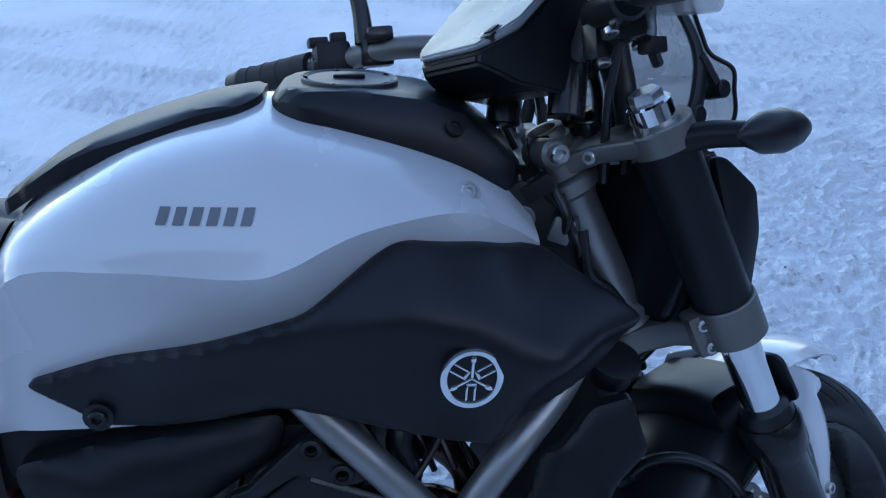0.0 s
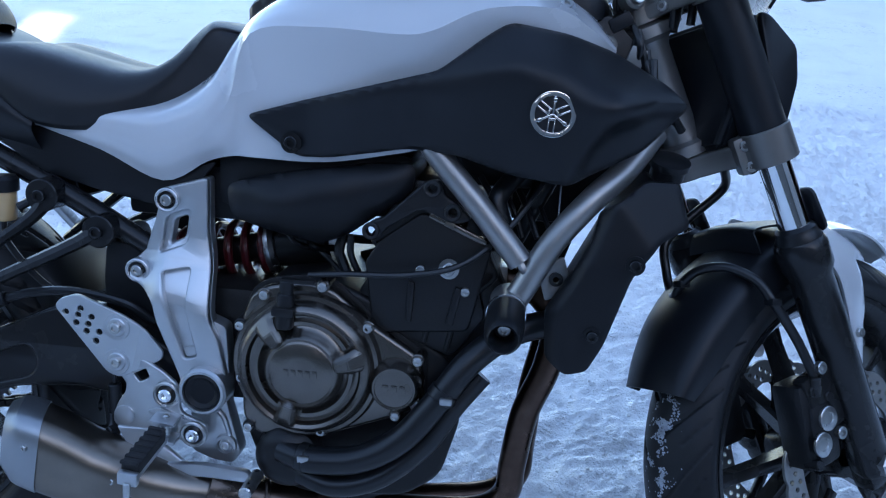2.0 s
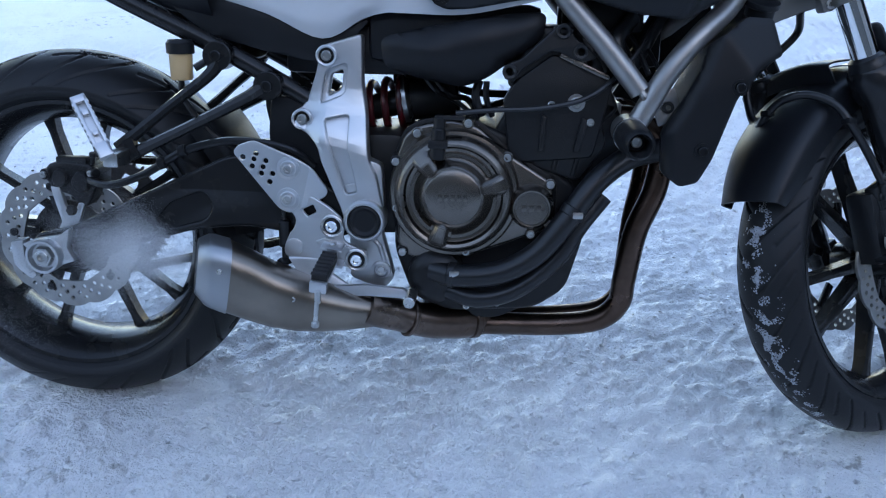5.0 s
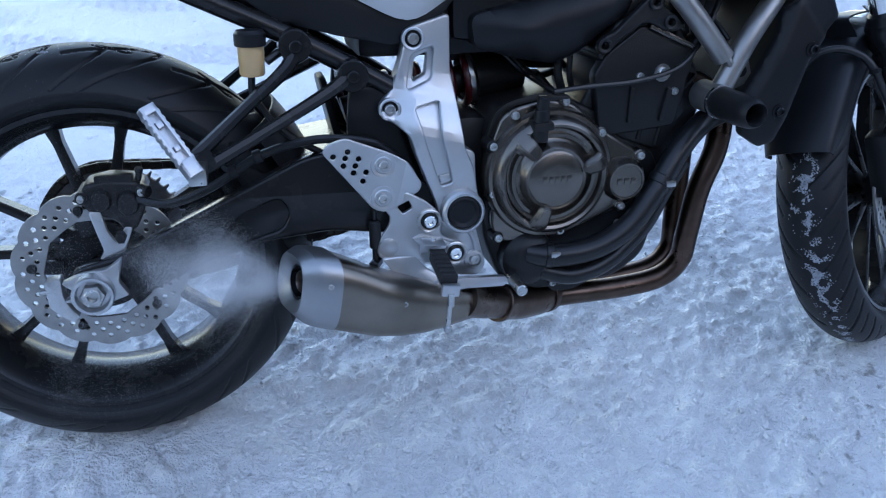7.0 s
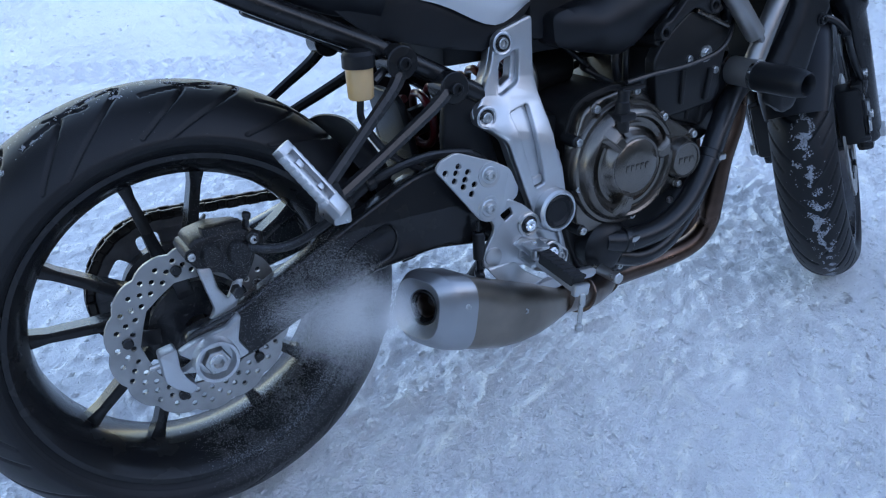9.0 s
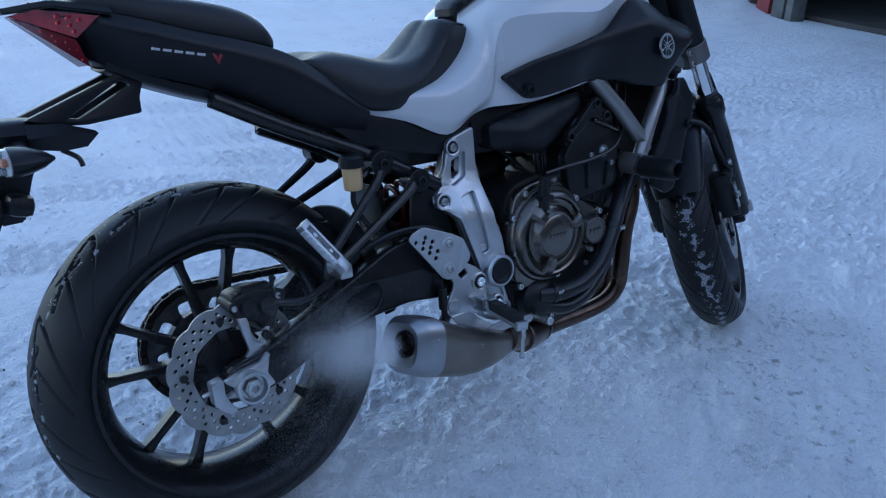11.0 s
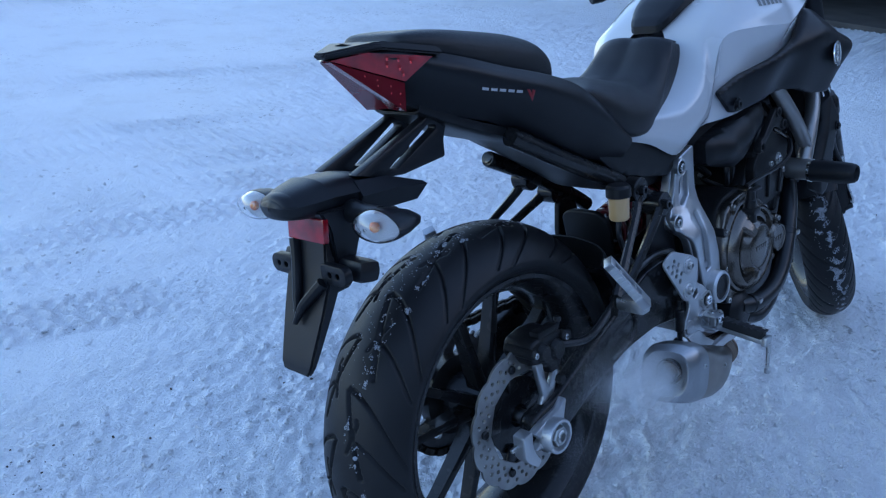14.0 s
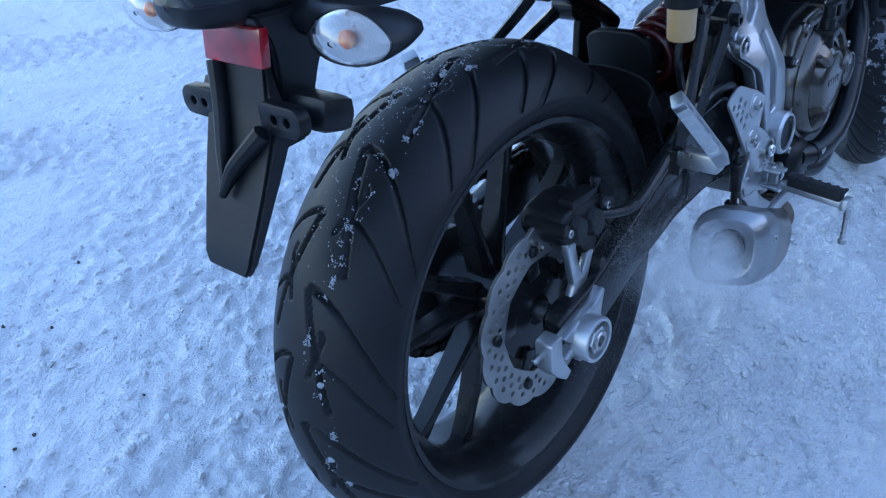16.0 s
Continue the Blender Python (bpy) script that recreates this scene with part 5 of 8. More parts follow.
cal = part("rear_caliper", merge(
    plate(rounded([(-0.048, 0.418), (-0.038, 0.440), (0.0, 0.447), (0.045, 0.442), (0.058, 0.425), (0.052, 0.398), (0.036, 0.372), (0.020, 0.366), (0.004, 0.388), (-0.030, 0.396)], 0.008), -0.122, -0.062, (), 0.006, res=2),
    box((0.010, -0.112, 0.447), (0.060, 0.020, 0.012), 0.004), rod((-0.042, -0.128, 0.424), (-0.042, -0.07, 0.424), 0.009), rod((0.050, -0.128, 0.428), (0.050, -0.07, 0.428), 0.009)), ENGINE_BLACK, bike, "black rear brake caliper")
for x, z, r in ((-0.012, 0.418, 0.017), (0.028, 0.412, 0.019)):
    part("piston_cap", rod((x, -0.118, z), (x, -0.131, z), r, r - 0.003), ENGINE_BLACK, cal)
part("bleed_nipple", merge(rod((0.046, -0.112, 0.440), (0.050, -0.114, 0.456), 0.005, seg=10), rod((0.049, -0.1135, 0.452), (0.0505, -0.114, 0.460), 0.0065, seg=12)), HOSE, cal)
part("caliper_bracket", plate(rounded([(-0.036, 0.404), (-0.016, 0.402), (-0.010, 0.372), (0.002, 0.354), (0.018, 0.378), (0.030, 0.376), (0.012, 0.338), (-0.012, 0.330), (-0.026, 0.316), (-0.036, 0.320), (-0.020, 0.344), (-0.028, 0.372)], 0.004), -0.124, -0.113, (), 0.003), ALU, cal, "silver caliper bracket")
cal.matrix_basis = Matrix.Translation((0.030, 0, 0.012)) @ Matrix.Translation((0, 0, 0.40)) @ Matrix.Diagonal((0.86, 1, 1, 1)) @ Matrix.Translation((0, 0, -0.40))
for x, z in ((-0.042, 0.424), (0.050, 0.428)):
    bolt(cal, (x, -0.128, z), 0.0055, (0, -1, 0), STEEL)
part("hose_union", rod((0.05, -0.118, 0.43), (0.062, -0.130, 0.428), 0.009, seg=12), ENGINE_BLACK, cal)
part("banjo_bolt", rod((0.012, -0.132, 0.368), (0.012, -0.145, 0.368), 0.009, seg=6), ENGINE_BLACK, cal)

# chain
links = bmesh.new()
rs, rf = 0.111, 0.036
cs, cf = Vector((0, 0, 0.315)), Vector((0.565, 0, 0.365))
dv = (cf - cs)
ang = math.atan2(dv.z, dv.x)
beta = math.acos((rs - rf) / dv.length)
pts = []
for k in range(41):
    a = ang + beta + (2 * math.pi - 2 * beta) * k / 40
    pts.append(cs + Vector((math.cos(a), 0, math.sin(a))) * rs)
for k in range(13):
    a = ang - beta + 2 * beta * k / 12
    pts.append(cf + Vector((math.cos(a), 0, math.sin(a))) * rf)
pts.append(pts[0])
seglen = [0]
for a, b in zip(pts, pts[1:]):
    seglen.append(seglen[-1] + (b - a).length)
N = int(seglen[-1] / 0.0159) // 2 * 2
for i in range(N):
    s = seglen[-1] * (i + 0.5) / N
    j = max(k for k in range(len(pts) - 1) if seglen[k] <= s)
    p = pts[j].lerp(pts[j + 1], (s - seglen[j]) / (seglen[j + 1] - seglen[j]))
    d = (pts[j + 1] - pts[j]).normalized()
    q = Matrix.Rotation(-math.atan2(d.z, d.x), 4, "Y")
    for y in ((0.078, 0.096) if i % 2 else (0.081, 0.093)):
        b = box((0, 0, 0), (0.021, 0.0018, 0.0135), 0.003, seg=1)
        bmesh.ops.transform(b, matrix=Matrix.Translation((p.x, y, p.z)) @ q, verts=b.verts)
        links = merge(links, b)
ch = part("chain", links, CHAIN, bike, "dark greasy drive chain")
ch["kind"] = "stuff"

# ---- silver footrest brackets ----
def folded(bm, knots):
    """Creases a plate across its height: cuts at each knot, then moves it outwards by the knots' amounts."""
    for z, _ in knots:
        bmesh.ops.bisect_plane(bm, geom=bm.verts[:] + bm.edges[:] + bm.faces[:], plane_co=(0, 0, z), plane_no=(0.25, 0, 1))
    for v in bm.verts:
        v.co.y -= float(np.interp(v.co.z + 0.25 * v.co.x, [z for z, _ in knots], [d for _, d in knots]))
    return bm


br_out = rounded([(0.456, 0.650), (0.519, 0.669), (0.519, 0.592), (0.527, 0.545), (0.533, 0.480), (0.546, 0.452), (0.556, 0.400), (0.550, 0.355), (0.522, 0.348), (0.498, 0.360), (0.489, 0.398), (0.459, 0.474), (0.452, 0.500), (0.430, 0.519), (0.414, 0.526), (0.412, 0.546), (0.430, 0.562), (0.446, 0.606)], 0.009)
slot = rounded([(0.469, 0.606), (0.488, 0.614), (0.484, 0.583), (0.464, 0.573)], 0.005)
pocket = rounded([(0.462, 0.540), (0.500, 0.547), (0.499, 0.500), (0.515, 0.428), (0.497, 0.423), (0.476, 0.488)], 0.006)
KNOTS = ((0.47, 0.0), (0.58, 0.005), (0.618, 0.006), (0.632, 0.003), (0.648, -0.005), (0.675, -0.020), (0.692, -0.027), (0.712, -0.031), (0.80, -0.034))


def eared(bm):
    """Sinks the bolt ear at the bracket's rear edge behind its raised middle, in a soft fold."""
    for x in (0.424, 0.432, 0.440, 0.448, 0.456, 0.464, 0.472):
        bmesh.ops.bisect_plane(bm, geom=bm.verts[:] + bm.edges[:] + bm.faces[:], plane_co=(x, 0, 0), plane_no=(1, 0, 0))
    for v in bm.verts:
        if v.co.z > 0.47:
            e = max(0.0, min(1.0, (0.468 - v.co.x) / 0.040))
            k = max(0.0, min(1.0, (0.60 - v.co.z) / 0.05)) * max(0.0, min(1.0, (v.co.z - 0.47) / 0.04))
            v.co.y += 0.017 * e * e * (3 - 2 * e) * k
    return bm


slit = rounded([(0.462, 0.613), (0.496, 0.625), (0.491, 0.577), (0.453, 0.562)], 0.008)
hang = part("footrest_bracket", eared(folded(plate(br_out, -0.138, -0.118, [slot], 0.004, res=2), KNOTS)), ALU, bike, "satin cast aluminium footrest bracket", sharp=16)
part("face_rim", eared(folded(plate(br_out, -0.1495, -0.1365, [slit, pocket], 0.0035, res=2), KNOTS)), ALU, hang, sharp=16)
part("pocket_step", folded(plate(rounded([(0.494, 0.438), (0.512, 0.442), (0.514, 0.430), (0.498, 0.425)], 0.003), -0.1425, -0.137, (), 0.002), KNOTS), ALU, hang)
part("boss", lathe([(-0.02, 0.033), (0.018, 0.033), (0.022, 0.030), (0.022, 0.0268), (0.014, 0.0255), (0.014, 0)], (0.528, -0.149, 0.385), (0, -1, 0), 40), ALU, hang)
part("pivot_plug", lathe([(0, 0.0255), (0.004, 0.0255), (0.006, 0.022), (0.004, 0.018), (0.003, 0.017), (0.003, 0)], (0.528, -0.1635, 0.385), (0, -1, 0), 32), PLASTIC, hang, "round black pivot plug")
for x, z, y in ((0.464, 0.635, 0.032), (0.426, 0.538, 0.019)):
    part("washer_ring", lathe([(-0.006, 0.0165), (0.003, 0.0165), (0.004, 0.015), (0.003, 0.0125), (-0.001, 0.012), (-0.001, 0)], (x, y - 0.1505, z), (0, -1, 0), 28), ALU, hang)
    part("bolt_well", lathe([(0, 0.012), (0.0006, 0.012), (0.0006, 0)], (x, y - 0.1500, z), (0, -1, 0), 24), SATIN, hang)
    bolt(hang, (x, y - 0.1500, z), 0.0080, (0, -1, 0), STEEL)
hole_c = ((0.339, 0.476), (0.360, 0.482), (0.375, 0.471), (0.356, 0.473), (0.353, 0.462), (0.370, 0.461), (0.385, 0.451), (0.367, 0.451), (0.380, 0.438))
heel_bm = plate(rounded([(0.323, 0.483), (0.331, 0.494), (0.356, 0.503), (0.421, 0.477), (0.447, 0.462), (0.469, 0.425), (0.466, 0.414), (0.412, 0.388), (0.394, 0.394)], 0.009), -0.171, -0.166, [circle(x, z, 0.0042, 14) for x, z in hole_c], 0.0015)
bmesh.ops.bisect_plane(heel_bm, geom=heel_bm.verts[:] + heel_bm.edges[:] + heel_bm.faces[:], plane_co=(0.436, 0, 0.43), plane_no=(1, 0, -0.25))
for v in heel_bm.verts:
    v.co.y += 0.35 * max(0, (v.co.x - 0.436) - 0.25 * (v.co.z - 0.43))
heel = part("heel_guard", heel_bm, ALU, bike, "drilled aluminium heel guard", Matrix.Translation((-0.001, 0.008, 0.005)), sharp=4)
for x, z in ((0.410, 0.460), (0.408, 0.411)):
    part("dish", lathe([(0, 0.0185), (0.0015, 0.018), (0.0005, 0.013), (0.002, 0.0115), (0.002, 0)], (x, -0.1708, z), (0, -1, 0), 28), ALU, heel)
    bolt(heel, (x, -0.1725, z), 0.0075, (0, -1, 0), STEEL)
low_out = rounded([(0.414, 0.392), (0.422, 0.380), (0.420, 0.368), (0.409, 0.352), (0.401, 0.332), (0.402, 0.320), (0.414, 0.312), (0.446, 0.313), (0.470, 0.306), (0.500, 0.303), (0.519, 0.297), (0.534, 0.306), (0.535, 0.329), (0.516, 0.337), (0.501, 0.343), (0.496, 0.353), (0.500, 0.370), (0.493, 0.385), (0.474, 0.402), (0.460, 0.410), (0.446, 0.418), (0.412, 0.402)], 0.006)
neck_slot = rounded([(0.432, 0.395), (0.450, 0.404), (0.455, 0.392), (0.441, 0.384)], 0.003)
low = part("peg_plate", plate(low_out, -0.164, -0.156, [neck_slot], 0.0022, res=2), ALU, bike, "machined aluminium peg plate below the pivot", Matrix.Translation((-0.004, 0.004, 0.004)))
part("raised_web", plate(rounded([(0.452, 0.345), (0.470, 0.352), (0.520, 0.332), (0.530, 0.318), (0.516, 0.303), (0.49, 0.309), (0.475, 0.325)], 0.005), -0.169, -0.163, (), 0.003), ALU, low)
for x, z, r in ((0.480, 0.371, 0.0185), (0.519, 0.318, 0.0185)):
    part("washer_ring", lathe([(0, r), (0.005, r), (0.006, r - 0.002), (0.005, r - 0.0045), (0.002, r - 0.005), (0.002, 0.008)], (x, -0.164 - (0.004 if x > 0.5 else 0), z), (0, -1, 0), 30), STEEL, low)
    part("bolt_well", lathe([(0, r - 0.005), (0.0026, r - 0.005), (0.0026, 0)], (x, -0.164 - (0.004 if x > 0.5 else 0), z), (0, -1, 0), 24), SATIN, low)
    bolt(low, (x, -0.1665 - (0.004 if x > 0.5 else 0), z), 0.0095, (0, -1, 0), CHROME)
part("cast_boss", lathe([(0, 0.0145), (0.003, 0.014), (0.0045, 0.010), (0.0045, 0)], (0.418, -0.1635, 0.334), (0, -1, 0), 24), ALU, low)
plateB = part("side_gusset", plate(rounded([(0.512, 0.486), (0.552, 0.470), (0.556, 0.40), (0.552, 0.360), (0.567, 0.304), (0.572, 0.286), (0.560, 0.269), (0.531, 0.272), (0.50, 0.284), (0.50, 0.36)], 0.008), -0.140, -0.112, (), 0.003), ALU, bike, "aluminium gusset behind the pivot")
part("cast_boss", lathe([(0, 0.016), (0.006, 0.015), (0.007, 0.0115), (0.003, 0.010), (0.003, 0)], (0.551, -0.139, 0.298), (0, -1, 0), 24), ALU, plateB)
bolt(plateB, (0.551, -0.142, 0.298), 0.007, (0, -1, 0), STEEL)
part("cast_rib", tube([(0.535, -0.140, 0.352), (0.548, -0.142, 0.340), (0.556, -0.140, 0.312)], 0.004, 8), ALU, plateB)
pedal = part("brake_pedal", merge(plate(rounded([(0.446, 0.262), (0.475, 0.279), (0.529, 0.283), (0.592, 0.279), (0.600, 0.270), (0.590, 0.263), (0.529, 0.265), (0.456, 0.256)], 0.004), -0.178, -0.166, (), 0.002),
                                  folded(plate(rounded([(0.402, 0.322), (0.452, 0.320), (0.470, 0.300), (0.515, 0.270), (0.490, 0.257), (0.452, 0.262), (0.430, 0.285)], 0.006), -0.170, -0.162, (), 0.002), ((0.36, 0.0), (0.40, 0.0), (0.425, -0.008)))), ALU, bike, "silver rear brake pedal")
part("pedal_tip", rod((0.605, -0.168, 0.272), (0.605, -0.222, 0.272), 0.009, seg=16), STEEL, pedal)
# rider peg: a clevis, a rubber pad on an alloy bar, and a feeler bolt under its end
P0, P1 = Vector((0.479, -0.172, 0.333)), Vector((0.478, -0.284, 0.320))
pegd = (P1 - P0).normalized()
pr = Vector((1, 0, 0)).rotation_difference(pegd).to_matrix().to_4x4()
rpeg = part("rider_peg", box((P0 + P1) / 2 + Vector((0, -0.010, 0.003)), (0.078, 0.024, 0.016), 0.003, pr), PEGRUBBER, bike, "rubber-topped rider footpeg with a feeler bolt")
part("peg_bar", box((P0 + P1) / 2 + Vector((0, -0.008, -0.009)), (0.100, 0.018, 0.012), 0.003, pr), ALU, rpeg)
part("peg_clevis", merge(box(P0 + Vector((0.0, 0.002, 0.012)), (0.038, 0.034, 0.005), 0.0015, pr), box(P0 + Vector((0.0, 0.002, -0.014)), (0.038, 0.034, 0.005), 0.0015, pr), box(P0 + Vector((0, 0.013, 0)), (0.006, 0.036, 0.030), 0.0015, pr)), ALU, rpeg, "silver peg clevis")
part("clevis_pin", rod(P0 + Vector((0, 0, -0.018)), P0 + Vector((0, 0, 0.017)), 0.005, seg=14), STEEL, rpeg)
part("peg_spring", rod(P0 + Vector((0, -0.006, -0.010)), P0 + Vector((0, -0.006, 0.010)), 0.0085, seg=14), STEEL, rpeg)
part("peg_tip", box(P1 + Vector((0, 0.002, -0.006)), (0.010, 0.026, 0.018), 0.003, pr), ALU, rpeg)
part("feeler", merge(rod(P1 + Vector((0.0, -0.002, -0.010)), (0.473, -0.286, 0.258), 0.0035, seg=10), rod((0.473, -0.286, 0.261), (0.4728, -0.2865, 0.252), 0.006, seg=12), rod(P1 + Vector((0.0, -0.002, -0.010)), P1 + Vector((-0.0005, -0.0025, -0.030)), 0.0048, seg=12)), STEEL, rpeg, "steel feeler bolt")
for k in range(7):
    part("rib", box(P0.lerp(P1, 0.22 + 0.115 * k) + Vector((0, -0.004, 0.0115)), (0.006, 0.023, 0.004), 0.0015, pr), PEGRUBBER, rpeg)
part("brake_switch", merge(rod((0.396, -0.150, 0.335), (0.396, -0.150, 0.378), 0.009, seg=14), rod((0.396, -0.150, 0.378), (0.396, -0.150, 0.396), 0.003, seg=8), rod((0.396, -0.150, 0.30), (0.396, -0.150, 0.335), 0.005, seg=10), rod((0.39, -0.162, 0.31), (0.402, -0.138, 0.31), 0.008, seg=6)), HOSE, pedal)

# ---- shock, airbox, hoses ----
S0, S1 = Vector((0.375, 0.0, 0.512)), Vector((0.575, 0.0, 0.556))
shock = part("rear_shock", rod(S0, S1, 0.022, seg=20), ENGINE_BLACK, bike, "rear shock absorber with a dark red coil spring")
part("shock_body", merge(rod(S1, (0.665, 0, 0.568), 0.034, seg=28, bev=0.004)), ENGINE_BLACK, shock)
part("preload_ring", lathe([(0, 0.043), (0.008, 0.045), (0.012, 0.045), (0.018, 0.040), (0.018, 0.02)], (0.568, 0, 0.555), (1, 0, 0.2), 28), STEEL, shock)
sp = []
d = S1 - S0
u = d.normalized()
v = u.cross(Vector((0, 1, 0)))
for k in range(0, 8 * 14):
    a = 2 * math.pi * k / 14
    sp.append(S0 + d * (k / (8 * 14)) + 0.040 * (math.cos(a) * v + math.sin(a) * Vector((0, 1, 0))))
shield = plate(rounded([(-0.036, -0.052), (0.070, -0.052), (0.070, 0.050), (0.045, 0.062), (-0.015, 0.062), (-0.036, 0.040)], 0.026, 6), -0.006, 0.006, (), 0.004, plane="yz", res=2)
bmesh.ops.transform(shield, matrix=Matrix.Translation(S0 - u * 0.020) @ Vector((1, 0, 0)).rotation_difference(u).to_matrix().to_4x4(), verts=shield.verts)
part("mud_shield", shield, PLASTIC, shock, "black plastic mud shield behind the spring")
part("coil_spring", tube(sp, 0.0065, 10, n=1, smooth=False), RED, shock, "dark red coil spring")
pair("pivot_guard", plate(rounded([(0.372, 0.572), (0.425, 0.566), (0.448, 0.500), (0.470, 0.430), (0.440, 0.395), (0.372, 0.440), (0.366, 0.510)], 0.014), -0.112, -0.098, (), 0.004, res=2), PLASTIC, bike, "black plastic guard beside the shock absorber")
# inner frame and clutter between engine and seat
inner = part("battery_tray", box((0.50, 0.0, 0.642), (0.22, 0.16, 0.076), 0.012), PLASTIC, bike, "black tray and wiring under the seat")
part("pivot_casting", box((0.53, 0.0, 0.43), (0.11, 0.20, 0.17), 0.02), ENGINE_BLACK, inner)
part("linkage", box((0.46, 0.05, 0.47), (0.14, 0.05, 0.07), 0.012), ENGINE_BLACK, inner)
part("regulator", box((0.585, 0.045, 0.600), (0.07, 0.06, 0.04), 0.006), ENGINE_BLACK, inner)
for k in (0, 1, 5):
    y = -0.06 + 0.018 * k
    part("wire", tube([(0.60 + 0.012 * k, y, 0.62), (0.63 + 0.02 * (k % 3), y - 0.03, 0.585 - 0.008 * (k % 4)), (0.66 + 0.02 * k, y, 0.565), (0.70, y * 1.4, 0.54)], 0.004 + 0.0012 * (k % 3), 8), HOSE, inner)
part("clutter_hose", tube([(0.70, -0.09, 0.60), (0.695, -0.095, 0.575), (0.705, -0.09, 0.545)], 0.007, 8), HOSE, inner)
part("clutter_hose", tube([(0.712, -0.10, 0.60), (0.712, -0.10, 0.575), (0.722, -0.09, 0.545)], 0.005, 8), HOSE, inner)
top_end = part("ignition_coil", box((0.90, -0.03, 0.70), (0.10, 0.10, 0.05), 0.01), ENGINE_BLACK, bike, "black coils and hoses above the cylinders")
part("coil_cap", rod((0.845, -0.06, 0.675), (0.845, -0.06, 0.72), 0.020), HOSE, top_end)
part("coil_cap", rod((0.845, 0.06, 0.675), (0.845, 0.06, 0.72), 0.020), HOSE, top_end)
part("upper_hose", tube([(0.895, -0.09, 0.60), (0.915, -0.115, 0.625), (0.905, -0.115, 0.665), (0.93, -0.09, 0.70)], 0.013, 12), HOSE, top_end)
part("upper_hose", tube([(0.93, -0.04, 0.60), (0.955, -0.06, 0.66), (0.98, -0.05, 0.71)], 0.014, 12), HOSE, top_end)
part("thermostat", box((0.955, 0.02, 0.655), (0.07, 0.08, 0.07), 0.012), ENGINE_BLACK, top_end)
for k in range(5):
    part("wire", tube([(0.86 + 0.02 * k, -0.10 + 0.015 * k, 0.69), (0.89 + 0.018 * k, -0.118 + 0.012 * k, 0.65), (0.90 + 0.02 * k, -0.10, 0.615)], 0.0035 + 0.001 * (k % 2), 8), HOSE, top_end)

# ---- airbox ----
ab = [(0.548, 0.664), (0.622, 0.682), (0.745, 0.702), (0.80, 0.705), (0.795, 0.668), (0.747, 0.632), (0.712, 0.606), (0.676, 0.592), (0.613, 0.603), (0.554, 0.620)]
air_w = spline_surface([(x, z, 0.128) for x, z in ab] + [(0.62, 0.645, 0.152), (0.70, 0.66, 0.150), (0.66, 0.62, 0.142), (0.76, 0.68, 0.14)])
airbox = pair("airbox_cover", shell(rounded(ab, 0.014), air_w, 0.10, 0.008, 0.012), PLASTIC, bike, "black plastic airbox below the tank")
part("airbox_body", box((0.66, 0, 0.67), (0.27, 0.20, 0.09), 0.02), PLASTIC, airbox)
for y in (-0.05, 0.05):
    part("intake", rod((0.752, y, 0.628), (0.80, y, 0.575), 0.021), HOSE, airbox)

# ---- main frame ----
main = pair("frame_tube", tube([(1.10, -0.075, 0.760), (1.062, -0.112, 0.712), (1.022, -0.140, 0.676), (0.978, -0.154, 0.622), (0.945, -0.157, 0.560), (0.930, -0.157, 0.536)], 0.0165, 18), FRAME, bike, "grey painted tubular steel frame")
pair("frame_strut", tube([(0.80, -0.128, 0.765), (0.823, -0.142, 0.728), (0.885, -0.152, 0.66), (0.940, -0.156, 0.595)], 0.0160, 18), FRAME, bike, "grey painted steel frame strut")
pair("weld_bead", tube([(0.926, -0.156, 0.614), (0.944, -0.165, 0.590), (0.952, -0.158, 0.575)], 0.006, 8), FRAME, main)
part("weld_tab", plate(rounded([(0.960, 0.585), (0.995, 0.60), (1.01, 0.555), (0.975, 0.54)], 0.004), -0.132, -0.126, [circle(0.987, 0.570, 0.009)], 0.001), FRAME, main)
part("tab_grommet", lathe([(0, 0.009), (0.003, 0.009), (0.003, 0.004), (0, 0.004)], (0.987, -0.132, 0.570), (0, -1, 0), 20), HOSE, main)
part("mount_ring", rod((0.928, -0.125, 0.535), (0.928, -0.182, 0.535), 0.024, seg=28), FRAME, main)
slider = part("crash_bobbin", lathe([(0, 0.0225), (0.002, 0.0240), (0.060, 0.0240), (0.082, 0.0225), (0.092, 0.0200), (0.096, 0.0170), (0.090, 0.0135), (0.055, 0.0125), (0.055, 0)], (0.927, -0.180, 0.533), (0, -1, 0), 40), PLASTIC, bike, "black plastic crash bobbin on the frame")
part("bobbin_collar", lathe([(0, 0.0252), (0.006, 0.0252), (0.006, 0.022), (0, 0.022)], (0.927, -0.176, 0.533), (0, -1, 0), 36, closed=True), CHROME, slider)
bolt(slider, (0.927, -0.236, 0.533), 0.008, (0, -1, 0), STEEL)
lslider = part("crash_bobbin", flipped(lathe([(0, 0.0225), (0.002, 0.0240), (0.060, 0.0240), (0.082, 0.0225), (0.096, 0.0170), (0.090, 0.0135), (0.055, 0)], (0.927, -0.180, 0.533), (0, -1, 0), 32)), PLASTIC, bike)

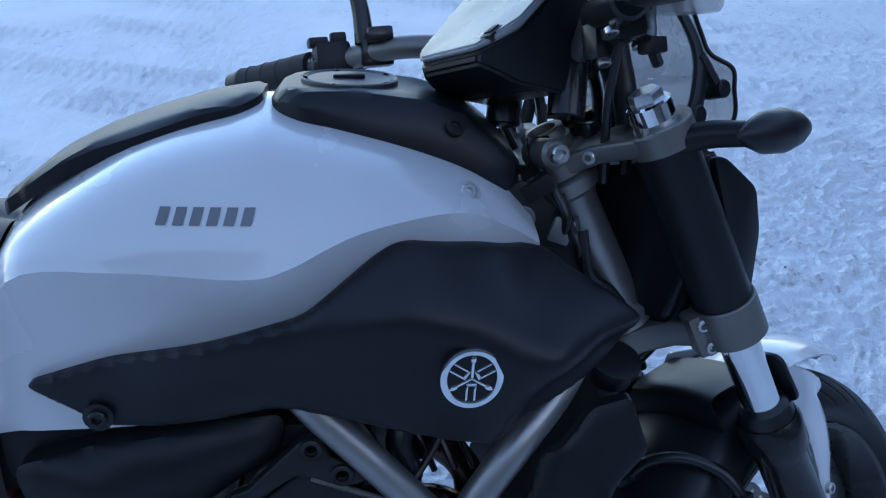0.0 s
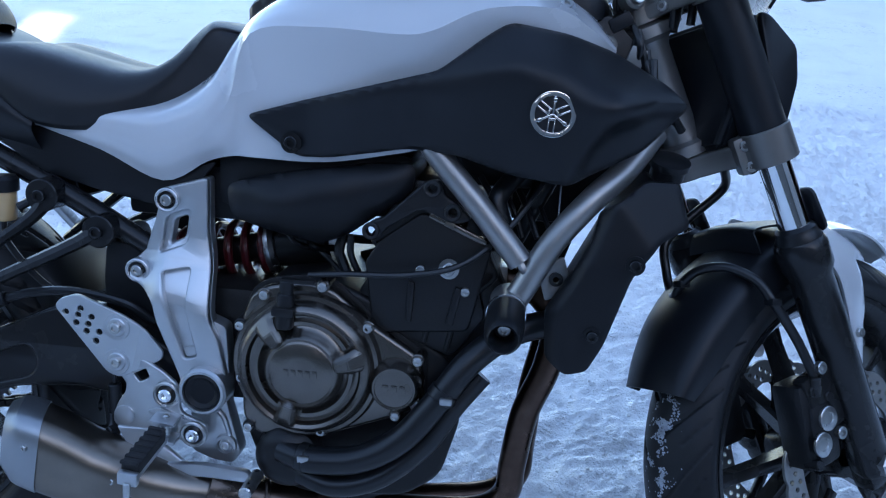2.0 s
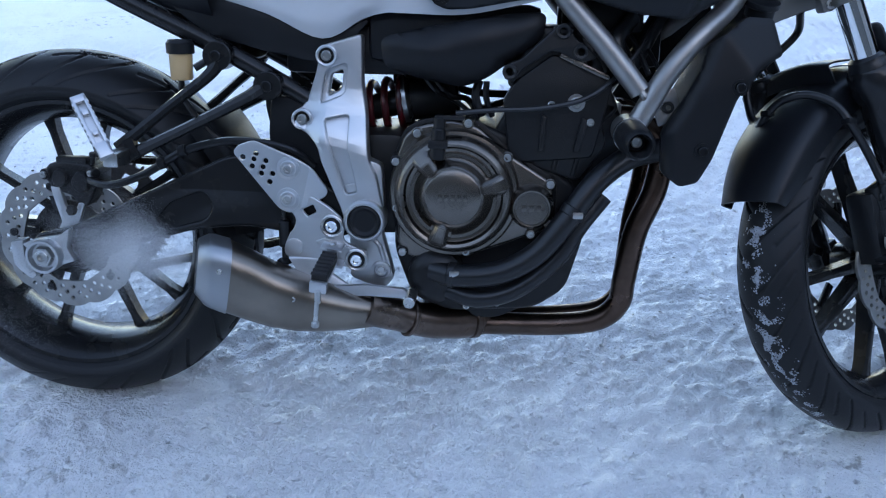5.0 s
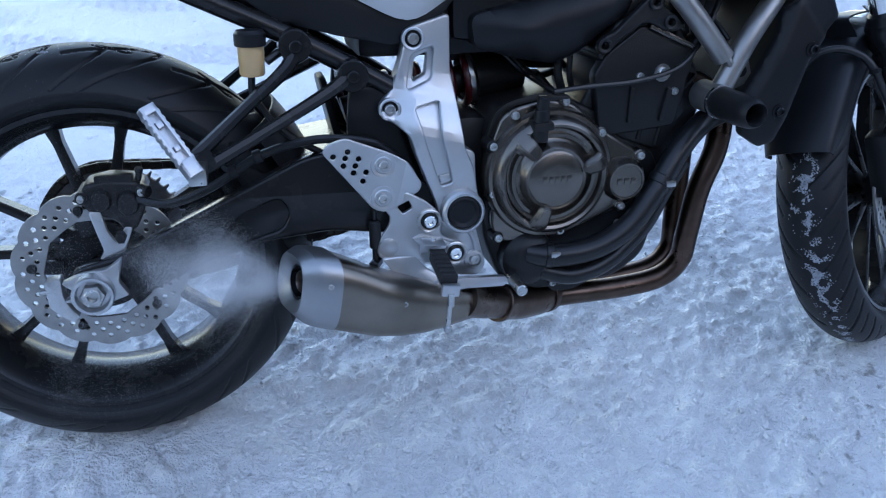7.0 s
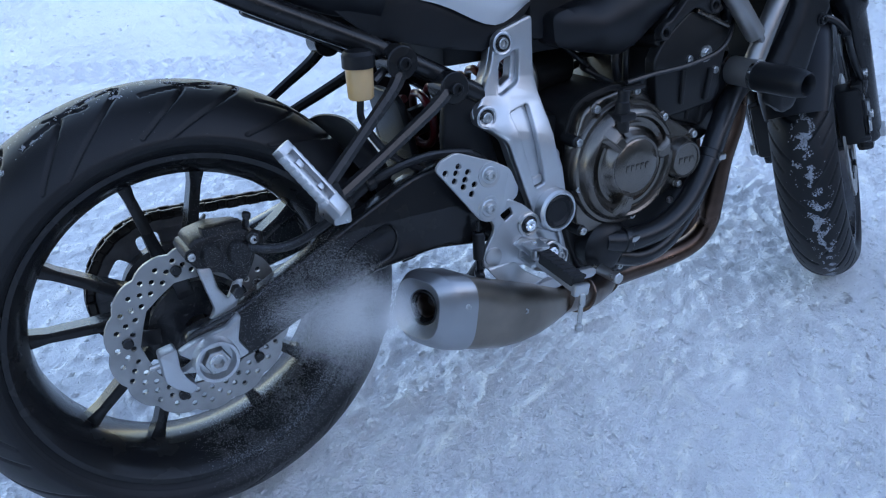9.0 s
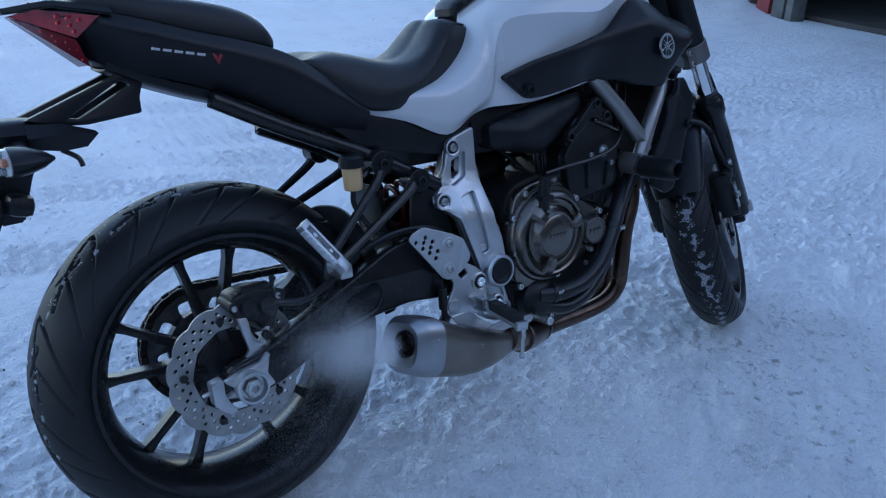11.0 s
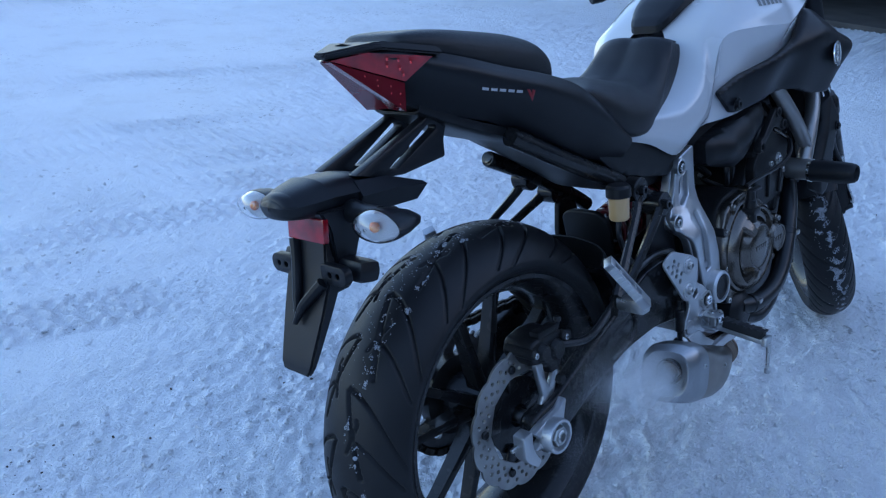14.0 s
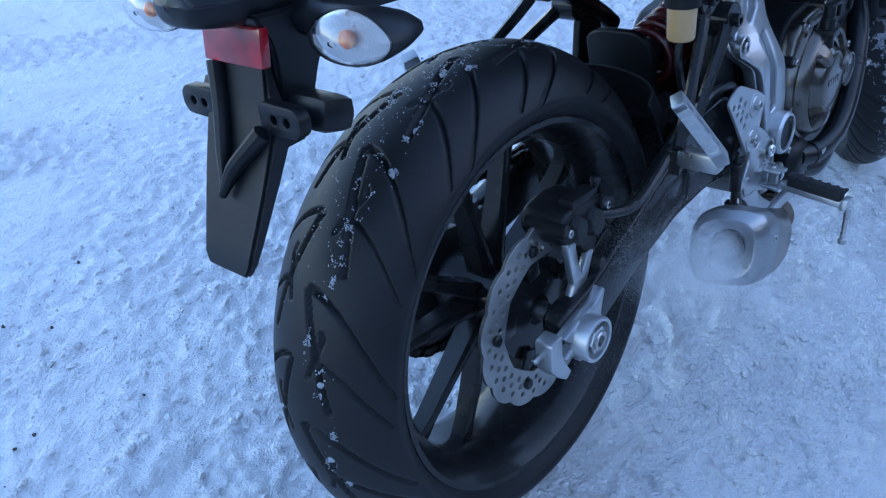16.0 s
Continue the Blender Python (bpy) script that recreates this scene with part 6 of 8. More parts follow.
# ---- engine ----
engine = part("engine_block", merge(
    plate(rounded([(0.575, 0.50), (0.60, 0.530), (0.69, 0.545), (0.76, 0.515), (0.86, 0.44), (0.875, 0.36), (0.85, 0.27), (0.80, 0.235), (0.66, 0.225), (0.60, 0.25), (0.57, 0.33)], 0.02), -0.125, 0.13, (), 0.008, res=2),
    plate(rounded([(0.70, 0.48), (0.745, 0.56), (0.775, 0.625), (0.825, 0.655), (0.90, 0.60), (0.935, 0.52), (0.90, 0.43), (0.82, 0.40)], 0.012), -0.118, 0.118, (), 0.01, res=2)), ENGINE_BLACK, bike, "black twin-cylinder engine block")
part("cylinder_head", plate(rounded([(0.742, 0.600), (0.770, 0.650), (0.826, 0.672), (0.880, 0.640), (0.915, 0.565), (0.885, 0.535), (0.80, 0.56)], 0.008), -0.132, 0.132, [circle(0.752, 0.608, 0.008), circle(0.862, 0.634, 0.007)], 0.006, res=2), ENGINE_BLACK, engine)
part("head_cover", plate(rounded([(0.765, 0.645), (0.79, 0.685), (0.85, 0.682), (0.885, 0.64)], 0.012), -0.11, 0.11, (), 0.008), ENGINE_BLACK, engine)
part("cylinder_rib", plate(rounded([(0.819, 0.641), (0.823, 0.648), (0.896, 0.616), (0.898, 0.606)], 0.003), -0.142, -0.126, (), 0.002), BRONZE, engine)
part("cylinder_pad", plate(rounded([(0.770, 0.56), (0.80, 0.60), (0.88, 0.575), (0.90, 0.51), (0.86, 0.45), (0.785, 0.475)], 0.012), -0.130, -0.112, (), 0.005), ENGINE_BLACK, engine)
for a in ((0.79, 0.50, 0.80, 0.565), (0.82, 0.47, 0.835, 0.545), (0.85, 0.46, 0.868, 0.54)):
    part("casting_rib", tube([(a[0], -0.130, a[1]), (a[2], -0.130, a[3])], 0.004, 8, smooth=False), ENGINE_BLACK, engine)
hanger = part("engine_hanger", plate(rounded([(0.736, 0.618), (0.746, 0.632), (0.762, 0.637), (0.815, 0.688), (0.834, 0.690), (0.840, 0.670), (0.857, 0.661), (0.876, 0.642), (0.862, 0.636), (0.846, 0.636), (0.821, 0.648), (0.808, 0.650), (0.768, 0.624), (0.754, 0.607), (0.740, 0.606)], 0.006), -0.146, -0.132, [circle(0.747, 0.619, 0.0055, 14), circle(0.824, 0.679, 0.005, 14), circle(0.851, 0.650, 0.005, 14)], 0.003, res=2), ENGINE_BLACK, engine, "black cast engine hanger plate with bolt eyes")
for x, z in ((0.747, 0.619), (0.824, 0.679), (0.851, 0.650)):
    part("hanger_eye", lathe([(0, 0.0115), (0.003, 0.0112), (0.004, 0.0098), (0.003, 0.0064), (-0.002, 0.006)], (x, -0.146, z), (0, -1, 0), 22), ENGINE_BLACK, hanger)
part("head_pad", plate(rounded([(0.757, 0.606), (0.811, 0.646), (0.892, 0.615), (0.903, 0.602), (0.878, 0.490), (0.752, 0.478), (0.738, 0.575)], 0.008), -0.136, -0.112, (), 0.004, res=2), ENGINE_BLACK, engine)
part("head_web", plate(rounded([(0.795, 0.500), (0.803, 0.498), (0.806, 0.552), (0.797, 0.556)], 0.003), -0.1415, -0.134, (), 0.002), ENGINE_BLACK, engine)
part("head_web", plate(rounded([(0.848, 0.500), (0.858, 0.498), (0.868, 0.548), (0.859, 0.552)], 0.003), -0.1415, -0.134, (), 0.002), ENGINE_BLACK, engine)
bolt(engine, (0.849, -0.1362, 0.574), 0.0085, (0, -1, 0), STEEL, washer=True)
for x, z in ((0.812, 0.570), (0.872, 0.545)):
    bolt(engine, (x, -0.1362, z), 0.006, (0, -1, 0), STEEL)
cc = Vector((0.667, 0, 0.431))
case_out = rounded([(0.590, 0.523), (0.612, 0.536), (0.660, 0.545), (0.70, 0.538), (0.750, 0.495), (0.82, 0.452), (0.822, 0.385), (0.80, 0.370), (0.69, 0.328), (0.60, 0.322), (0.578, 0.345), (0.574, 0.48)], 0.012)
clutch = part("clutch_cover", merge(plate(case_out, -0.150, -0.122, (), 0.006, res=2),
                                    lathe([(0.13, 0.104), (0.150, 0.102), (0.157, 0.098), (0.158, 0.093), (0.165, 0.0905), (0.173, 0.086), (0.1755, 0.081), (0.1735, 0.077), (0.167, 0.0735), (0.1655, 0.069), (0.1655, 0.060), (0.170, 0.0535), (0.179, 0.0500), (0.1825, 0.0465), (0.1815, 0.043), (0.1835, 0.040), (0.1850, 0.02), (0.1852, 0)], (cc.x, 0, cc.z), (0, -1, 0), 72)), BRONZE, bike, "bronze painted round clutch cover")
part("gasket", plate([(cc.x + (x - cc.x) * 1.045, cc.z + (z - cc.z) * 1.045) for x, z in case_out], -0.128, -0.120, (), 0.002), ENGINE_BLACK, clutch)
for a in (131, 16, -108):
    ca, sa = math.cos(radians(a)), math.sin(radians(a))
    pts3 = []
    for r, w, y in ((0.044, 0.0075, -0.184), (0.049, 0.0105, -0.190), (0.066, 0.0135, -0.188), (0.080, 0.0165, -0.179), (0.090, 0.0180, -0.166)):
        pts3.append([(cc.x + ca * r - sa * q, y2, cc.z + sa * r + ca * q) for q, y2 in ((-w, -0.160), (-w, y + 0.006), (-w * 0.55, y), (w * 0.55, y), (w, y + 0.006), (w, -0.160))])
    b = loft(pts3)
    bmesh.ops.bevel(b, geom=b.edges[:], offset=0.0012, segments=2, affect="EDGES")
    part("cover_claw", b, BRONZE, clutch, sharp=25)
for a0, a1, r0, r1, y in ((30, 117, 0.0615, 0.0665, -0.1705), (146, 236, 0.0615, 0.0665, -0.1705), (-92, 0, 0.0615, 0.0665, -0.1705)):
    rings = []
    for k in range(13):
        a = radians(a0 + (a1 - a0) * k / 12)
        rings.append([(cc.x + r * math.cos(a), yy, cc.z + r * math.sin(a)) for r, yy in ((r0, -0.160), (r0, y), (r1, y), (r1, -0.160))])
    part("arc_ridge", loft(rings), BRONZE, clutch)
for k in range(5):
    part("marking_bar", box((0.648 + 0.0095 * k, -0.1853, 0.431), (0.0065, 0.0014, 0.010), 0.0005), BRONZE, clutch)
oil = part("oil_cap", lathe([(0.12, 0.036), (0.158, 0.035), (0.163, 0.0315), (0.168, 0.0305), (0.171, 0.0285), (0.1705, 0.026), (0.169, 0.0255), (0.169, 0)], (0.788, 0, 0.415), (0, -1, 0), 40), BRONZE, clutch, "round bronze inspection cap")
for k in range(3):
    part("marking_bar", box((0.7765 + 0.0115 * k, -0.1695, 0.415), (0.008, 0.0014, 0.0095), 0.0005), BRONZE, clutch)
for x, z in ((0.687, 0.541), (0.609, 0.524), (0.576, 0.479), (0.577, 0.406), (0.587, 0.334), (0.688, 0.338), (0.789, 0.370), (0.815, 0.388), (0.816, 0.450), (0.748, 0.490)):
    part("bolt_boss", rod((x, -0.118, z), (x, -0.152, z), 0.010, 0.009, 18), BRONZE if x > 0.6 else ENGINE_BLACK, clutch)
    bolt(clutch, (x, -0.152, z), 0.0062)
for x, z in ((0.633, 0.269), (0.797, 0.333), (0.851, 0.345), (0.620, 0.300), (0.74, 0.245), (0.69, 0.238)):
    bolt(engine, (x, -0.127, z), 0.0058)
# clutch arm and cable
arm_c = part("clutch_arm", moved((0, -0.022, 0), rod((0.641, -0.150, 0.488), (0.644, -0.150, 0.535), 0.0125, 0.011), rod((0.644, -0.150, 0.530), (0.645, -0.150, 0.552), 0.009), box((0.643, -0.150, 0.512), (0.03, 0.03, 0.012), 0.003), box((0.660, -0.150, 0.552), (0.045, 0.012, 0.006), 0.002)), ENGINE_BLACK, engine, "clutch release arm")
part("clutch_cable", tube([(0.668, -0.152, 0.556), (0.72, -0.155, 0.562), (0.80, -0.158, 0.568), (0.87, -0.156, 0.588), (0.93, -0.12, 0.64), (0.98, -0.08, 0.72)], 0.004, 8), HOSE, bike, "thin black clutch cable")
# water hoses low on the engine
hose = part("water_hose", tube([(0.635, -0.152, 0.305), (0.68, -0.168, 0.302), (0.745, -0.172, 0.312), (0.80, -0.170, 0.345), (0.845, -0.162, 0.40), (0.885, -0.148, 0.455), (0.935, -0.125, 0.49), (0.985, -0.10, 0.50)], 0.0185, 18), HOSE, bike, "thick black water hose")
for i, (p, q) in enumerate((((0.848, -0.161, 0.403), (0.856, -0.159, 0.416)), ((0.662, -0.163, 0.303), (0.674, -0.166, 0.302)))):
    part("hose_clamp", rod(p, q, 0.0205, seg=20), HOSE, hose)
    part("clamp_ear", box((p[0] + 0.01, p[1] - 0.018, p[2] + 0.006), (0.016, 0.008, 0.010), 0.002), STEEL, hose)
hose2 = part("water_hose", tube([(0.66, -0.150, 0.272), (0.71, -0.160, 0.263), (0.77, -0.158, 0.280), (0.83, -0.150, 0.330), (0.865, -0.142, 0.385), (0.90, -0.13, 0.43)], 0.0155, 16), HOSE, bike, "thin black water hose")
part("water_pump", merge(lathe([(0.11, 0.046), (0.15, 0.044), (0.162, 0.034), (0.166, 0.02), (0.166, 0)], (0.640, 0, 0.293), (0, -1, 0), 36), box((0.66, -0.13, 0.268), (0.06, 0.05, 0.03), 0.008)), ENGINE_BLACK, engine, "black water pump housing")
part("sump", plate(rounded([(0.60, 0.255), (0.80, 0.262), (0.785, 0.228), (0.74, 0.206), (0.65, 0.205)], 0.012), -0.10, 0.11, (), 0.006), ENGINE_BLACK, engine)

# ---- exhaust ----
pipes = part("header_pipe", tube([(0.905, -0.055, 0.545), (0.955, -0.062, 0.540), (0.992, -0.078, 0.50), (0.987, -0.088, 0.435), (0.962, -0.090, 0.365), (0.950, -0.088, 0.285), (0.944, -0.082, 0.235), (0.910, -0.075, 0.202), (0.84, -0.068, 0.188), (0.74, -0.070, 0.186), (0.66, -0.085, 0.190)], 0.0195, 20), EXHAUST, bike, "heat-browned steel header pipe")
part("header_pipe", tube([(0.905, 0.055, 0.545), (0.955, 0.055, 0.540), (0.990, 0.045, 0.50), (0.985, 0.020, 0.435), (0.970, -0.005, 0.365), (0.962, -0.02, 0.285), (0.956, -0.025, 0.235), (0.920, -0.028, 0.202), (0.84, -0.030, 0.188), (0.74, -0.045, 0.186), (0.66, -0.075, 0.190)], 0.0195, 20), EXHAUST, bike, "heat-browned steel header pipe")
part("collector", tube([(0.72, -0.062, 0.190), (0.68, -0.085, 0.194), (0.63, -0.115, 0.204), (0.585, -0.140, 0.220), (0.53, -0.165, 0.243)], [0.026, 0.031, 0.030, 0.027, 0.030], 24), EXHAUST, pipes)
for p, q in (((0.705, -0.070, 0.192), (0.694, -0.077, 0.1935)), ((0.600, -0.132, 0.214), (0.594, -0.1355, 0.2165))):
    part("weld_bead", rod(p, q, 0.0325, seg=24), EXHAUST, pipes)
pair("pipe_flange", box((0.918, -0.055, 0.545), (0.012, 0.07, 0.05), 0.004), STEEL, pipes)


def faceted(x, y, z, a, b, k=1.0, tilt=0.38, power=0.62, n=48):
    """A ring of the muffler: a rounded octagon whose outer and upper sides lie further forward."""
    ring = []
    for i in range(n):
        t = 2 * math.pi * i / n
        dy = a * k * abs(math.cos(t)) ** power * (1 if math.cos(t) > 0 else -1)
        dz = b * k * abs(math.sin(t)) ** power * (1 if math.sin(t) > 0 else -1)
        ring.append((x + 0.16 * dz - tilt * dy, y + dy, z + dz))
    return ring


muf = part("muffler", loft([faceted(x, y, z, a, b, 1.0, q, e) for x, y, z, a, b, q, e in (
    (0.570, -0.149, 0.230, 0.024, 0.023, 0.10, 1.0), (0.540, -0.155, 0.232, 0.028, 0.026, 0.14, 0.95), (0.500, -0.163, 0.237, 0.037, 0.033, 0.20, 0.85), (0.460, -0.171, 0.244, 0.043, 0.040, 0.26, 0.75),
    (0.420, -0.178, 0.254, 0.047, 0.046, 0.32, 0.68), (0.380, -0.184, 0.266, 0.048, 0.050, 0.36, 0.64), (0.340, -0.189, 0.284, 0.048, 0.054, 0.38, 0.62), (0.309, -0.193, 0.297, 0.048, 0.055, 0.38, 0.62))]), MUFFLER, bike, "short brushed steel muffler under the engine", sharp=28)
part("end_cap", loft([faceted(x, y, z, 0.0485, 0.0555, k, 0.38, e) for x, y, z, k, e in (
    (0.313, -0.1930, 0.2960, 1.00, 0.62), (0.313, -0.1930, 0.2960, 1.025, 0.62), (0.288, -0.1945, 0.3040, 1.0, 0.62), (0.280, -0.1950, 0.3065, 0.965, 0.64), (0.268, -0.1955, 0.3105, 0.80, 0.68), (0.2645, -0.1957, 0.3115, 0.75, 0.70),
    (0.2650, -0.1957, 0.3115, 0.71, 0.74), (0.271, -0.1955, 0.3110, 0.56, 0.9), (0.274, -0.1955, 0.3110, 0.47, 1.0), (0.280, -0.1950, 0.3100, 0.455, 1.0), (0.312, -0.1940, 0.3050, 0.44, 1.0))]), MUFFLER_CAP, muf, "satin silver muffler end cap", sharp=24)
part("outlet", lathe([(-0.012, 0.0235), (0.000, 0.0230), (0.001, 0.0215), (-0.006, 0.0205), (-0.010, 0.0200), (-0.05, 0.0195), (-0.05, 0)], (0.275, -0.1955, 0.311), (-0.92, -0.35, 0.15), 32), SATIN, muf, "black exhaust outlet")
part("inner_pipe", lathe([(-0.045, 0.0165), (-0.006, 0.0165), (-0.0045, 0.0155), (-0.006, 0.0145), (-0.045, 0.0145)], (0.275, -0.1955, 0.311), (-0.92, -0.35, 0.15), 28), EXHAUST, muf, "sooty steel pipe inside the outlet")
for p, d in (((0.318, -0.2415, 0.318), (-0.3, -1, 0.1)), ((0.426, -0.2235, 0.272), (-0.3, -1, 0.1))):
    bolt(muf, p, 0.0042, d)

# ---- radiator ----
rad_out = rounded([(1.033, 0.664), (1.087, 0.704), (1.129, 0.702), (1.145, 0.651), (1.107, 0.632), (1.077, 0.589), (1.050, 0.500), (1.032, 0.464), (1.006, 0.457), (0.979, 0.476), (0.975, 0.535), (1.002, 0.582), (1.026, 0.630)], 0.007)


def rad_w(x, z):
    """The radiator cover: a flat face with a bevelled rear edge and a front facet that turns in above a slanted fold."""
    rear = float(np.interp(z, (0.457, 0.535, 0.582, 0.664), (0.976, 0.975, 1.002, 1.033)))
    w = 0.176 - 0.10 * max(0.0, z - 0.60)
    w -= 0.85 * max(0.0, 0.016 - (x - rear))
    fold = (x - 1.075) * 0.80 + (z - 0.655) * 0.62
    return w - 0.55 * max(0.0, fold)


for s in (1, -1):
    b = shell(rad_out, rad_w, 0.012, 0.003, 0.006)
    if s < 0:
        bmesh.ops.transform(b, matrix=Matrix.Translation((-0.045, 0.03, 0.02)), verts=b.verts)
    rc = part("radiator_cover", b if s > 0 else flipped(b), PLASTIC, bike, "black plastic radiator side cover")
    for x, z in ((1.079, 0.606), (1.035, 0.512)) if s > 0 else ():
        part("boss", lathe([(0, 0.012), (0.003, 0.012), (0.003, 0.008), (0, 0.008)], (x, -s * (rad_w(x, z) - 0.001), z), (0, -s, 0), 24), PLASTIC, rc)
        bolt(rc, (x, -s * rad_w(x, z), z), 0.0075, (0, -s, 0), SATIN)
rad = part("radiator", box((1.062, 0, 0.59), (0.03, 0.23, 0.235), 0.006, Matrix.Rotation(radians(26), 4, "Y")), CORE, bike, "black radiator behind the front wheel")
part("filler_neck", lathe([(0, 0.022), (0.014, 0.022), (0.016, 0.026), (0.024, 0.026), (0.026, 0.02), (0.026, 0)], (1.118, -0.085, 0.705), (0.1, -0.35, 1), 24), PLASTIC, rad, "black radiator cap")
part("horn", lathe([(0, 0.02), (0.01, 0.036), (0.026, 0.037), (0.03, 0.03), (0.03, 0)], (1.10, 0.03, 0.70), (0.9, -0.3, 0.1), 28), ENGINE_BLACK, rad)

# ---- steering head and fork ----
neck = part("steering_neck", lathe([(0, 0.022), (0, 0.035), (0.015, 0.035), (0.02, 0.0265), (0.150, 0.0265), (0.160, 0.030), (0.166, 0.0385), (0.180, 0.0390), (0.183, 0.036), (0.187, 0.022)], on_axis(0.80), AXIS, 28), FRAME, bike, "grey steering neck of the frame")
pair("neck_tube", tube([(1.045, -0.02, 0.845), (1.0, -0.06, 0.83), (0.94, -0.08, 0.80)], [0.022, 0.02, 0.02], 14), FRAME, neck)
pair("down_tube", tube([(1.075, -0.015, 0.80), (1.085, -0.065, 0.77), (1.085, -0.08, 0.745)], 0.019, 14), FRAME, neck)
pair("neck_side", plate(rounded([(0.97, 0.86), (1.03, 0.905), (1.065, 0.87), (1.10, 0.79), (1.06, 0.76), (1.0, 0.80)], 0.01), -0.06, -0.03), ENGINE_BLACK, neck)


def clamp_plate(h, thick, off, ylegs, neck_r, leg_r):
    """A fork clamp seen along the steering axis: round ends for both legs and the stem."""
    out = []
    for cx, cy, r, a0, a1 in ((off, -ylegs, leg_r, 180, 360), (off, ylegs, leg_r, 0, 180), (0, 0, neck_r, 120, 240)):
        for k in range(13):
            a = radians(a0 + (a1 - a0) * k / 12)
            out.append((cx + r * math.cos(a), cy + r * math.sin(a)))
    # front hollow between the legs
    out.insert(13, (off - 0.002, -ylegs * 0.45))
    out.insert(14, (off - 0.006, 0.0))
    out.insert(15, (off - 0.002, ylegs * 0.45))
    out = out[:16] + out[16:29] + [(0.0, ylegs * 0.55)] + out[29:] + [(0.0, -ylegs * 0.55)]
    bm = plate(out, -thick / 2, thick / 2, (), 0.004, plane="xy", res=2)
    m = Matrix((FWD.to_4d(), Vector((0, 1, 0, 0)), AXIS.to_4d(), (0, 0, 0, 1))).transposed()
    m.col[3] = (*on_axis(h), 1)
    m[3][0] = m[3][1] = m[3][2] = 0
    bmesh.ops.transform(bm, matrix=m, verts=bm.verts)
    return bm


OFF, LEG = 0.041, 0.103
fork = part("lower_fork_clamp", merge(clamp_plate(0.783, 0.030, OFF, LEG, 0.034, 0.033), mirrored(rod(on_axis(0.762, OFF, -LEG), on_axis(0.808, OFF, -LEG), 0.0335, seg=32))), CLAMP, bike, "grey lower fork clamp", TURNED)
for s in (1, -1):
    part("clamp_split", box(on_axis(0.783, 0.016, -s * 0.086), (0.030, 0.026, 0.050), 0.006, Matrix.Rotation(-RAKE, 4, "Y") @ Matrix.Rotation(radians(-28 * s), 4, "Z")), CLAMP, fork)
    for h in (0.768, 0.796):
        bolt(fork, on_axis(h, 0.010, -s * 0.0945), 0.0070, (-0.62, -s, -0.3), STEEL)
        part("bolt_seat", lathe([(0, 0.0108), (0.0012, 0.0105), (0.0008, 0.0085), (0, 0.0085)], on_axis(h, 0.0095, -s * 0.0945), (-0.62, -s, -0.3), 20), SATIN, fork)
top = part("top_fork_clamp", merge(clamp_plate(0.998, 0.020, OFF, LEG, 0.036, 0.034), mirrored(rod(on_axis(0.984, OFF, -LEG), on_axis(1.008, OFF, -LEG), 0.034, seg=32))), CLAMP, bike, "grey top fork clamp", TURNED)
part("stem_nut", lathe([(0, 0.026), (0.012, 0.026), (0.013, 0.0245), (0.013, 0.0225), (0.022, 0.0220), (0.023, 0.0205), (0.023, 0.0150), (0.017, 0.0140), (0.017, 0)], on_axis(1.008), AXIS, 36), CLAMP, top, "grey stem nut with stepped rings")
part("stem_boss", lathe([(-0.012, 0.037), (0.010, 0.037), (0.013, 0.034), (0.013, 0.024)], on_axis(0.998), AXIS, 40), CLAMP, top)
part("pinch_boss", rod((1.040, -0.004, 0.9155), (1.031, -0.046, 0.9125), 0.0145, seg=28, bev=0.003), CLAMP, top)
part("pinch_slot", box((1.037, -0.018, 0.915), (0.031, 0.003, 0.031), 0.001), SATIN, top)
bolt(top, (1.0308, -0.0465, 0.9124), 0.0095, (-0.2, -1, -0.07), STEEL)
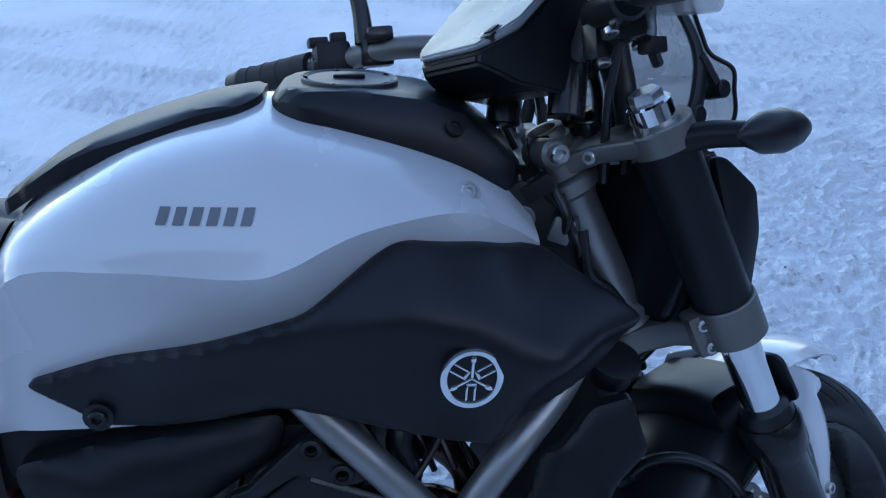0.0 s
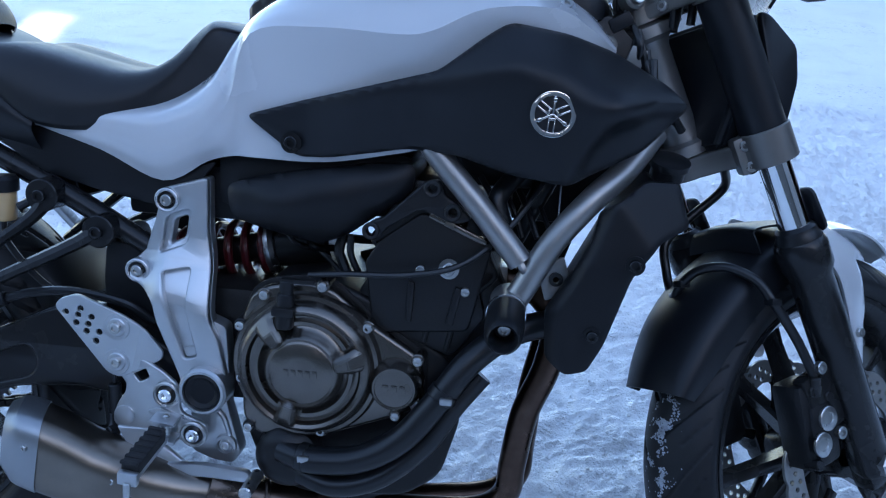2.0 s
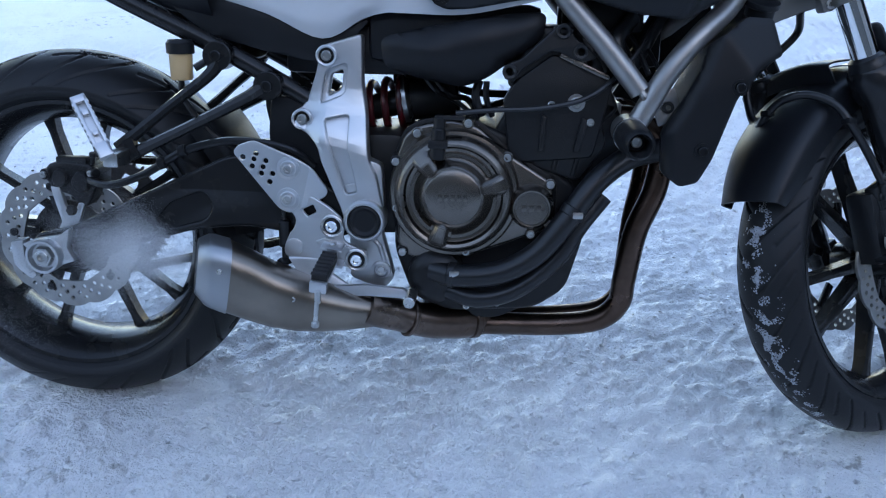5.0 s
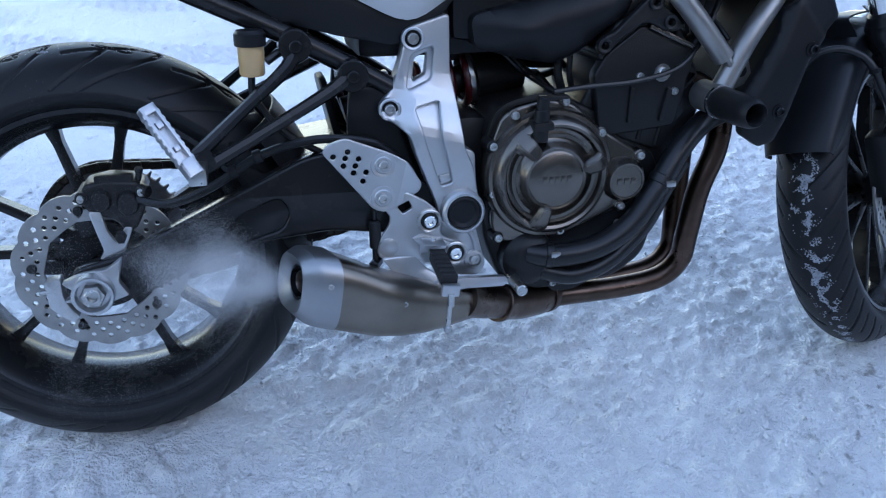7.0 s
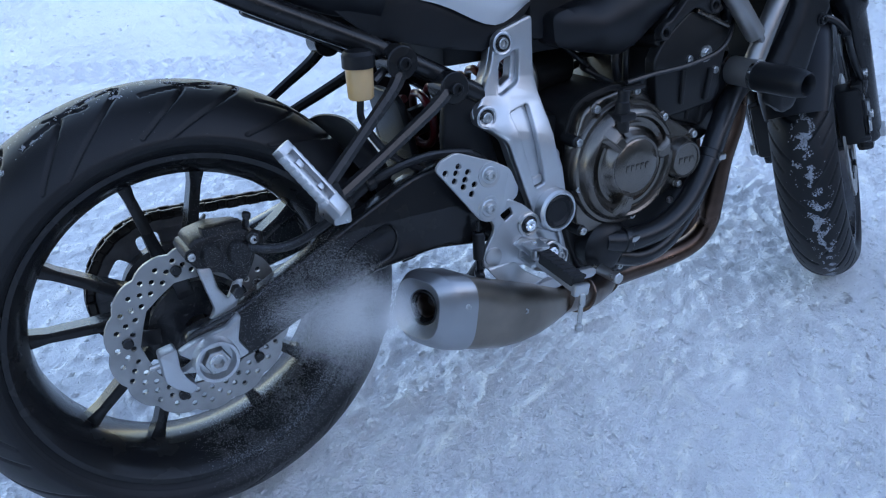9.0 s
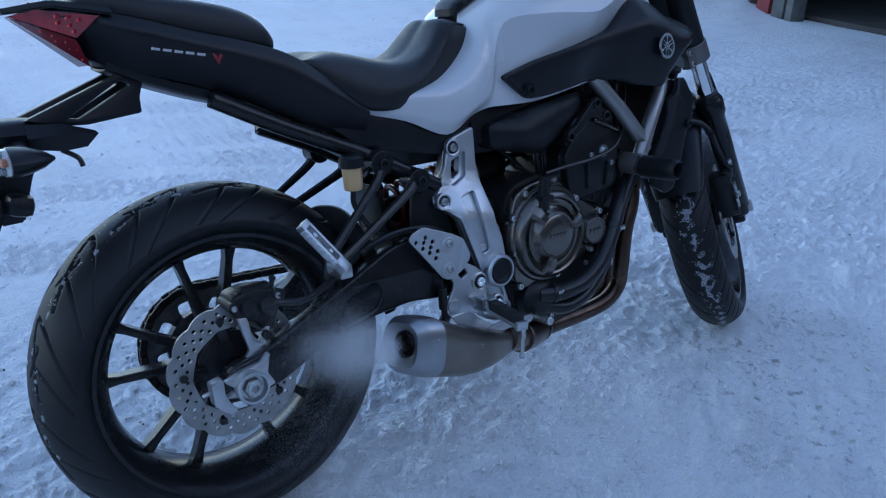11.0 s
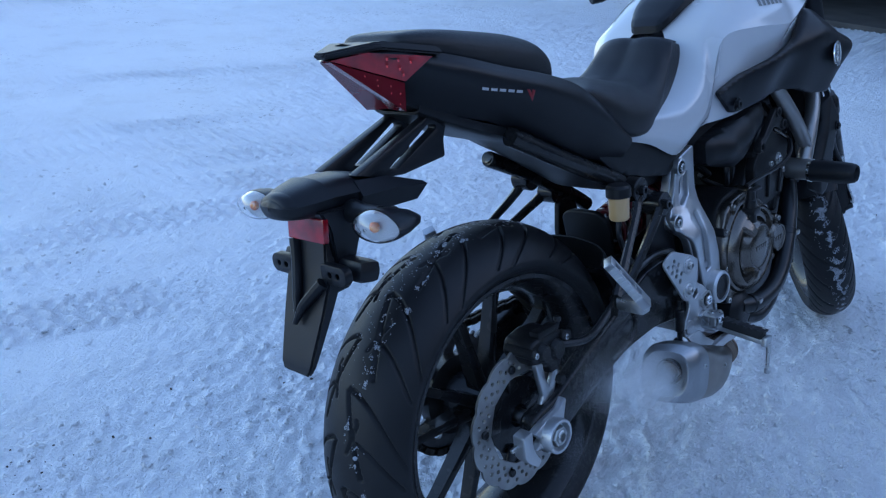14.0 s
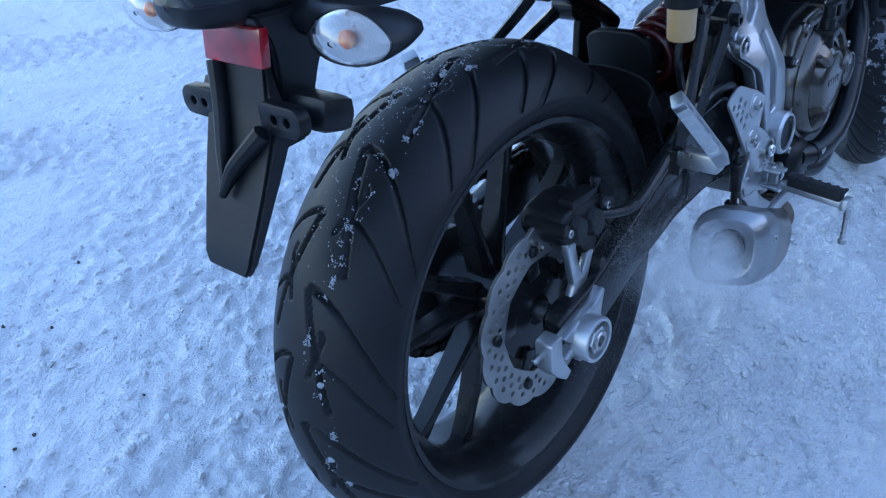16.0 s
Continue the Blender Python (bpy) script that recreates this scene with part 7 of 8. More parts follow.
for s in (1, -1):
    capm = lathe([(0, 0.0215), (0.022, 0.0215), (0.024, 0.0195), (0.024, 0.0125), (0.034, 0.012), (0.034, 0)], on_axis(1.006, OFF, -s * LEG), AXIS, 32)
    part("fork_cap", capm, CHROME, top, "polished fork cap nut")
    part("cap_hex", lathe([(0.022, 0.0165), (0.0325, 0.016), (0.0345, 0.014), (0.0345, 0)], on_axis(1.006, OFF, -s * LEG), AXIS, 6), STEEL, top)
    bolt(top, on_axis(0.998, 0.0, -s * 0.05), 0.007, (-0.9, -s * 0.3, -0.2), STEEL)
    leg = part("fork_leg", rod(on_axis(0.80, OFF, -s * LEG), on_axis(0.99, OFF, -s * LEG), 0.0300, seg=36), BLACK, bike, "fork leg with a chromed tube and black lower", TURNED)
    part("chrome_tube", rod(on_axis(0.60, OFF, -s * LEG), on_axis(0.79, OFF, -s * LEG), 0.0205, seg=36), CHROME, leg, "chromed fork tube")
    part("dust_seal", lathe([(0, 0.029), (0.010, 0.030), (0.016, 0.027), (0.022, 0.0265), (0.027, 0.0215), (0.027, 0.020)], on_axis(0.645, OFF, -s * LEG), AXIS, 36), HOSE, leg)
    part("lower_tube", merge(lathe([(0, 0), (0, 0.022), (0.01, 0.027), (0.24, 0.0285), (0.30, 0.0285), (0.312, 0.034), (0.345, 0.0345), (0.352, 0.031)], on_axis(0.300, OFF, -s * LEG), AXIS, 36)), SATIN, leg, "black lower fork tube")
    part("axle_lug", merge(box(Vector((1.405, -s * (LEG - 0.008), 0.300)), (0.055, 0.034, 0.062), 0.010, Matrix.Rotation(-RAKE, 4, "Y")), box(Vector((1.392, -s * (LEG + 0.004), 0.335)), (0.05, 0.030, 0.05), 0.010, Matrix.Rotation(-RAKE, 4, "Y"))), SATIN, leg)
    part("axle_end", lathe([(0, 0.017), (0.012, 0.017), (0.014, 0.014), (0.014, 0.009), (0.004, 0.008), (0.004, 0)], (1.394, -s * 0.122, 0.304), (0, -s, 0), 6 if s > 0 else 24), STEEL, leg)
    # guard flap in front of the chrome
    fl = plate(rounded([(-0.024, 0.0), (0.024, 0.0), (0.019, 0.062), (-0.019, 0.062)], 0.012), -0.003, 0.003, plane="yz")
    m = Matrix((FWD.to_4d(), Vector((0, 1, 0, 0)), AXIS.to_4d(), (0, 0, 0, 1))).transposed()
    m.col[3] = (*on_axis(0.65, OFF + 0.031, -s * LEG), 1)
    m[3][0] = m[3][1] = m[3][2] = 0
    bmesh.ops.transform(fl, matrix=m, verts=fl.verts)
    part("tube_guard", fl, BLACK, leg)
    # caliper
    cal = part("front_caliper", box((1.290, -s * 0.080, 0.362), (0.054, 0.050, 0.120), 0.012, Matrix.Rotation(radians(-14), 4, "Y")), ENGINE_BLACK, leg, "black front brake caliper")
    part("caliper_half", box((1.298, -s * 0.082, 0.352), (0.045, 0.060, 0.085), 0.012, Matrix.Rotation(radians(-14), 4, "Y")), ENGINE_BLACK, leg)
    part("caliper_lug", box((1.300, -s * 0.098, 0.395), (0.06, 0.022, 0.085), 0.006, Matrix.Rotation(-RAKE, 4, "Y")), SATIN, leg)
    if s > 0:
        for x, z in ((1.296, 0.372), (1.286, 0.338)):
            part("caliper_pin", lathe([(0, 0.0165), (0.003, 0.0165), (0.004, 0.015), (0.004, 0.009), (0.002, 0.008), (0.002, 0)], (x, -0.1115, z), (0, -1, 0), 28), STEEL, leg, "bright round caliper plug")
        for x, z in ((1.279, 0.440), (1.318, 0.352)):
            bolt(leg, (x, -0.112, z), 0.0085, (0, -1, 0), STEEL)
        part("brake_hose", tube([on_axis(0.765, OFF, -0.02), (1.245, 0.020, 0.685), (1.205, 0.050, 0.640), (1.174, 0.062, 0.605), (1.174, 0.060, 0.565), (1.168, 0.045, 0.537), (1.152, 0.020, 0.530), (1.147, 0.0, 0.548), (1.157, -0.022, 0.567), (1.178, -0.052, 0.571), (1.201, -0.080, 0.554), (1.215, -0.095, 0.526), (1.240, -0.097, 0.496), (1.258, -0.100, 0.469), (1.276, -0.108, 0.428)], 0.0066, 12), HOSE, leg, "black front brake hose")
        for q in ((1.147, 0.0, 0.548), (1.215, -0.095, 0.526)):
            part("hose_clip", box(q, (0.018, 0.016, 0.010), 0.003), PLASTIC, leg)
        part("hose_union", rod((1.272, -0.112, 0.428), (1.280, -0.106, 0.402), 0.008, seg=14), SATIN, leg)
        for x, z in ((1.272, 0.408), (1.284, 0.310), (1.302, 0.40)):
            part("caliper_bolt", rod((x, -0.09, z), (x, -0.112, z), 0.009, 0.0075, 14), SATIN, leg)

# front mudguard
FEN = []
for a, R, w, drop in ((161, 0.333, 0.054, 0.034), (153, 0.336, 0.062, 0.050), (142, 0.340, 0.068, 0.060), (128, 0.340, 0.070, 0.062), (112, 0.340, 0.070, 0.060), (98, 0.338, 0.070, 0.055)):
    r = radians(a)
    FEN.append([(1.40 + (R - d) * math.cos(r), y, 0.300 + (R - d) * math.sin(r)) for y, d in ((-w, drop), (-w * 1.02, drop * 0.4), (-w * 0.75, drop * 0.1), (0, -0.004), (w * 0.75, drop * 0.1), (w * 1.02, drop * 0.4), (w, drop))])
guard = part("front_mudguard", thicken(skin(FEN, 4, 5)[0], 0.003), BLACK, bike, "front mudguard, matte black behind and white ahead", TURNED, sharp=45)
part("guard_ridge", thicken(skin([[(x, y, z + 0.006 * (1 - (y / w) ** 2)) for y in (-w, -w * 0.5, 0, w * 0.5, w)] for x, w, z in ((1.225, 0.066, 0.588), (1.222, 0.062, 0.604), (1.226, 0.054, 0.622), (1.260, 0.056, 0.630), (1.310, 0.060, 0.634))], 4, 4)[0], 0.003), BLACK, guard, "raised black ridge of the mudguard between the fork legs")
wh_out = rounded([(1.296, 0.645), (1.358, 0.636), (1.410, 0.614), (1.452, 0.590), (1.450, 0.580), (1.407, 0.584), (1.406, 0.536), (1.398, 0.431), (1.386, 0.428), (1.366, 0.475), (1.339, 0.556), (1.303, 0.612)], 0.006)
wh_w = spline_surface([(1.296, 0.645, 0.060), (1.358, 0.634, 0.060), (1.405, 0.612, 0.062), (1.452, 0.585, 0.056), (1.40, 0.56, 0.086), (1.392, 0.424, 0.094), (1.35, 0.52, 0.104), (1.315, 0.58, 0.10)])
for s in (1, -1):
    b = shell(wh_out, wh_w, 0.004, 0.004, 0.010)
    sp_ = part("side_panel", b if s > 0 else flipped(b), WHITE, guard, "white side panel of the mudguard")
    bolt(guard, (1.378, -s * 0.098, 0.482), 0.007, (0, -s, 0), STEEL)
TIP = []
for a, R, w, drop in ((104, 0.340, 0.060, 0.012), (92, 0.342, 0.062, 0.014), (80, 0.340, 0.056, 0.014), (68, 0.334, 0.040, 0.012), (60, 0.330, 0.015, 0.008)):
    r = radians(a)
    TIP.append([(1.40 + (R - d) * math.cos(r), y, 0.300 + (R - d) * math.sin(r)) for y, d in ((-w, drop), (-w * 0.6, drop * 0.2), (0, -0.004), (w * 0.6, drop * 0.2), (w, drop))])
part("front_tip", thicken(skin(TIP, 4, 5)[0], 0.003), WHITE, guard, "white front tip of the mudguard")

# ---- head lamp, screen, dash, bars ----
hl = [[(1.150, y, z) for y, z in ((-0.085, 0.90), (0.085, 0.90), (0.10, 0.80), (0.06, 0.725), (-0.06, 0.725), (-0.10, 0.80))],
      [(1.205, y, z) for y, z in ((-0.098, 0.902), (0.098, 0.902), (0.116, 0.80), (0.07, 0.718), (-0.07, 0.718), (-0.116, 0.80))],
      [(1.240, y, z) for y, z in ((-0.09, 0.87), (0.09, 0.87), (0.108, 0.80), (0.062, 0.725), (-0.062, 0.725), (-0.108, 0.80))],
      [(1.262, y, z) for y, z in ((-0.07, 0.85), (0.07, 0.85), (0.085, 0.80), (0.05, 0.735), (-0.05, 0.735), (-0.085, 0.80))]]
b = loft(hl[:3])
bmesh.ops.bevel(b, geom=[e for e in b.edges], offset=0.008, segments=3, affect="EDGES")
lamp = part("head_lamp", b, BLACK, bike, "black head lamp unit between the fork legs", TURNED)
b = loft(hl[2:])
part("head_lens", b, CLEAR, lamp, "clear head lamp lens")
for s in (1, -1):
    cheek = plate(rounded([(1.165, 0.895), (1.184, 0.892), (1.232, 0.857), (1.233, 0.812), (1.212, 0.755), (1.195, 0.735), (1.185, 0.80)], 0.010), -s * 0.112, -s * 0.122, (), 0.003)
    part("lamp_cheek", cheek, BLACK, lamp, "black cheek of the head lamp")
    ind = part("front_indicator", tube([(1.105, -s * 0.115, 0.912), (1.125, -s * 0.145, 0.916), (1.140, -s * 0.172, 0.914)], [0.014, 0.013, 0.012], 14), BLACK, bike, "black front indicator on a short stalk", TURNED)
    body = loft([[(1.122 + t, -s * 0.178 + 0.8 * w * math.sin(a), 0.913 + w * math.cos(a)) for a in (2 * math.pi * i / 20 for i in range(20))] for t, w in ((0.0, 0.003), (0.012, 0.011), (0.035, 0.019), (0.065, 0.021), (0.09, 0.016), (0.105, 0.009))])
    part("indicator_shell", body, BLACK, ind)
    part("indicator_lens", loft([[(1.122 + t, -s * 0.178 + 0.8 * w * math.sin(a), 0.913 + w * math.cos(a)) for a in (2 * math.pi * i / 20 for i in range(20))] for t, w in ((0.103, 0.010), (0.112, 0.006), (0.118, 0.001))]), CLEAR, ind)
ws = []
for x, w, z in ((1.196, 0.108, 0.905), (1.206, 0.118, 0.930), (1.205, 0.120, 0.955), (1.204, 0.120, 0.976), (1.184, 0.110, 0.992), (1.176, 0.106, 1.015), (1.150, 0.104, 1.07), (1.11, 0.09, 1.13)):
    ws.append([(x + 0.055 * (1 - q * q), w * q, z) for q in (-1, -0.6, 0, 0.6, 1)])
screen = part("windscreen", thicken(skin(ws, 5, 5)[0], 0.003), SCREEN_DARK, bike, "hazy pale grey windscreen on black stays", TURNED)
screen.visible_shadow = False
edge = [Vector(r[0]) for r in ws]
pair("screen_edge", tube(edge, 0.0022, 8), PLASTIC, screen)
for s in (1, -1):
    part("screen_stay", merge(tube([(1.125, -s * 0.118, 0.915), (1.150, -s * 0.118, 0.955), (1.160, -s * 0.112, 1.0), (1.135, -s * 0.10, 1.06)], [0.009, 0.010, 0.008, 0.006], 10, flat=0.5), tube([(1.160, -s * 0.115, 0.99), (1.180, -s * 0.120, 0.955)], 0.006, 8), rod((1.18, -s * 0.105, 0.957), (1.18, -s * 0.128, 0.957), 0.009), rod((1.14, -s * 0.108, 0.935), (1.14, -s * 0.128, 0.935), 0.009)), BLACK, screen, "black screen stay")
def pod(rows, lift=0.0):
    return [[(x, y, z) for y, z in ((-w, zt + lift), (w, zt + lift), (w * k, zb), (-w * k, zb))] for x, w, zt, zb, k in rows]


b = loft(pod(((0.951, 0.042, 1.008, 0.998, 0.95), (0.962, 0.056, 1.014, 0.990, 0.9), (0.982, 0.070, 1.024, 0.978, 0.8), (1.04, 0.074, 1.070, 0.966, 0.75), (1.10, 0.060, 1.10, 0.985, 0.8))))
bmesh.ops.bevel(b, geom=b.edges[:], offset=0.003, segments=2, affect="EDGES")
dash = part("dash", b, BLACK, bike, "black instrument pod on the handlebar", TURNED)
glass = loft(pod(((0.9495, 0.040, 1.0145, 1.009, 1), (0.960, 0.055, 1.022, 1.014, 1), (0.981, 0.068, 1.034, 1.024, 1), (1.04, 0.072, 1.080, 1.070, 1), (1.098, 0.057, 1.11, 1.10, 1))))
bmesh.ops.bevel(glass, geom=glass.edges[:], offset=0.002, segments=2, affect="EDGES")
DISPLAY = material("grey_display", (0.24, 0.25, 0.26), 0.28, 0.0, 0.0, stain=0.3, stain_scale=20, spec=0.2)
part("dash_glass", glass, DISPLAY, dash, "pale grey glossy display")
part("button", merge(box((0.966, -0.047, 1.022), (0.020, 0.016, 0.008), 0.003, Matrix.Rotation(radians(-30), 4, "Y")), box((0.966, -0.047, 1.025), (0.013, 0.010, 0.006), 0.002, Matrix.Rotation(radians(-30), 4, "Y"))), PLASTIC, dash)
part("dash_mount", merge(box((1.04, 0, 0.985), (0.07, 0.11, 0.03), 0.01)), ENGINE_BLACK, dash)
part("ignition_lock", merge(rod((1.120, 0.0, 0.90), (1.105, 0.0, 0.950), 0.022), box((1.11, -0.02, 0.925), (0.05, 0.04, 0.03), 0.008)), SATIN, dash)
bar_pts = [(-0.36, 0.912, 1.030), (-0.25, 0.958, 1.034), (-0.16, 1.000, 1.040), (-0.10, 1.040, 1.030), (-0.06, 1.058, 1.005), (0, 1.062, 0.998)]
bars = part("handlebar", tube([(x, y, z) for y, x, z in bar_pts] + [(x, -y, z) for y, x, z in bar_pts[-2::-1]], 0.0125, 16), CLAMP, bike, "grey tapered handlebar", TURNED)
for s in (1, -1):
    part("bar_riser", merge(rod((1.048, -s * 0.045, 0.945), (1.060, -s * 0.045, 1.0), 0.018), box((1.061, -s * 0.045, 1.0), (0.04, 0.026, 0.036), 0.006)), SATIN, bars)
    g0, g1 = Vector((0.914, -s * 0.355, 1.030)), Vector((0.953, -s * 0.255, 1.034))
    part("grip", tube([g0, g0.lerp(g1, 0.1), g0.lerp(g1, 0.5), g1], [0.0178, 0.0165, 0.017, 0.0175], 20, smooth=False), PEGRUBBER, bars, "black rubber grip")
    gq = Vector((0, 0, 1)).rotation_difference((g1 - g0).normalized()).to_matrix().to_4x4()
    for k in range(4):
        part("grip_ring", lathe([(-0.0012, 0.0165), (-0.0006, 0.0176), (0.0006, 0.0176), (0.0012, 0.0165)], g0.lerp(g1, 0.15 + 0.22 * k), g1 - g0, 20), PEGRUBBER, bars)
    part("bar_end", rod(g0 + (g0 - g1).normalized() * 0.022, g0, 0.0145, 0.0165), BLACK, bars)
    rz = Matrix.Rotation(radians(22 * s), 4, "Z")
    part("switch_box", merge(box((0.964, -s * 0.228, 1.036), (0.042, 0.046, 0.044), 0.010, rz), box((0.950, -s * 0.232, 1.058), (0.022, 0.026, 0.010), 0.003, rz), box((0.943, -s * 0.224, 1.030), (0.012, 0.016, 0.014), 0.003, rz), box((0.965, -s * 0.212, 1.060), (0.018, 0.012, 0.012), 0.003, rz)), PLASTIC, bars, "black switch housing")
    for k in range(2):
        part("switch_mark", box((0.9425, -s * (0.236 + 0.007 * k), 1.040), (0.0012, 0.0035, 0.0035), 0.0004, rz), LIGHT_MARK, bars)
    part("lever_clamp", merge(box((0.993, -s * 0.180, 1.040), (0.036, 0.020, 0.034), 0.006, rz), rod((1.008, -s * 0.185, 1.04), (1.025, -s * 0.215, 1.04), 0.010), box((0.99, -s * 0.168, 1.056), (0.028, 0.03, 0.016), 0.004, rz)), SATIN, bars)
    part("lever", tube([(1.020, -s * 0.205, 1.040), (1.016, -s * 0.26, 1.034), (0.992, -s * 0.32, 1.028), (0.972, -s * 0.365, 1.024)], [0.008, 0.0065, 0.006, 0.008], 10), SATIN, bars, "black hand lever")
    mir = tube([(0.984, -s * 0.188, 1.05), (0.984, -s * 0.190, 1.09), (0.978, -s * 0.20, 1.14), (0.972, -s * 0.24, 1.195)], [0.011, 0.0095, 0.008, 0.006], 12)
    part("mirror_stem", mir, SATIN, bars)
    part("mirror_head", loft([[(0.985 + dx, -s * 0.275 + 0.055 * k * math.cos(a), 1.225 + 0.035 * k * math.sin(a)) for a in (2 * math.pi * i / 24 for i in range(24))] for k, dx in ((0.2, 0.03), (0.8, 0.022), (1.0, 0.0), (0.95, -0.008))]), PLASTIC, bars)
    part("clutch_wire" if s < 0 else "brake_line", tube([(1.02, -s * 0.175, 1.045), (1.055, -s * 0.12, 1.02), (1.07, -s * 0.08, 0.96), (1.085, -s * 0.05, 0.88)], 0.0045, 8), HOSE, bars)
master = part("master_cylinder", merge(rod((1.030, -0.110, 1.026), (0.985, -0.185, 1.026), 0.016, seg=24, bev=0.003), box((1.036, -0.138, 1.018), (0.046, 0.040, 0.034), 0.007, Matrix.Rotation(radians(28), 4, "Z")), box((1.018, -0.118, 1.004), (0.020, 0.018, 0.030), 0.004)), SATIN, bars, "black front brake master cylinder with clamp bolts")
for q in ((1.000, -0.150, 1.0095), (1.022, -0.120, 0.9885), (1.050, -0.135, 1.000)):
    bolt(master, q, 0.006, (-0.2, -0.4, -1), STEEL)
part("brake_switch", merge(box((1.052, -0.148, 0.996), (0.022, 0.016, 0.014), 0.003), rod((1.052, -0.148, 0.992), (1.056, -0.150, 0.978), 0.005, seg=10)), PLASTIC, master)
part("reservoir_cup", lathe([(0, 0), (0, 0.026), (0.004, 0.029), (0.024, 0.031), (0.026, 0.028), (0.026, 0)], (1.085, -0.160, 1.020), (0, -0.1, 1), 28), SCREEN_DARK, master, "hazy translucent brake fluid cup")
part("cup_lid", lathe([(0, 0.032), (0.008, 0.032), (0.010, 0.029), (0.010, 0)], (1.085, -0.1626, 1.046), (0, -0.1, 1), 28), PLASTIC, master)
part("brake_reservoir", merge(box((1.035, -0.125, 1.085), (0.075, 0.055, 0.022), 0.006), box((1.035, -0.125, 1.062), (0.06, 0.045, 0.03), 0.006), rod((1.03, -0.15, 1.055), (1.03, -0.17, 1.05), 0.008)), PLASTIC, bars, "black front brake reservoir")
for k, (y0, x1, z1) in enumerate(((0.06, 1.08, 0.86), (-0.05, 1.10, 0.88), (-0.078, 1.112, 0.885), (-0.03, 1.09, 0.87))):
    part("cable", tube([(1.05, y0, 1.02), (1.098, y0 * 0.95, 1.0), (1.112, y0 * 0.9, 0.95), (x1, y0 * 0.7, z1)], 0.0058, 8), HOSE, bars)
part("harness", tube([(1.092, -0.068, 1.03), (1.100, -0.070, 0.985), (1.106, -0.070, 0.935)], [0.013, 0.012, 0.013], 12), HOSE, bars)
# plugs, wires and castings round the steering neck
for k in range(6):
    a = 0.9 * k
    part("wire", tube([(1.05 + 0.008 * k, -0.045 - 0.006 * (k % 3), 0.91 - 0.012 * k), (1.065 + 0.006 * k, -0.062 - 0.005 * (k % 2), 0.88 - 0.014 * k), (1.06 + 0.012 * k, -0.05, 0.845 - 0.012 * k), (1.09 + 0.01 * k, -0.035, 0.81 - 0.01 * k)], 0.0032 + 0.0012 * (k % 3), 8), HOSE, neck)
part("connector", box((1.045, -0.055, 0.895), (0.03, 0.016, 0.018), 0.003, Matrix.Rotation(radians(-30), 4, "Y")), PLASTIC, neck)
part("connector", box((1.068, -0.058, 0.852), (0.022, 0.014, 0.026), 0.003, Matrix.Rotation(radians(20), 4, "Y")), ALU_PAINT, neck)
part("neck_lug", merge(rod((1.03, -0.02, 0.865), (1.03, -0.062, 0.865), 0.013), box((1.04, -0.04, 0.862), (0.05, 0.02, 0.022), 0.005)), CLAMP, neck)
bolt(neck, (1.03, -0.0625, 0.865), 0.008, (0, -1, 0), STEEL)
part("side_stand", tube([(0.62, 0.12, 0.24), (0.60, 0.20, 0.12), (0.575, 0.262, 0.045)], [0.014, 0.012, 0.012], 12), SATIN, bike, "black side stand")
part("left_crankcase", lathe([(0.12, 0.08), (0.15, 0.078), (0.165, 0.06), (0.17, 0)], (0.70, 0, 0.40), (0, 1, 0), 40), BRONZE, engine)

# ---- exhaust vapour: a cloud of droplets that drifts back from the muffler's outlet ----
VAPOUR = bpy.data.materials.new("vapour_droplets")
VAPOUR.use_nodes = True
VAPOUR.node_tree.nodes["Principled BSDF"].inputs["Base Color"].default_value = (0.86, 0.87, 0.88, 1)
VAPOUR.node_tree.nodes["Principled BSDF"].inputs["Roughness"].default_value = 0.9
VAPOUR.node_tree.nodes["Principled BSDF"].inputs["Alpha"].default_value = 0.32
VAPOUR.node_tree.nodes["Principled BSDF"].inputs["Specular IOR Level"].default_value = 0.1


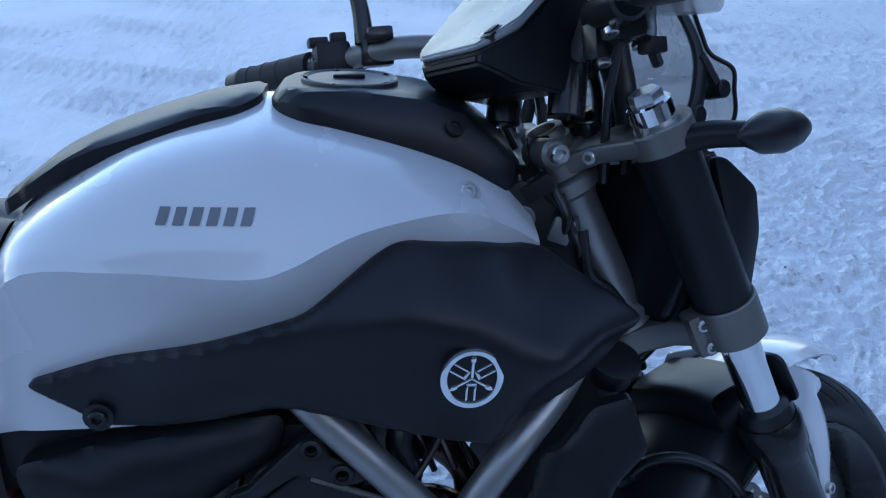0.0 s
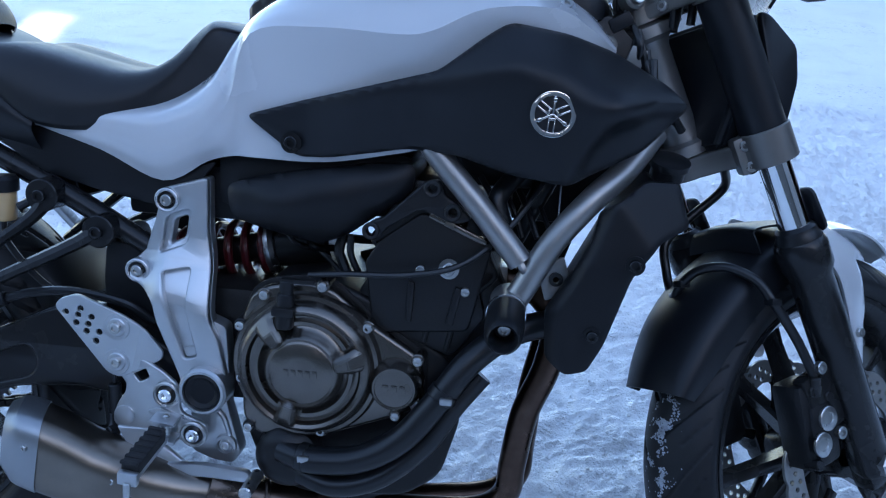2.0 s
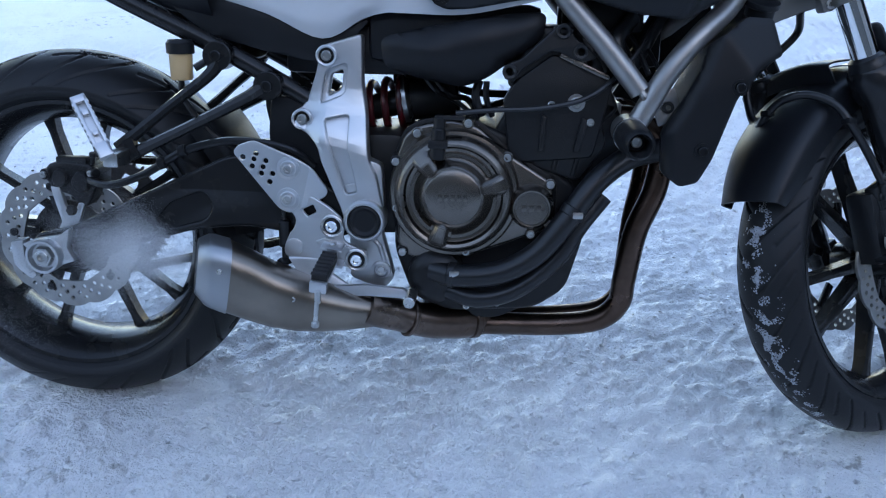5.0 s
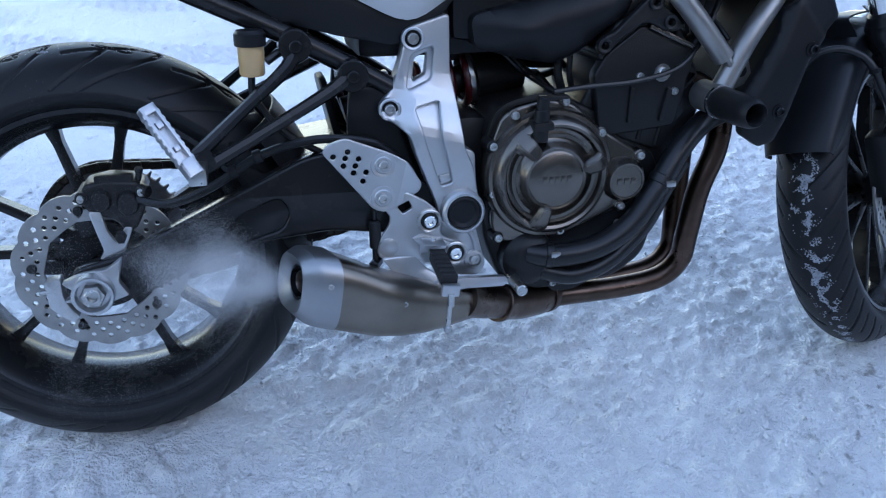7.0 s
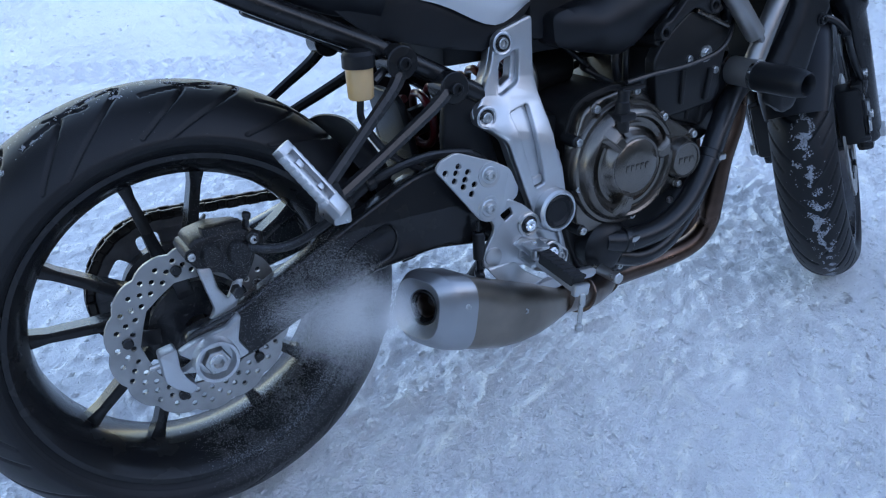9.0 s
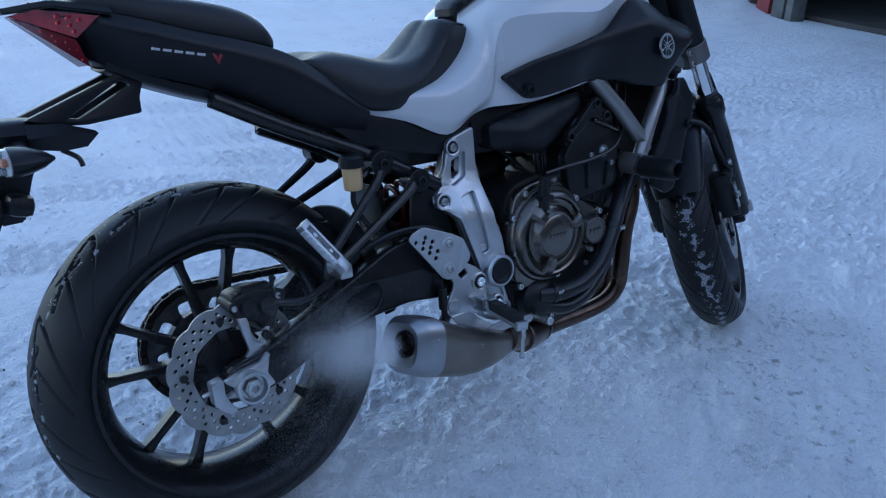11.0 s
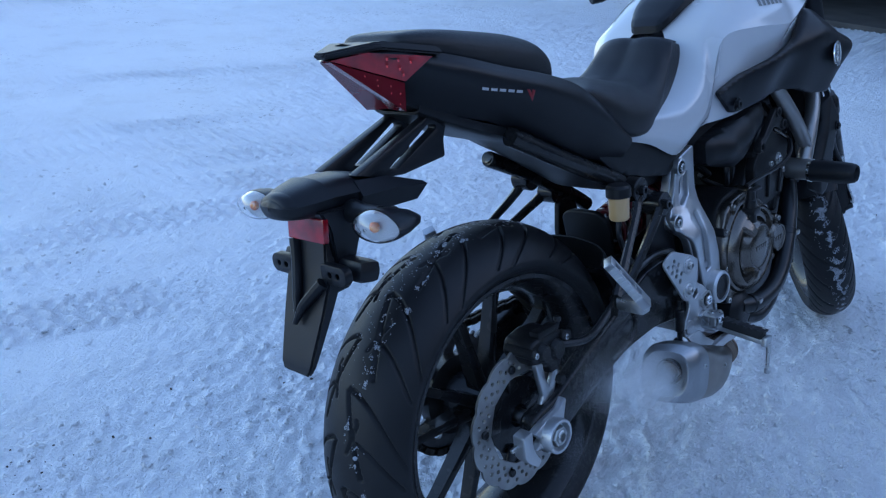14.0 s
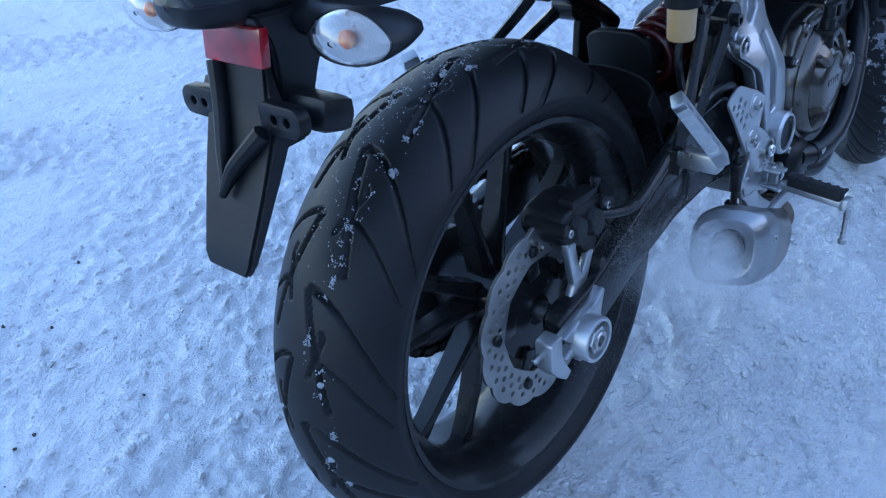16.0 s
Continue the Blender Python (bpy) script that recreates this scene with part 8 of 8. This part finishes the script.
def vapour(outlet, drift, reach, count, seed):
    """Tiny droplets along a widening, wavering plume: dense at the outlet, thinner and patchy further off."""
    rng = np.random.RandomState(seed)
    d = np.array(drift) / np.linalg.norm(drift)
    side = np.cross(d, (0, 0, 1))
    side /= np.linalg.norm(side)
    up = np.cross(side, d)
    n = count * 4
    run = rng.gamma(1.9, reach / 1.9, n)
    wide = 0.018 + 0.54 * run ** 0.95
    a, b = rng.normal(0, 0.42, n) * wide, rng.normal(0, 0.42, n) * wide
    sway = 0.05 * run * np.sin(run * 15 + 1.0)
    p = np.array(outlet) + run[:, None] * d + (a + sway)[:, None] * side + (b + 0.16 * run + 0.4 * sway)[:, None] * up
    wisp = value_noise(p[:, 0] + 0.5 * p[:, 1], p[:, 2] - 0.4 * p[:, 1], 13, 61) + 0.5 * value_noise(p[:, 0], p[:, 2] + p[:, 1], 29, 62)
    p = p[(wisp + 0.55 > rng.rand(n) * 1.3) & (run < reach * 2.1)][:count]
    # one small three-cornered flake of mist for each droplet
    m = len(p)
    ua, ub = rng.normal(0, 1, (m, 3)), rng.normal(0, 1, (m, 3))
    ua /= np.linalg.norm(ua, axis=1, keepdims=True)
    ub -= ua * (ua * ub).sum(1, keepdims=True)
    ub /= np.linalg.norm(ub, axis=1, keepdims=True)
    size = rng.uniform(0.00026, 0.00046, (m, 1))
    v = np.stack([p + ua * size, p + (-0.5 * ua + 0.866 * ub) * size, p + (-0.5 * ua - 0.866 * ub) * size], 1).reshape(-1, 3)
    f = np.arange(m * 3).reshape(-1, 3)
    me = bpy.data.meshes.new("exhaust_vapour")
    me.from_pydata(v.tolist(), [], f.tolist())
    tagged(part("exhaust_vapour", me, VAPOUR, None), "thin white exhaust vapour drifting from the muffler outlet", "vapour", kind="stuff")


vapour((0.262, -0.142, 0.340), (-1.0, -0.10, 0.06), 0.15, 330000, 71)

# ---- the yard's far side ----
WALL = material("grey_board_wall", (0.20, 0.21, 0.23), 0.8, stain=0.3, bump=0.4, bump_scale=60, stain_scale=3)
REDPOST = material("faded_red_paint", (0.33, 0.06, 0.06), 0.6, stain=0.35, stain_scale=12)
DARKWOOD = material("weathered_board", (0.16, 0.16, 0.15), 0.8, stain=0.4, stain_scale=10, bump=0.4, bump_scale=80)
# the same dark brown serves the garage's floor and rear wall
INSIDE = material("dark_garage_inside", (0.07, 0.065, 0.06), 0.85, stain=0.4, stain_scale=3)
gar = new("garage")
gar.matrix_basis = pose(7.08, 3.78, 0, 0, 0, -100)
tagged(gar, "dark open garage with a red door post, snow banked beside it", "garage")
part("wall", box((-2.2, 0.15, 1.5), (4.0, 0.22, 3.2), 0.02), WALL, gar, "grey boarded garage wall")
part("door_post", box((0.02, 0.02, 1.4), (0.16, 0.16, 3.0), 0.008), REDPOST, gar, "faded red door post")
part("door_post", box((-0.20, 0.0, 1.4), (0.14, 0.14, 3.0), 0.008), DARKWOOD, gar)
part("door_post", box((0.22, 0.0, 1.4), (0.14, 0.14, 3.0), 0.008), DARKWOOD, gar)
part("door_frame", box((0.36, 0.02, 1.4), (0.08, 0.18, 3.0), 0.008), DARKWOOD, gar)
part("wall", box((6.6, 0.15, 1.5), (4.0, 0.22, 3.2), 0.02), WALL, gar)
part("lintel", box((2.5, 0.15, 2.75), (4.3, 0.22, 0.7), 0.02), WALL, gar)
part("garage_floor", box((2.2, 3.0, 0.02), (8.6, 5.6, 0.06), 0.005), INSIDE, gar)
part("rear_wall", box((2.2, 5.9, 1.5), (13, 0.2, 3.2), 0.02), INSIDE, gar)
part("side_wall", box((-4.1, 3.0, 1.5), (0.2, 5.8, 3.2), 0.02), WALL, gar)
part("side_wall", box((8.5, 3.0, 1.5), (0.2, 5.8, 3.2), 0.02), WALL, gar)
part("roof", box((2.2, 3.0, 3.2), (13.4, 6.6, 0.2), 0.02), WALL, gar)

# unseen wall added behind the camera for shade, with openings placed for sun patches
SHADE_WALL = material("shade_wall_boards", (0.085, 0.09, 0.10), 0.85, stain=0.3, bump=0.3, bump_scale=90)
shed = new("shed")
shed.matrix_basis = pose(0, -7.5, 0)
tagged(shed, "unseen board wall added to shade the snowy yard, with openings for sun patches", "shed")
# openings set where sun rays through them land on chosen spots of snow
sun_gaps = [[(2.15, 3.18), (2.50, 3.18), (2.50, 3.52), (2.15, 3.52)], [(1.45, 3.18), (1.85, 3.18), (1.85, 3.52), (1.45, 3.52)], [(4.8, 3.30), (5.46, 3.32), (5.40, 3.40), (4.8, 3.42)], [(7.05, 3.83), (7.09, 3.83), (6.90, 4.07), (6.86, 4.07)]]
part("shade_wall", plate([(-26, -0.2), (26, -0.2), (26, 5.2), (-26, 5.2)], -0.03, 0.03, sun_gaps, 0.002), SHADE_WALL, shed)
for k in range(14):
    part("shade_wall_batten", box((-25 + 3.6 * k, 0.06, 2.5), (0.12, 0.08, 5.4), 0.01), SHADE_WALL, shed)
